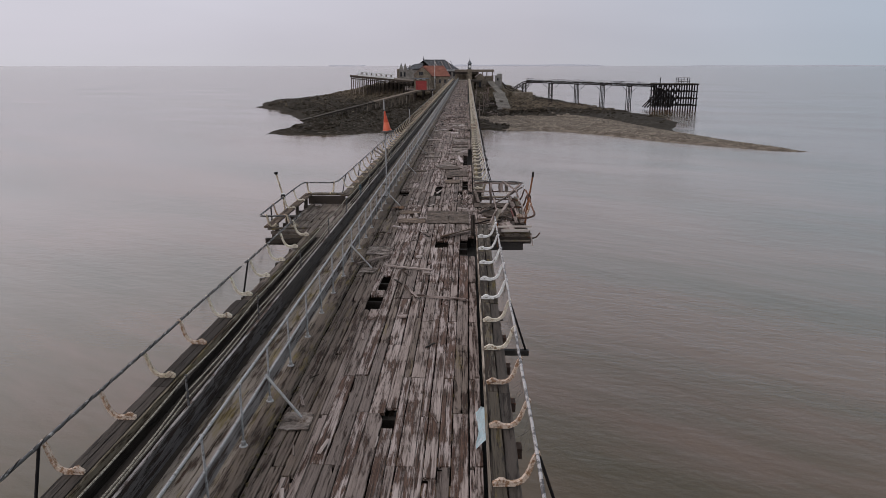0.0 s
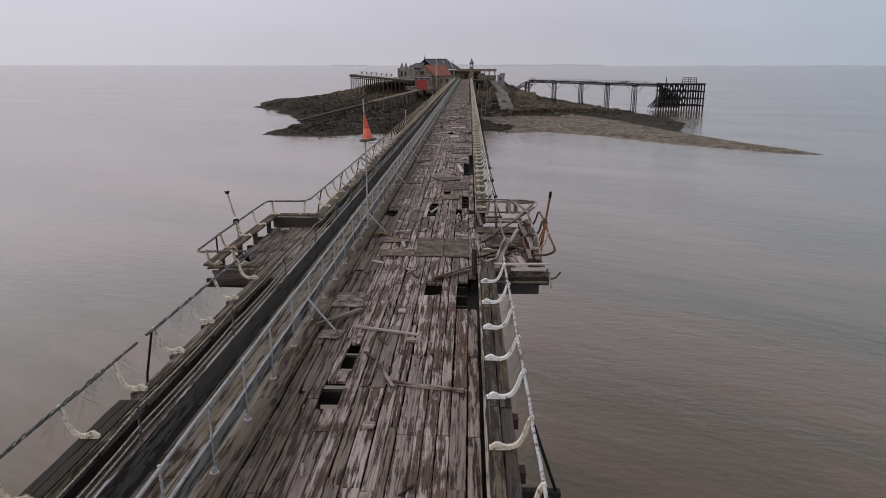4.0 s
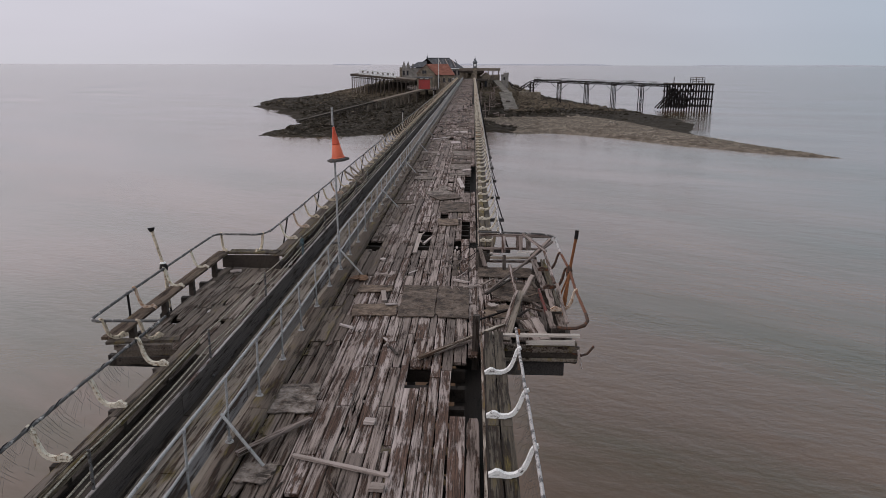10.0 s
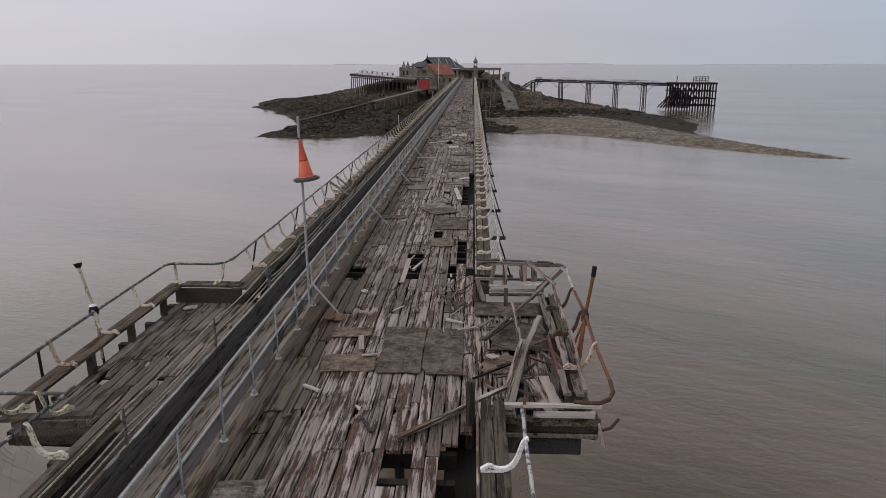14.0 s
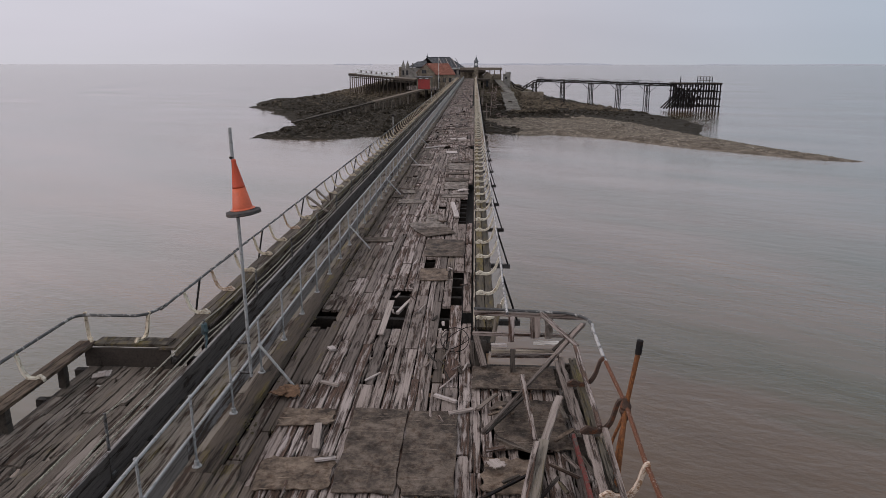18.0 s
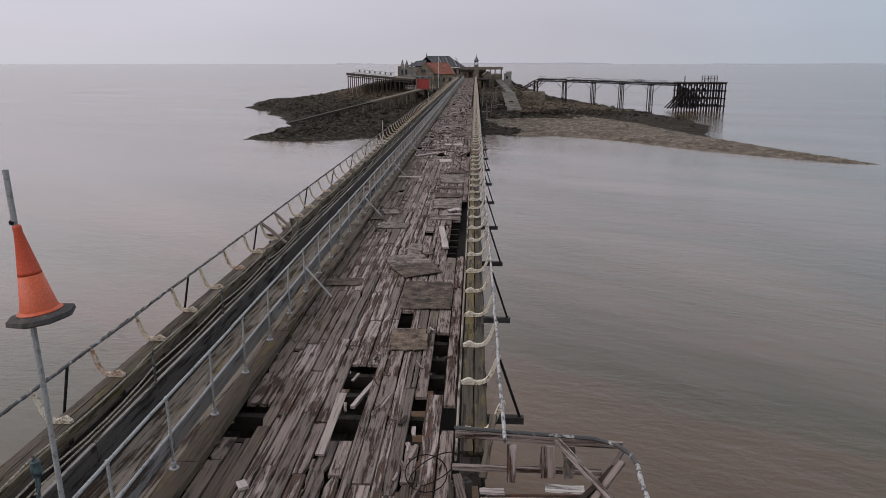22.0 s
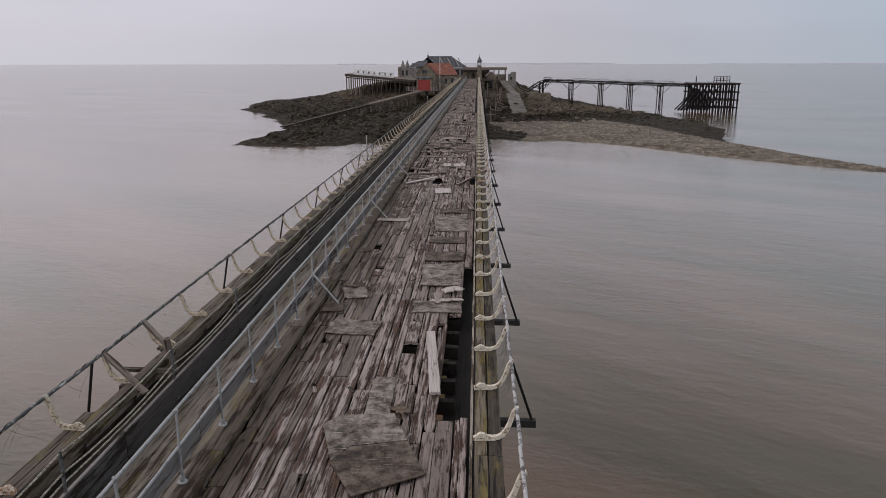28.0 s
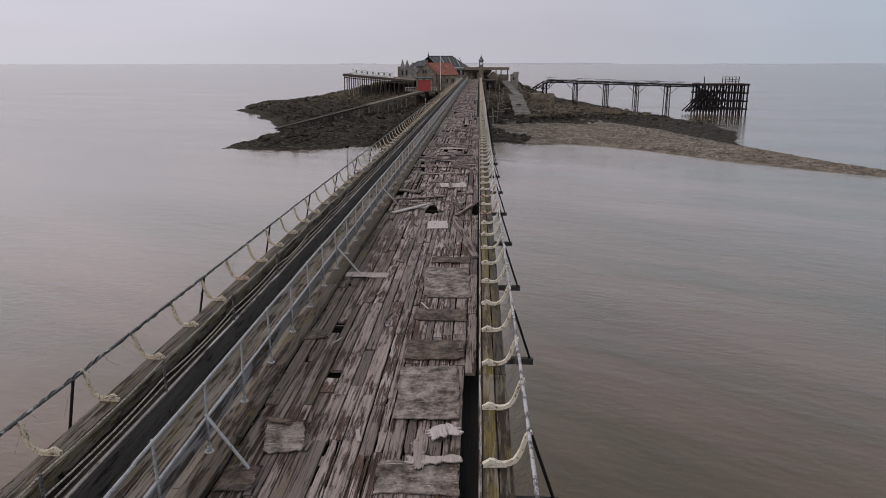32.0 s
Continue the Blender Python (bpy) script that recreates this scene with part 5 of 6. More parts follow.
sheet("pale_scrap", -5.99, 25.24, 0.26, 0.24, 15, -0.01, M_PALE, "small pale square of board on the bay floor", 311, 0.5)
sheet("orange_scrap", -2.3, 44.95, 0.42, 0.16, -8, 0.06, M_RUSTPLY, "orange-brown scrap of boarding", 304, 1.0, (0, 5))
sheet("orange_scrap", -0.32, 38.45, 0.25, 0.35, 40, 0.03, M_RUSTPLY, "orange-brown scrap of boarding", 305, 1.3)
sheet("grey_board", -0.72, 38.9, 0.42, 1.6, 2, 0.015, M_GREYSHEET, "flat grey board on the deck", 306, 0.5)

STICKS = [  # from, to, width, height, material, label
    ((-0.40, 19.18, 0.10), (1.34, 20.80, 0.22), 0.08, 0.06, M_FRONT, "long pale plank leaning across the deck edge"),
    ((-0.42, 19.30, 0.04), (0.70, 20.33, 0.06), 0.09, 0.05, M_DECK, "grey plank leaning across the deck edge"),
    ((-2.00, 15.64, 0.05), (-0.51, 15.14, 0.06), 0.075, 0.04, M_PALE, "pale batten lying across the deck"),
    ((-2.80, 15.52, 0.12), (-2.00, 16.73, 0.07), 0.10, 0.06, M_DECK, "grey plank leaning on the kerb"),
    ((-0.96, 12.80, 0.06), (0.49, 12.49, 0.05), 0.085, 0.05, M_DECK, "grey batten lying across the deck"),
    ((-1.19, 13.59, 0.06), (-0.80, 12.57, 0.06), 0.08, 0.05, M_DECK, "short grey batten lying on the deck"),
    ((-2.29, 21.08, 0.05), (-1.96, 20.85, 0.05), 0.07, 0.04, M_PALE, "short pale stick on the deck"),
    ((0.43, 23.92, 0.05), (0.82, 24.09, 0.05), 0.08, 0.04, M_PALE, "short pale stick on the deck"),
    ((0.16, 24.58, 0.05), (0.54, 24.34, 0.05), 0.08, 0.04, M_PALE, "short pale stick on the deck"),
    ((-1.44, 22.41, 0.07), (-1.15, 22.49, 0.07), 0.07, 0.03, M_PALE, "short pale stick on the deck"),
    ((-1.90, 25.02, 0.05), (-1.56, 24.87, 0.05), 0.07, 0.04, M_PALE, "short pale stick on the deck"),
    ((-2.42, 60.9, 0.06), (-1.12, 62.8, 0.06), 0.22, 0.05, M_PALE, "pale plank lying askew on the deck"),
    ((-0.04, 60.0, 0.06), (0.72, 54.8, 0.06), 0.2, 0.05, M_DECK, "grey plank lying askew on the deck"),
    ((-0.01, 60.5, 0.06), (0.76, 63.2, 0.06), 0.14, 0.05, M_DECK, "grey plank lying askew on the deck"),
    ((-0.06, 41.9, 0.05), (0.2, 39.0, 0.07), 0.20, 0.05, M_PALE, "warped pale plank lying loose"),
    ((-1.13, 27.3, 0.06), (-1.05, 28.75, 0.3), 0.14, 0.04, M_PALE, "pale split board end sticking up from a hole"),
    ((-0.97, 29.1, -0.12), (-0.7, 30.3, -0.14), 0.08, 0.06, M_PALE, "pale batten lying under a hole"),
    ((-1.62, 23.5, 0.05), (-1.5, 22.75, 0.05), 0.12, 0.03, M_PALE, "pale board end on the deck"),
    ((-0.75, 14.9, 0.04), (-0.55, 14.88, 0.04), 0.16, 0.05, M_PALE, "short block of board on the deck"),
    ((-1.1, 16.75, 0.04), (-0.92, 16.73, 0.04), 0.16, 0.05, M_PALE, "short block of board on the deck"),
    ((-1.15, 11.2, 0.04), (-0.95, 11.18, 0.04), 0.16, 0.06, M_DECK, "short block of board on the deck"),
    ((-2.05, 26.6, 0.05), (-1.95, 26.45, 0.05), 0.13, 0.05, M_PALE, "short block of board on the deck"),
]
for k, (a, b, w, h, mat, lab) in enumerate(STICKS):
    timber("loose_timber", a, b, w, h, mat, lab, seed=400 + k, worn=0.08)


def deck_litter():
    """Splinters lying along the broken east side of the deck."""
    rng = random.Random(71)
    zones = [(-0.1, 0.7, 23.6, 29.0, 34), (-1.4, 0.6, 25.0, 34.0, 20), (-2.6, 0.5, 2.0, 22.0, 26), (-2.6, 0.5, 36.0, 60.0, 34)]
    for n, (x0, x1, y0, y1, count) in enumerate(zones):
        for k in range(count):
            x, y, l = rng.uniform(x0, x1), rng.uniform(y0, y1), rng.uniform(0.08, 0.5)
            a = radians(90 + rng.gauss(0, 22))
            timber("splinter", (x - l / 2 * math.cos(a), y - l / 2 * math.sin(a), 0.025), (x + l / 2 * math.cos(a), y + l / 2 * math.sin(a), rng.uniform(0.02, 0.07)), rng.uniform(0.02, 0.07), 0.025,
                   rng.choice((M_PALE, M_DECK, M_DECK, M_JOIST)), "thin grey splinter of rotten deck board", "splinter", "splinters on the deck", 600 + n * 100 + k, 0.25, 2)
    # coil of old cable by the bay
    coil = thing("cable_coil", "rusty black loops of old cable by the broken bay", "cable", "")
    for k in range(2):
        c, r = (0.45 + 0.09 * k, 26.6 + 0.1 * k), 0.28 + 0.05 * k
        part("loop", Build().tube([(c[0] + r * math.cos(a), c[1] + 0.35 * r * math.sin(a), 0.25 + 0.22 * math.sin(a + k)) for a in np.linspace(0, 2 * math.pi, 17)], 0.008, 5), M_IRON, coil)
    rag = thing("plastic_rag", "torn pale blue plastic sheet caught on the deck edge", "plastic sheet", "")
    v, f = [], []
    for i in range(9):
        for j in range(4):
            y = 5.0 + 1.15 * i / 8
            v.append((0.70 + 0.05 * j + 0.02 * rng.uniform(-1, 1) - 0.03 * abs(i - 4) / 4, y, 0.10 + 0.07 * noise.noise((i * 0.8, j * 0.9, 4)) + 0.06 * j))
    for i in range(8):
        for j in range(3):
            a = i * 4 + j
            f.append((a, a + 1, a + 5, a + 4))
    part("sheet", Build().add(v, f), M_BLUE, rag)


deck_litter()

# ---- the traffic cone on its pole ----


def make_cone():
    pole = thing("scaffold_pole", "tall grey scaffold pole clamped to the handrail", "pole", "")
    part("tube", Build().tube([(-2.845, 24.1, 0.55), (-2.86, 24.1, 2.6), (-2.90, 24.1, 4.62)], 0.026, 10), M_GALV, pole)
    for z in (0.62, 1.15):
        part("clamp", Build().tube([(-3.06, 24.1, z), (-2.82, 24.1, z)], 0.022, 8), M_FENCEPOST, pole)
    cone = thing("traffic_cone", "faded orange traffic cone with grey rubber base, threaded on a pole", "traffic cone", "", at=pose(-2.775, 24.1, 3.30, 0, -7, 0))
    part("body", Build().lathe([(0.165, 0.05), (0.155, 0.10), (0.098, 0.41)], 24), M_CONE, cone, smooth=True)
    part("upper_sleeve", Build().lathe([(0.0985, 0.408), (0.0935, 0.44), (0.034, 0.79), (0.036, 0.80), (0.036, 0.83), (0.03, 0.85)], 24), M_CONERED, cone, "redder upper sleeve", smooth=True)
    part("foot_ring", Build().lathe([(0.185, 0.066), (0.19, 0.075), (0.165, 0.095)], 24), M_CONE, cone)
    part("knot", Build().lathe([(0.012, 0.85), (0.032, 0.86), (0.034, 0.885), (0.015, 0.90)], 9, (-0.022, 0.0)), M_IRON, cone)
    base = []
    for r, z in ((0.25, -0.012), (0.285, 0.006), (0.28, 0.045), (0.20, 0.066), (0.17, 0.078)):
        base.append((r, z))
    part("base", Build().lathe(base, 8), M_RUBBER, cone, "grey rubber base")


make_cone()


def torn_plastic():
    rag = thing("plastic_rag", "torn teal plastic tied round an iron fence post", "plastic sheet", "")
    rng = random.Random(52)
    part("wrap", Build().lathe([(0.028, 0.62), (0.06, 0.64), (0.07, 0.70), (0.055, 0.78), (0.06, 0.84), (0.03, 0.86)], 9, (-4.22, 25.72)), M_TEAL, rag)
    part("tail", Build().tube([(-4.20, 25.70, 0.64), (-4.17, 25.66, 0.52), (-4.19, 25.62, 0.40)], 0.03, 6, 0.012), M_TEAL, rag)
    for k, (x, y) in enumerate(((-2.45, 24.75), (-2.3, 24.6), (-2.52, 24.5))):
        sheet("orange_scrap", x, y, rng.uniform(0.18, 0.35), rng.uniform(0.2, 0.4), rng.uniform(0, 90), 0.02 + 0.02 * k, M_RUSTLITTER, "orange-brown scrap of rotten boarding", 330 + k, 1.4, (rng.uniform(-6, 6), rng.uniform(-6, 6)))


torn_plastic()


def kerb_litter():
    """Low cushions of moss and rotten litter that have gathered along the kerb and in the gutters."""
    rng = random.Random(64)
    b = Build()
    for k in range(1300):
        zone = rng.random()
        y = rng.uniform(-4, 75)
        x, z = (rng.gauss(-2.72, 0.07), 0.035) if zone < 0.45 else (rng.uniform(-3.95, -3.2), -0.022) if zone < 0.75 else (rng.gauss(-2.83, 0.06), 0.092)
        r, n = rng.uniform(0.012, 0.04), 7
        ring = [(x + r * rng.uniform(0.5, 1.2) * math.cos(2 * math.pi * j / n), y + 1.6 * r * rng.uniform(0.5, 1.2) * math.sin(2 * math.pi * j / n), z - 0.01) for j in range(n)]
        b.add(ring + [(x, y, z + 0.1 * r)], [(j, (j + 1) % n, n) for j in range(n)])
    tagged(solid("moss_litter", b, M_MOSSLITTER, "brown moss and rotten litter along the kerb", "moss", smooth=True), kind="stuff")


kerb_litter()


def make_net():
    """Old wire netting hung between the back rails and the seats: crossed strands, torn and sagging."""
    rng = random.Random(13)
    spans = [(-1, 9.4, 12.3, 0.4), (-1, 12.9, 18.7, 0.52), (-1, 27.5, 31.5, 0.25), (-1, 34.0, 60.0, 0.12), (1, 4.0, 9.0, 0.35), (1, 9.0, 18.9, 0.85), (1, 28.0, 36.0, 0.3), (1, 38.0, 58.0, 0.8)]
    for side, y0, y1, whole in spans:
        net = thing("wire_netting", "torn rusty wire netting hung behind the seats", "netting", "netting along the pier")
        y = y0
        while y < y1 - 0.2:
            l = min(1.59, y1 - y)
            b = Build()
            if side < 0:
                top, low = -4.80 - 0.52 + 0.06 * min(1, y / 30), (-5.24, 0.2 if whole > 0.5 else 0.4)
            else:
                top, low = 1.455, (1.27, 0.36)
            step = 0.075
            for k in range(-14, int(l / step) + 14):
                for s in (-1, 1):
                    if rng.random() > whole:
                        continue
                    tear = rng.uniform(0.45, 1.0) if whole > 0.5 else rng.uniform(0.3, 1.0)
                    pts = []
                    for i in range(6):
                        q = tear * i / 5
                        yy = y + k * step + s * q * 0.62
                        if y <= yy <= y + l:
                            sag = 0.10 * math.sin(math.pi * q) * (0.7 + 0.6 * noise.noise((yy * 1.3, side, 2)))
                            pts.append((top + (low[0] - top) * q + (sag if side > 0 else -sag), yy, RAIL_Z + (low[1] - RAIL_Z) * q))
                    if len(pts) > 1:
                        b.tube(pts, 0.0018, 3)
            if b.v:
                part("mesh", b, M_NET, net)
            y += l


make_net()

# ---- buildings and works on the island ----
M_STONEWALL = stone("brown_rubble_stone", ((0.07, 0.058, 0.045), (0.16, 0.13, 0.10), (0.27, 0.225, 0.175)), 0.9)
M_RUBBLE = stone("dark_brown_rubble", ((0.022, 0.017, 0.012), (0.090, 0.070, 0.050), (0.19, 0.15, 0.112)), 0.9, 0.8)
M_PEBBLE = Nodes("mixed_beach_stones", 0.9)
M_PEBBLE = M_PEBBLE.colour(M_PEBBLE.ramp(M_PEBBLE.random(True), [(0.0, (0.04, 0.032, 0.024)), (0.5, (0.12, 0.095, 0.073)), (0.9, (0.20, 0.163, 0.13)), (1.0, (0.32, 0.28, 0.24))]))
M_GREYSTONE = stone("grey_weathered_stone", ((0.10, 0.092, 0.085), (0.19, 0.175, 0.16), (0.30, 0.28, 0.26)), 1.2)
M_CONCRETE = stone("grey_concrete", ((0.055, 0.047, 0.04), (0.13, 0.115, 0.10), (0.23, 0.21, 0.19)), 2.6, 0.5)
M_REDTILE = stone("red_clay_tiles", ((0.11, 0.05, 0.04), (0.20, 0.082, 0.06), (0.27, 0.125, 0.095)), 1.0, 0.4)
M_SLATE = stone("dark_slate", ((0.035, 0.035, 0.038), (0.075, 0.075, 0.08), (0.14, 0.14, 0.15)), 1.0, 0.4)
M_REDDOOR = metal_paint("red_painted_door", (0.33, 0.032, 0.028), (0.22, 0.03, 0.026), 0.2, 0.5, 2.0)
M_PAINTWHITE = metal_paint("old_white_paint", (0.70, 0.69, 0.68), (0.4, 0.38, 0.36), 0.25, 0.6, 3.0)
M_DARKGLASS = metal_paint("dark_window", (0.02, 0.02, 0.024), (0.03, 0.03, 0.03), 0.1, 0.2, 3.0)
M_LEAD = metal_paint("lead_grey", (0.09, 0.095, 0.105), (0.06, 0.06, 0.065), 0.2, 0.6, 3.0)


def gable_wall(b, x0, x1, y0, y1, z0, ze, zr):
    """A gable end: thickness y0 to y1, eaves at ze, apex at zr."""
    xm = (x0 + x1) / 2
    v = [(x, y, z) for y in (y0, y1) for x, z in ((x0, z0), (x1, z0), (x1, ze), (xm, zr), (x0, ze))]
    return b.add(v, [(0, 1, 2, 3, 4), (9, 8, 7, 6, 5), (0, 5, 6, 1), (1, 6, 7, 2), (2, 7, 8, 3), (3, 8, 9, 4), (4, 9, 5, 0)])


def slope(b, p, q, r, s, t=0.15):
    """A roof slab with corners p, q, r, s, given thickness downwards."""
    v = [p, q, r, s] + [(a[0], a[1], a[2] - t) for a in (p, q, r, s)]
    return b.add(v, [(0, 1, 2, 3), (7, 6, 5, 4), (0, 4, 5, 1), (1, 5, 6, 2), (2, 6, 7, 3), (3, 7, 4, 0)])


def red_house():
    h = thing("stone_house", "brown stone house with a red tiled roof and gabled end", "house", "")
    # the west gable faces the pier, the long roof runs east
    w = Build()
    gable_wall(w, -20.4, -13.8, 279.7, 280.2, -4.5, 2.3, 5.2)
    w.box(-20.4, -19.9, 280.2, 287.5, -4.5, 2.3)
    part("wall", w, M_STONEWALL, h)
    part("wall", Build().box(-13.8, -6.6, 280.6, 281.1, -4.5, 1.75).box(-7.1, -6.6, 281.1, 289.0, -4.5, 1.75), M_STONEWALL, h)
    roof = Build()
    slope(roof, (-16.9, 284.5, 5.55), (-9.0, 284.5, 5.55), (-6.3, 280.3, 1.6), (-13.9, 280.3, 1.6))
    slope(roof, (-9.0, 284.5, 5.55), (-16.9, 284.5, 5.55), (-17.0, 289, 1.6), (-6.3, 289, 1.6))
    slope(roof, (-9.0, 284.5, 5.55), (-9.0, 284.52, 5.55), (-6.3, 289, 1.6), (-6.3, 280.3, 1.6))
    part("roof", roof, M_REDTILE, h, "red clay tiled roof")
    g = Build()
    slope(g, (-17.1, 279.5, 5.35), (-17.1, 286.0, 5.35), (-13.5, 286.0, 2.0), (-13.5, 279.5, 2.0))
    slope(g, (-17.1, 286.0, 5.35), (-17.1, 279.5, 5.35), (-20.7, 279.5, 2.1), (-20.7, 286.0, 2.1))
    part("gable_roof", g, M_REDTILE, h)
    for k, (x, z, ww, hh) in enumerate(((-17.7, 2.6, 1.5, 1.1), (-12.2, -0.4, 0.8, 1.4), (-10.2, -0.4, 0.8, 1.4), (-8.2, -0.4, 0.8, 1.4))):
        y = 279.66 if k == 0 else 280.56
        win = part("window", Build().box(x - ww / 2, x + ww / 2, y - 0.02, y + 0.12, z - hh / 2, z + hh / 2), M_DARKGLASS, h)
        part("frame", Build().box(x - ww / 2 - 0.1, x + ww / 2 + 0.1, y - 0.07, y - 0.025, z - hh / 2 - 0.12, z - hh / 2).box(x - 0.04, x + 0.04, y - 0.06, y - 0.025, z - hh / 2, z + hh / 2), M_GREYSTONE, win)
    part("chimney", Build().box(-13.7, -12.9, 283.6, 284.6, 1.5, 3.6).box(-13.8, -12.8, 283.5, 284.7, 3.6, 3.8), M_STONEWALL, h)


def boat_hut():
    h = thing("boathouse", "small boathouse with a large red roller door", "boathouse", "")
    part("wall", Build().box(-19.3, -18.85, 266, 274, -3.2, 0.75).box(-14.75, -14.25, 266, 274, -3.2, 0.75).box(-18.85, -14.75, 266.1, 266.5, 0.15, 0.75), M_STONEWALL, h)
    part("roof", Build().box(-19.5, -14.05, 265.7, 274.2, 0.76, 0.98), M_LEAD, h)
    door = part("door", Build().box(-18.84, -14.76, 266.2, 266.35, -3.2, 0.14), M_REDDOOR, h, "red roller door")
    for z in np.linspace(-2.9, -0.1, 8):
        part("slat", Build().box(-18.8, -14.8, 266.15, 266.19, z - 0.03, z + 0.03), M_REDDOOR, door)
    part("sign", Build().box(-18.4, -17.4, 266.0, 266.08, 0.35, 0.6).box(-16.4, -15.2, 266.0, 266.08, 0.35, 0.6), M_PAINTWHITE, h)
    base = thing("boathouse_platform", "dark timber platform under the boathouse", "platform", "")
    part("floor", Build().box(-22.5, -11.8, 262.5, 274.5, -3.45, -3.22), M_JOIST, base)
    for x in (-22, -19, -16, -13):
        for y in (263, 268, 273):
            part("leg", Build().box(x - 0.18, x + 0.18, y - 0.18, y + 0.18, -9.5, -3.45), M_JOIST, base)
    fence = thing("platform_fence", "white post and rail fence on the boathouse platform", "fence", "")
    for x0, x1 in ((-22.4, -19.2), (-14.2, -12.0)):
        for x in np.arange(x0, x1 + 0.1, 0.8):
            part("post", Build().box(x - 0.06, x + 0.06, 262.6, 262.72, -3.22, -1.9), M_PALE, fence)
        for z in (-2.05, -2.6):
            part("rail", Build().box(x0, x1, 262.62, 262.70, z - 0.05, z + 0.05), M_PALE, fence)


def slipway():
    s = thing("slipway", "long brown timber slipway on piles sloping into the sea", "slipway", "")
    a, b = Vector((-17.5, 262.3, -3.35)), Vector((-50.5, 214, -10.7))
    d = b - a
    side = Vector((-d.y, d.x, 0)).normalized() * 1.1
    part("deck", Build().bar(a, a + d * 0.42, 2.3, 0.5), M_SLIP, s)
    part("deck", Build().bar(a + d * 0.42, b, 1.6, 0.4), M_JOIST, s)
    for k in (1, -1):
        part("edge_rail", Build().bar(a + side * k + Vector((0, 0, 0.25)), a + d * 0.45 + side * k + Vector((0, 0, 0.25)), 0.16, 0.16), M_SLIP, s)
    part("edge_rail", Build().bar(a + d * 0.45 + side * 0.6 + Vector((0, 0, 0.2)), b + side * 0.6 + Vector((0, 0, 0.2)), 0.14, 0.14), M_TERRACE, s)
    for i in range(1, 13):
        p = a + d * (i / 14)
        for k in (1, -1):
            q = p + side * 0.85 * k
            part("leg", Build().box(q.x - 0.2, q.x + 0.2, q.y - 0.2, q.y + 0.2, -12, q.z - 0.2), M_TERRACE if i < 8 else M_JOIST, s)
        part("cap", Build().bar(p + side * 1.05 + Vector((0, 0, -0.35)), p - side * 1.05 + Vector((0, 0, -0.35)), 0.35, 0.3), M_JOIST, s)
        if i < 12:
            part("brace", Build().bar(p + side * 0.85 + Vector((0, 0, -0.6)), p + d / 14 + side * 0.85 + Vector((0, 0, -2.6)), 0.15, 0.15), M_JOIST, s)


def terrace():
    """The timber terrace on tall legs west of the house."""
    t = thing("timber_terrace", "wide flat timber terrace on tall thin legs over the rocks", "terrace", "")
    x0, x1, y0, y1 = -47.0, -20.8, 288, 304
    v = [(x0, y0, 1.85), (x1, 277, -0.15), (x1, y1, -0.25), (x0, y1, 1.75)]
    b = Build()
    slope(b, *v, 0.35)
    part("floor", b, M_TERRACE, t)
    part("fascia", Build().bar((x0, y0 - 0.1, 1.35), (x1, 276.9, -0.6), 0.25, 0.7), M_JOIST, t)
    for k in range(16):
        s = k / 15
        x, y, z = x0 + 0.5 + (x1 - x0 - 1) * s, y0 + (277 - y0) * s, 0.9 - 1.95 * s
        for dy in (0.2, 5, 10):
            part("leg", Build().box(x - 0.16, x + 0.16, y + dy - 0.16, y + dy + 0.16, -7.5, z), M_JOIST if s > 0.25 else M_TERRACE, t)
        if k < 15:
            part("beam", Build().bar((x, y + 0.2, z - 0.4), (x + (x1 - x0 - 1) / 15, y + 0.2 - 11 / 15, z - 0.5), 0.2, 0.3), M_JOIST, t)
    f = thing("terrace_balustrade", "pale boarded balustrade with square openings along the terrace", "balustrade", "")
    n = 22
    for k in range(n + 1):
        x = -43.6 + 15 * k / n
        y = 288 - 11 * (x - x0) / (x1 - x0) + 0.5
        z = 1.85 - 2.0 * (x - x0) / (x1 - x0)
        part("post", Build().box(x - 0.07, x + 0.07, y - 0.05, y + 0.05, z, z + 1.7), M_PAINTWHITE, f)
        if k < n:
            x2 = x + 15 / n
            part("rail", Build().box(x + 0.07, x2 - 0.07, y - 0.04, y + 0.04, z + 1.42, z + 1.7), M_PAINTWHITE, f)
            part("panel", Build().box(x + 0.07, x2 - 0.07, y - 0.03, y + 0.03, z, z + 0.65), M_PAINTWHITE, f)
            if k % 3 == 2:
                part("infill", Build().box(x + 0.1, x2 - 0.1, y - 0.03, y + 0.03, z + 0.65, z + 1.42), M_TERRACE, f)


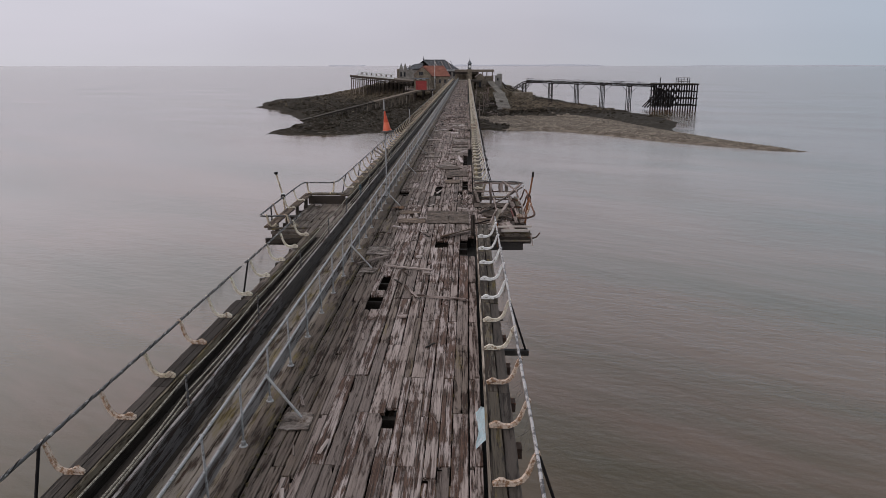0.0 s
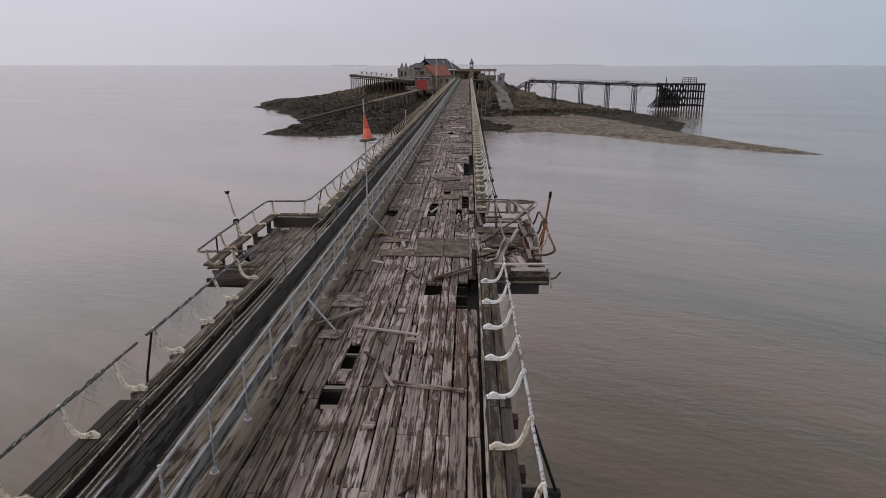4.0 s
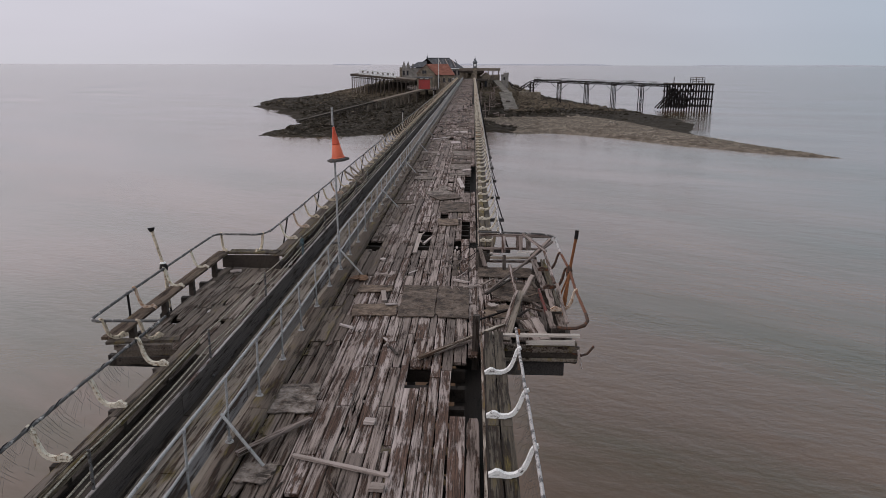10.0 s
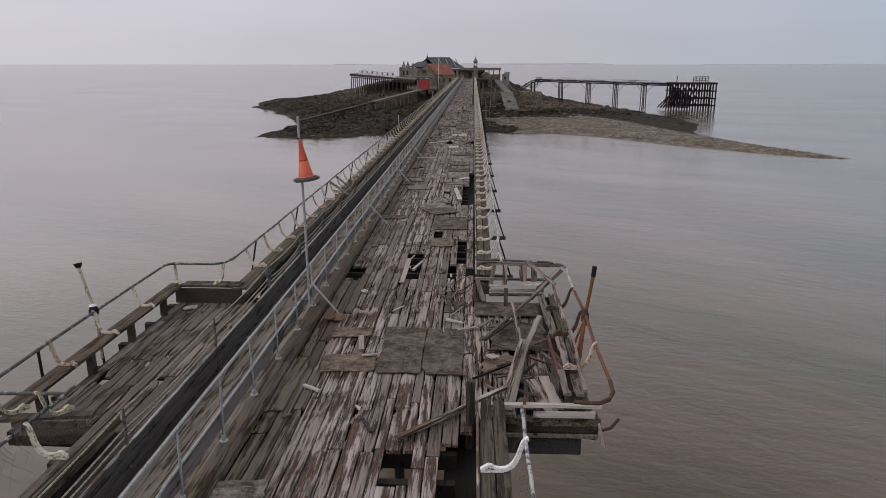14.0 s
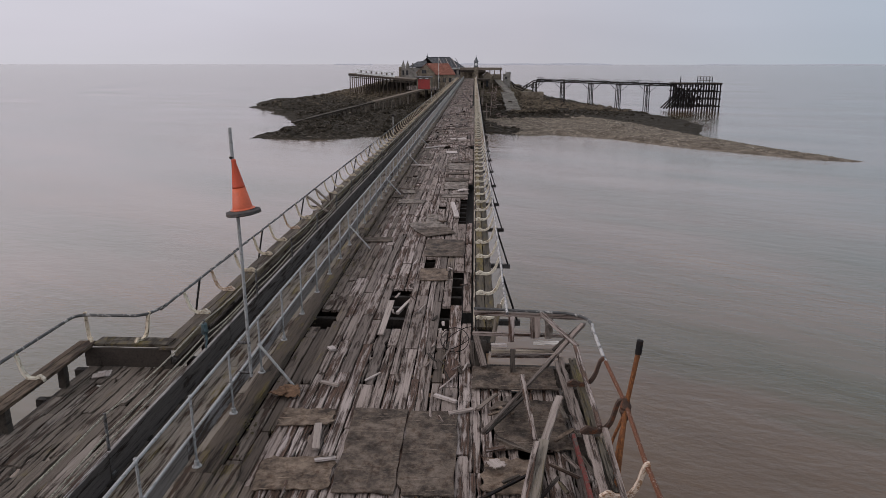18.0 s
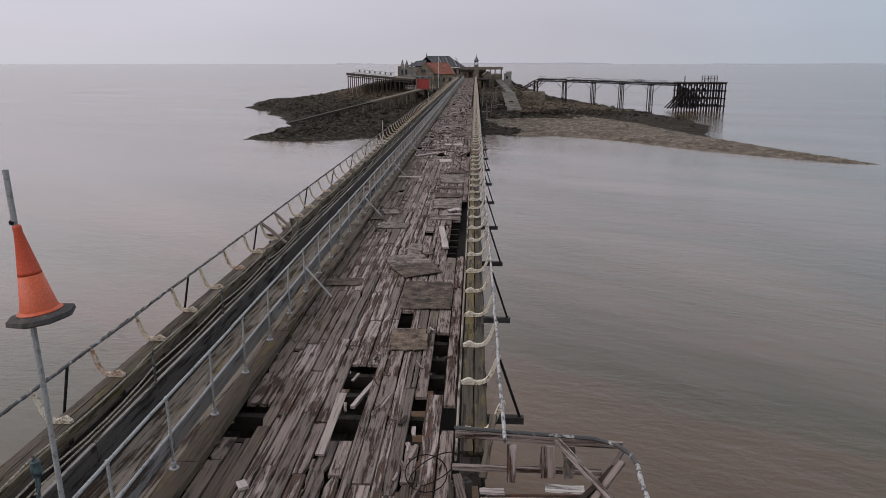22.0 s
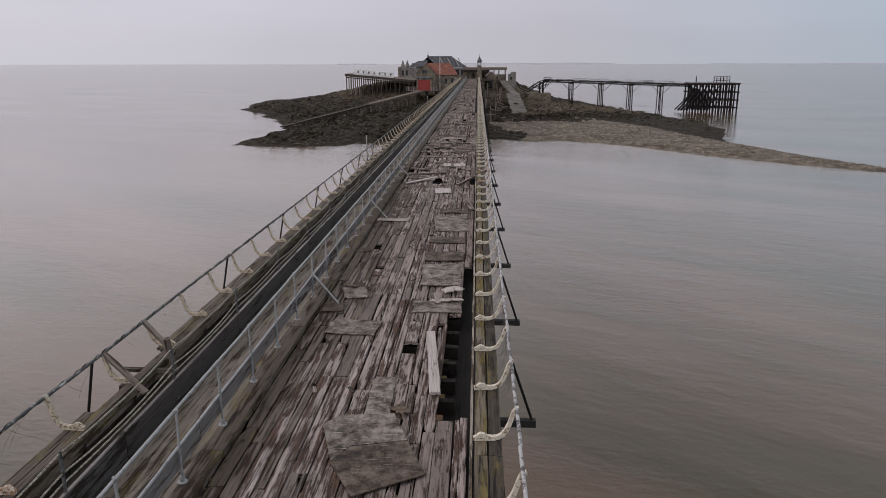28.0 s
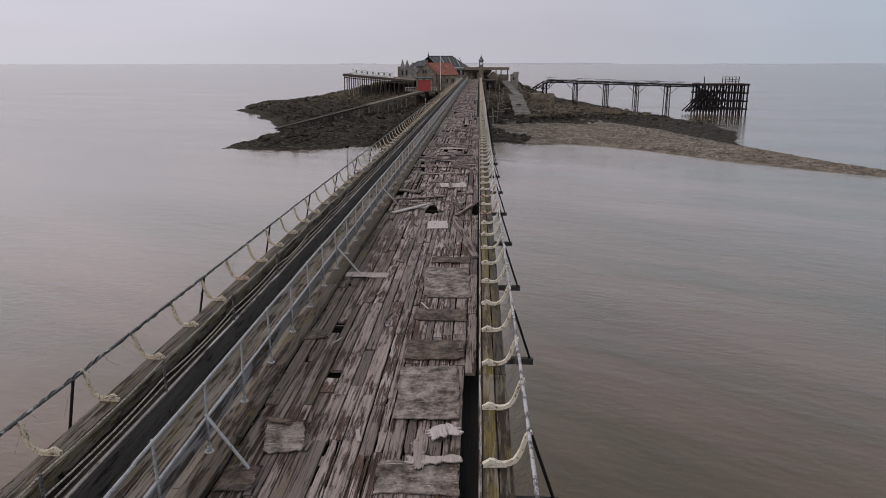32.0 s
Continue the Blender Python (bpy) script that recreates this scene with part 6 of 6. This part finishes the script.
def pavilion():
    p = thing("pavilion", "ruined grey pavilion with a broken slate roof and open rafters", "pavilion", "")
    part("wall", Build().box(-25.5, -3.4, 303, 303.5, -2, 3.9).box(-25.5, -25, 303.5, 318, -2, 3.9).box(-3.9, -3.4, 303.5, 318, -2, 3.9), M_GREYSTONE, p)
    r = Build()
    slope(r, (-18.5, 309, 7.8), (-9.2, 309, 7.8), (-3.2, 302.6, 3.9), (-14.0, 302.6, 3.9))
    slope(r, (-9.2, 309, 7.8), (-9.2, 309.1, 7.8), (-3.2, 318, 3.9), (-3.2, 302.6, 3.9))
    slope(r, (-9.2, 309, 7.8), (-18.5, 309, 7.8), (-24, 318, 3.9), (-3.2, 318, 3.9))
    part("roof", r, M_SLATE, p, "dark broken slate roof")
    part("lower_roof", slope(Build(), (-22.2, 307, 6.2), (-18.4, 307, 6.6), (-18.4, 302.6, 4.4), (-25.5, 302.6, 4.2)), M_SLATE, p)
    part("ridge", Build().box(-18.7, -9.0, 308.8, 309.2, 7.8, 8.05), M_LEAD, p)
    for k in range(7):
        x = -13 + 1.35 * k
        part("rafter", Build().bar((x - 2, 308, 7.45), (x, 302.4, 4.25), 0.16, 0.16), M_PALE if k % 2 else M_LEAD, p)
    part("eave", Build().box(-14, -3.2, 302.4, 302.6, 3.55, 3.85), M_PAINTWHITE, p)
    part("finial", Build().tube([(-18.4, 308.9, 7.9), (-18.4, 308.9, 8.6)], 0.35, 8, 0.2).tube([(-18.4, 308.9, 8.6), (-18.4, 308.9, 9.6)], 0.12, 8, 0.02), M_LEAD, p)
    for k in range(5):
        x = -13.5 + 2.0 * k
        w = part("window", Build().box(x, x + 1.1, 302.9, 303.1, 1.2, 3.0), M_DARKGLASS, p)
        part("sill", Build().box(x - 0.1, x + 1.2, 302.8, 303.0, 1.05, 1.2), M_GREYSTONE, w)
    ruin = thing("ruined_gables", "pair of ruined stone gables with pointed tops", "ruin", "")
    part("wall", Build().box(-29.3, -22.5, 303.6, 304.2, -1.5, 3.6), M_GREYSTONE, ruin)
    for x in (-27.6, -25.9):
        part("gable", gable_wall(Build(), x - 0.75, x + 0.75, 303.55, 304.15, 3.6, 4.4, 6.7), M_GREYSTONE, ruin)
    part("block", Build().box(-29.4, -28.4, 303.4, 304.4, -1.5, 4.2), M_STONEWALL, ruin)
    part("stub", Build().box(-24.2, -23.6, 303.5, 304.2, 3.6, 5.6), M_GREYSTONE, ruin)
    for k in range(4):
        x = -28 + 1.5 * k
        part("opening", Build().box(x, x + 0.7, 303.5, 303.6, 1.0, 2.8), M_DARKGLASS, ruin)


def clock_tower():
    t = thing("clock_tower", "slim dark clock tower with a pointed roof", "clock tower", "")
    x, y = 1.35, 288
    part("shaft", Build().box(x - 0.85, x + 0.85, y - 0.85, y + 0.85, -1.0, 3.9).box(x - 1.0, x + 1.0, y - 1.0, y + 1.0, 3.9, 4.15), M_STONEWALL, t)
    part("belfry", Build().box(x - 0.7, x + 0.7, y - 0.7, y + 0.7, 4.15, 6.0), M_LEAD, t)
    part("cornice", Build().box(x - 0.9, x + 0.9, y - 0.9, y + 0.9, 6.0, 6.2), M_LEAD, t)
    part("spire", Build().tube([(x, y, 6.2), (x, y, 6.9), (x, y, 8.0)], 0.95, 4, 0.05).tube([(x, y, 7.8), (x, y, 8.5)], 0.05, 6), M_LEAD, t)
    part("clock_face", Build().tube([(x, y - 0.70, 5.2), (x, y - 0.76, 5.2)], 0.5, 20), M_PAINTWHITE, t, "pale round clock face")


def east_hall():
    h = thing("flat_roofed_hall", "long ruined hall with a flat dark roof and open front", "hall", "")
    part("roof", Build().box(-4.8, 11.4, 294.5, 305, 3.0, 3.95), M_TERRACE, h)
    part("back_wall", Build().box(-4.8, 4.9, 300, 300.4, -2, 3.0), M_STONEWALL, h)
    for x in (-4.4, -2.0, 0.2, 4.9, 6.7, 8.5, 10.8):
        part("pillar", Build().box(x - 0.2, x + 0.2, 295, 295.4, -2, 3.0), M_TERRACE if x > 4 else M_STONEWALL, h)
    part("low_wall", Build().box(4.9, 11.2, 295.05, 295.35, -2, 1.5), M_STONEWALL, h)
    part("lintel", Build().box(-4.8, 4.9, 294.8, 295.2, 2.2, 3.0), M_JOIST, h)
    s = thing("broken_shed", "small broken timber shed with a pitched roof", "shed", "")
    part("wall", gable_wall(Build(), 3.9, 7.4, 290, 290.2, -3.0, 1.2, 2.5), M_STONEWALL, s)
    part("roof", slope(slope(Build(), (5.65, 289.7, 2.65), (5.65, 294, 2.65), (7.7, 294, 1.1), (7.7, 289.7, 1.1)), (5.65, 294, 2.65), (5.65, 289.7, 2.65), (3.6, 289.7, 1.1), (3.6, 294, 1.1)), M_PALE, s)
    part("door", Build().box(5.2, 6.1, 289.9, 290.0, -3, -0.6), M_DARKGLASS, s)
    t = thing("stone_blockhouse", "square grey stone blockhouse on the rock edge", "blockhouse", "")
    part("wall", Build().box(11.9, 14.6, 293, 297, -4.5, 1.6), M_GREYSTONE, t)
    part("cap", Build().box(12.8, 14.7, 292.9, 297.1, 1.6, 2.3), M_GREYSTONE, t)
    part("window", Build().box(12.6, 13.2, 292.9, 293.02, -0.4, 0.6), M_DARKGLASS, t)
    r = thing("concrete_ramp", "grey concrete ramp running down the rocks to the shingle", "ramp", "")
    rr = random.Random(14)
    part("slab", Build().bar((9.6, 294, -0.7), (13.0, 262, -4.4), 2.4, 0.5, rr, 12, 0.06), M_CONCRETE, r)
    part("slab", Build().bar((12.2, 264, -4.3), (12.6, 229, -8.2), 4.4, 0.6, rr, 14, 0.08), M_CONCRETE, r)
    part("hatch", Build().box(11.6, 12.8, 243, 245.5, -6.9, -6.0), M_JOIST, r)
    pole = thing("flagpole", "thin pale flagpole beside the stone house", "flagpole", "")
    part("pole", Build().tube([(-12, 274, -3.3), (-12, 274, 7.6)], 0.12, 8, 0.07), M_PAINTWHITE, pole)
    plat = thing("pier_head_platform", "dark timber platform where the pier meets the island", "platform", kind="structure")
    part("floor", Build().box(-9, 6.5, 283.5, 303, -0.6, -0.08), M_JOIST, plat)
    part("rock_wall", Build().box(-8.5, 3.2, 284, 300, -6, -0.6), M_STONEWALL, plat)
    part("side_wall", Build().box(-7.0, -6.2, 268, 284, -6, 0.4), M_GREYSTONE, plat)
    # broken landing timbers beside the pier
    rng = random.Random(88)
    stg = thing("broken_landing", "broken pale landing timbers and posts beside the pier", "landing stage", "")
    for k in range(26):
        x, y = rng.uniform(2.2, 7.5), rng.uniform(196, 262)
        z = -8.5 + 7.0 * (y - 190) / 80
        if k % 2:
            part("post", Build().bar((x, y, z - 1.5), (x + rng.uniform(-0.4, 0.4), y, z + rng.uniform(1.5, 3.5)), 0.22, 0.22), M_DECK, stg)
        else:
            part("beam", Build().bar((x, y, z + rng.uniform(0.2, 1.2)), (x + rng.uniform(1.0, 3.5), y + rng.uniform(-1.5, 1.5), z + rng.uniform(0.2, 1.2)), 0.25, 0.22), M_DECK, stg)


def jetty():
    """The northern jetty: a long iron girder on trestles with a heavy timber head."""
    j = thing("iron_jetty", "long derelict dark iron jetty on lattice trestles", "jetty", "")
    y, rng = 283.0, random.Random(61)
    zt = lambda x: -0.15 - 0.031 * (x - 24)
    x0, x1 = 23.8, 75.0
    for yy in (y, y + 3.2):
        part("girder", Build().bar((x0, yy, zt(x0) - 0.75), (x1, yy, zt(x1) - 0.75), 0.18, 0.28), M_IRON, j)
        n = 54
        top = []
        for k in range(n + 1):
            x = x0 + (x1 - x0) * k / n
            top.append((x, yy, zt(x) - 0.10 + 0.42 * noise.noise((x * 0.35, yy, 0)) + 0.30 * noise.noise((x * 1.4, yy, 5))))
        part("broken_edge", Build().tube(top, 0.14, 5), M_IRON, j)
        b = Build()
        for k in range(n):
            p, q = top[k], top[k + 1]
            b.tube([p, ((p[0] + q[0]) / 2, yy, zt(p[0]) - 0.65), q], 0.05, 4)
        part("lattice", b, M_IRON, j)
    fl = Build()
    for k in range(200):
        x = x0 + (x1 - x0) * rng.random()
        fl.bar((x, y - 0.2, zt(x) - 0.25 + rng.uniform(-0.3, 0.55)), (x + rng.uniform(-1.2, 1.2), y + 3.4, zt(x) - 0.25 + rng.uniform(-0.2, 0.2)), 0.35, 0.1)
    tagged(part("deck_remains", fl, M_IRON, j), kind="stuff")
    # thin rails above
    for k in range(40):
        x = x0 + (x1 - x0) * k / 40
        part("stanchion", Build().tube([(x, y, zt(x)), (x + rng.uniform(-0.15, 0.15), y, zt(x) + rng.uniform(0.6, 1.0))], 0.035, 5), M_IRON, j)
    for k in range(20):
        x = x0 + (x1 - x0) * k / 20
        if rng.random() < 0.8:
            part("hand_rail", Build().tube([(x, y, zt(x) + 0.8 + rng.uniform(-0.25, 0.1)), (x + 2.6, y, zt(x) + 0.8 + rng.uniform(-0.25, 0.1))], 0.03, 5), M_IRON, j)
    for k in range(70):
        x = x0 + (x1 - x0) * rng.random()
        dx, z = rng.uniform(0.6, 2.6), zt(x) + rng.uniform(-0.1, 0.9)
        part("tangled_rod", Build().tube([(x, y + rng.uniform(0, 3), z), (x + dx * 0.5, y + rng.uniform(0, 3), z + rng.uniform(-0.25, 0.3)), (x + dx, y + rng.uniform(0, 3), z + rng.uniform(-0.5, 0.3))], 0.045, 4), M_IRON, j)
    for x, foot in ((23.2, -4.9), (33.6, -9.0), (44.0, -10.2), (54.2, -11.5), (64.7, -12)):
        tr = part("trestle", Build().box(x - 0.75, x + 0.75, y - 0.2, y + 3.4, zt(x) - 1.2, zt(x) - 0.9), M_IRON, j)
        for dx in (-0.55, 0.55):
            for yy in (y, y + 3.2):
                part("leg", Build().tube([(x + dx, yy, zt(x) - 0.9), (x + dx * 1.15, yy, foot)], 0.15, 8), M_IRON, tr)
        k, z = 0, zt(x) - 1.4
        while z - 1.6 > foot:
            part("brace", Build().tube([(x - 0.55, y, z), (x + 0.55, y, z - 1.6)], 0.05, 5).tube([(x + 0.55, y, z), (x - 0.55, y, z - 1.6)], 0.05, 5).tube([(x - 0.55, y, z - 1.6), (x + 0.55, y, z - 1.6)], 0.06, 5), M_IRON, tr)
            z -= 1.6
        for s in (-1, 1):
            part("knee", Build().tube([(x + s * 0.5, y, zt(x) - 3.4), (x + s * 3.2, y, zt(x) - 0.95)], 0.09, 6), M_IRON, tr)
    # the collapsed landward span
    c = thing("collapsed_span", "collapsed rusty iron span leaning on the rocks", "girder", "")
    for yy in (282.6, 284.8):
        for dz in (0, 0.9):
            part("chord", Build().tube([(25.5, yy, -0.6 + dz * 0.6), (22.5, yy, -1.6 + dz), (18.5, yy, -4.3 + dz), (15.8, yy, -3.2 + dz), (14.6, yy, -1.4 + dz * 0.5)], 0.13, 6), M_IRON, c)
        for k in range(9):
            a = 15.2 + k * 1.15
            part("web", Build().tube([(a, yy, -3.6 + 0.28 * abs(k - 3)), (a + 0.7, yy, -2.6 + 0.3 * abs(k - 3))], 0.08, 5), M_IRON, c)
    for k in range(34):
        x = 14.8 + 11.0 * rng.random()
        z = -1.2 - 2.6 * math.sin(math.pi * (x - 14.2) / 12.5) + rng.uniform(-0.3, 1.0)
        part("strut", Build().tube([(x, 282.4 + 2.6 * rng.random(), z), (x + rng.uniform(-1.6, 1.6), 282.4 + 2.6 * rng.random(), z + rng.uniform(-0.9, 1.3))], rng.uniform(0.04, 0.09), 5), M_IRON, c)
    part("plate", Build().bar((24.5, 283.6, -0.5), (26.5, 283.6, -0.2), 2.5, 0.15), M_IRON, c)
    abut = thing("rock_abutment", "dark stone abutment under the jetty's shore end", "abutment", "")
    part("wall", Build().box(18.5, 26.3, 281, 288, -9, -4.7), M_STONEWALL, abut)
    # the head
    h = thing("timber_landing_stage", "heavy dark timber landing stage with crossed bracing in the sea", "landing stage", "")
    for k in range(9):
        x = 74.6 + 2.0 * k
        for yy in (282.0, 285.5, 289.0):
            part("leg", Build().box(x - 0.2, x + 0.2, yy - 0.2, yy + 0.2, SEA - 1.5, -1.7), M_IRON, h)
    for z in (-1.7, -4.3, -7.0, -9.6):
        for yy in (281.8, 289.2):
            part("waling", Build().box(74.0, 91.0, yy - 0.15, yy + 0.15, z - 0.22, z + 0.22), M_IRON, h)
        for k in range(0, 9, 2):
            part("tie", Build().box(74.4 + 2.0 * k, 74.8 + 2.0 * k, 282, 289, z - 0.15, z + 0.15), M_IRON, h)
    for k in range(5):
        for z in (-4.3, -7.0, -9.6):
            x = 74.6 + 2.0 * k
            part("brace", Build().tube([(x, 282.2, z), (x + 2.0, 282.2, z + 2.6)], 0.14, 5), M_IRON, h)
            part("brace", Build().tube([(x + 2, 285.5, z), (x, 285.5, z + 2.6)], 0.14, 5), M_IRON, h)
    for k in range(3):
        part("raker", Build().bar((75.5 + 0.8 * k, 281.5, -3.0 - 1.2 * k), (70.5 + 1.0 * k, 281.5, -10.6), 0.4, 0.4), M_IRON, h)
        part("raker", Build().bar((78, 287, -3.0 - 1.2 * k), (70.8 + 1.0 * k, 287, -10.6), 0.35, 0.35), M_IRON, h)
    for k in range(16):
        x = 75.0 + 0.5 * k
        part("sheeting_plank", Build().box(x, x + 0.4, 286.6, 286.75, SEA + 0.4 + 1.2 * abs(noise.noise((k * 0.7, 0, 0))), -2.2 - 0.25 * k), M_IRON, h)
    part("floor", Build().box(74.0, 91.2, 281.6, 289.4, -1.5, -1.25), M_JOIST, h)
    part("mast", Build().tube([(76.3, 283, -1.5), (76.3, 283, 1.0)], 0.16, 6), M_IRON, h)
    cab = thing("jetty_cabin", "open iron frame of a shelter on the jetty head", "shelter", "")
    for x in (83.3, 85.5, 87.7):
        for yy in (283, 286):
            part("post", Build().box(x - 0.1, x + 0.1, yy - 0.1, yy + 0.1, -1.25, 0.9), M_IRON, cab)
    for z in (0.9, 0.1, -0.5):
        part("rail", Build().box(83.2, 87.8, 282.9, 283.05, z - 0.08, z + 0.08).box(83.2, 87.8, 285.95, 286.1, z - 0.06, z + 0.06), M_TERRACE, cab)


M_TERRACE = wood("dark_terrace_timber", (0.20, 0.172, 0.145), (0.11, 0.094, 0.078), (0.028, 0.024, 0.02), rot=0.55)
M_SLIP = wood("brown_slipway_timber", (0.19, 0.155, 0.125), (0.11, 0.088, 0.07), (0.04, 0.032, 0.026), rot=0.55)
for build in (red_house, boat_hut, slipway, terrace, pavilion, clock_tower, east_hall, jetty):
    build()


def boulders():
    """Loose boulders on the island's slopes."""
    rng = random.Random(99)
    pts = []
    while len(pts) < 7000:
        x, y = (rng.uniform(-85, 62), rng.uniform(166, 300)) if len(pts) < 4200 else (rng.uniform(12, 46), rng.uniform(222, 292))
        pts.append((x, y))
    a = np.array(pts)
    z, spit, d = island_height(a[:, 0], a[:, 1], np.zeros(len(a)))
    weedy, bare = Build(), Build()
    for (x, y), zz, s, dd in zip(pts, z, spit, d):
        b = bare if x > 12 and y > 220 + 0.9 * (x - 12) and rng.random() < 0.8 or (x < 0 and y > 270 and rng.random() < 0.4) else weedy
        if dd < 3.5 or s > 0.6 or (x > 26 and y < 250 and rng.random() < 0.85):
            continue
        r = rng.uniform(0.18, 0.5) * (2.0 if rng.random() < 0.12 else 1)
        v = []
        for sx, sy, sz in ((1, 0, 0), (0, 1, 0), (-1, 0, 0), (0, -1, 0), (0, 0, 0.75), (0.7, 0.7, 0.35), (-0.7, 0.7, 0.35), (-0.7, -0.7, 0.35), (0.7, -0.7, 0.35)):
            k = r * rng.uniform(0.7, 1.3)
            v.append((x + sx * k, y + sy * k, zz + 0.35 + sz * k * 1.2))
        b.add(v, [(0, 5, 4), (5, 1, 4), (1, 6, 4), (6, 2, 4), (2, 7, 4), (7, 3, 4), (3, 8, 4), (8, 0, 4), (0, 1, 5), (1, 2, 6), (2, 3, 7), (3, 0, 8)])
    pebbles = Build()
    px = np.array([(rng.uniform(12, 70), rng.uniform(140, 222)) for _ in range(9000)])
    pz, ps, pd = island_height(px[:, 0], px[:, 1], np.zeros(len(px)))
    for (x, y), zz, sp, dd in zip(px, pz, ps, pd):
        if sp < 0.7 or dd < 0.6:
            continue
        r = rng.uniform(0.08, 0.20) * (1.6 if rng.random() < 0.1 else 1)
        v = [(x + r * rng.uniform(0.7, 1.3) * sx, y + r * rng.uniform(0.7, 1.3) * sy, zz + r * sz) for sx, sy, sz in ((1, 0, 0), (0, 1, 0), (-1, 0, 0), (0, -1, 0), (0, 0, 0.9))]
        pebbles.add(v, [(0, 1, 4), (1, 2, 4), (2, 3, 4), (3, 0, 4)])
    tagged(solid("shingle_stones", pebbles, M_PEBBLE, "grey-brown rounded stones on the shingle spit", "stones"), kind="stuff")
    tagged(solid("rubble", bare, M_RUBBLE, "brown stone rubble on the island's slopes", "rubble"), kind="stuff")
    tagged(solid("boulders", weedy, bpy.data.materials["dark_weed_covered_rock"], "dark weed-covered boulders strewn over the island shore", "boulders"), kind="stuff")


boulders()


def west_posts():
    p = thing("lamp_stump", "thin iron lamp stump with a dark cap behind the west seat", "lamp post")
    part("shaft", Build().tube([(-5.42, 68.2, -0.2), (-5.42, 68.2, 1.62)], 0.035, 10), M_RAILPALE, p)
    part("cap", Build().lathe([(0.05, 1.60), (0.12, 1.66), (0.13, 1.72), (0.06, 1.76)], 12, (-5.42, 68.2)), M_IRON, p)
    for y in (118.0, 168.0):
        copy_thing(p, Matrix.Translation((0, y - 68.2, 0)))
    for a, b, w, h in (((-5.30, 40.02, 0.92), (-4.66, 39.72, 0.47), 0.09, 0.06), ((-5.27, 38.55, 0.90), (-4.42, 38.15, 0.40), 0.09, 0.06), ((-5.24, 38.95, 0.43), (-4.38, 39.32, 0.26), 0.10, 0.07),
                       ((-4.53, 39.28, 0.88), (-4.42, 39.36, -0.15), 0.14, 0.11), ((-5.22, 39.25, 0.03), (-4.5, 39.2, 0.27), 0.12, 0.06)):
        timber("leaning_timber", a, b, w, h, M_SEATFLOOR, "dark broken timber leaning on the mossy edge bench", seed=9)

west_posts()
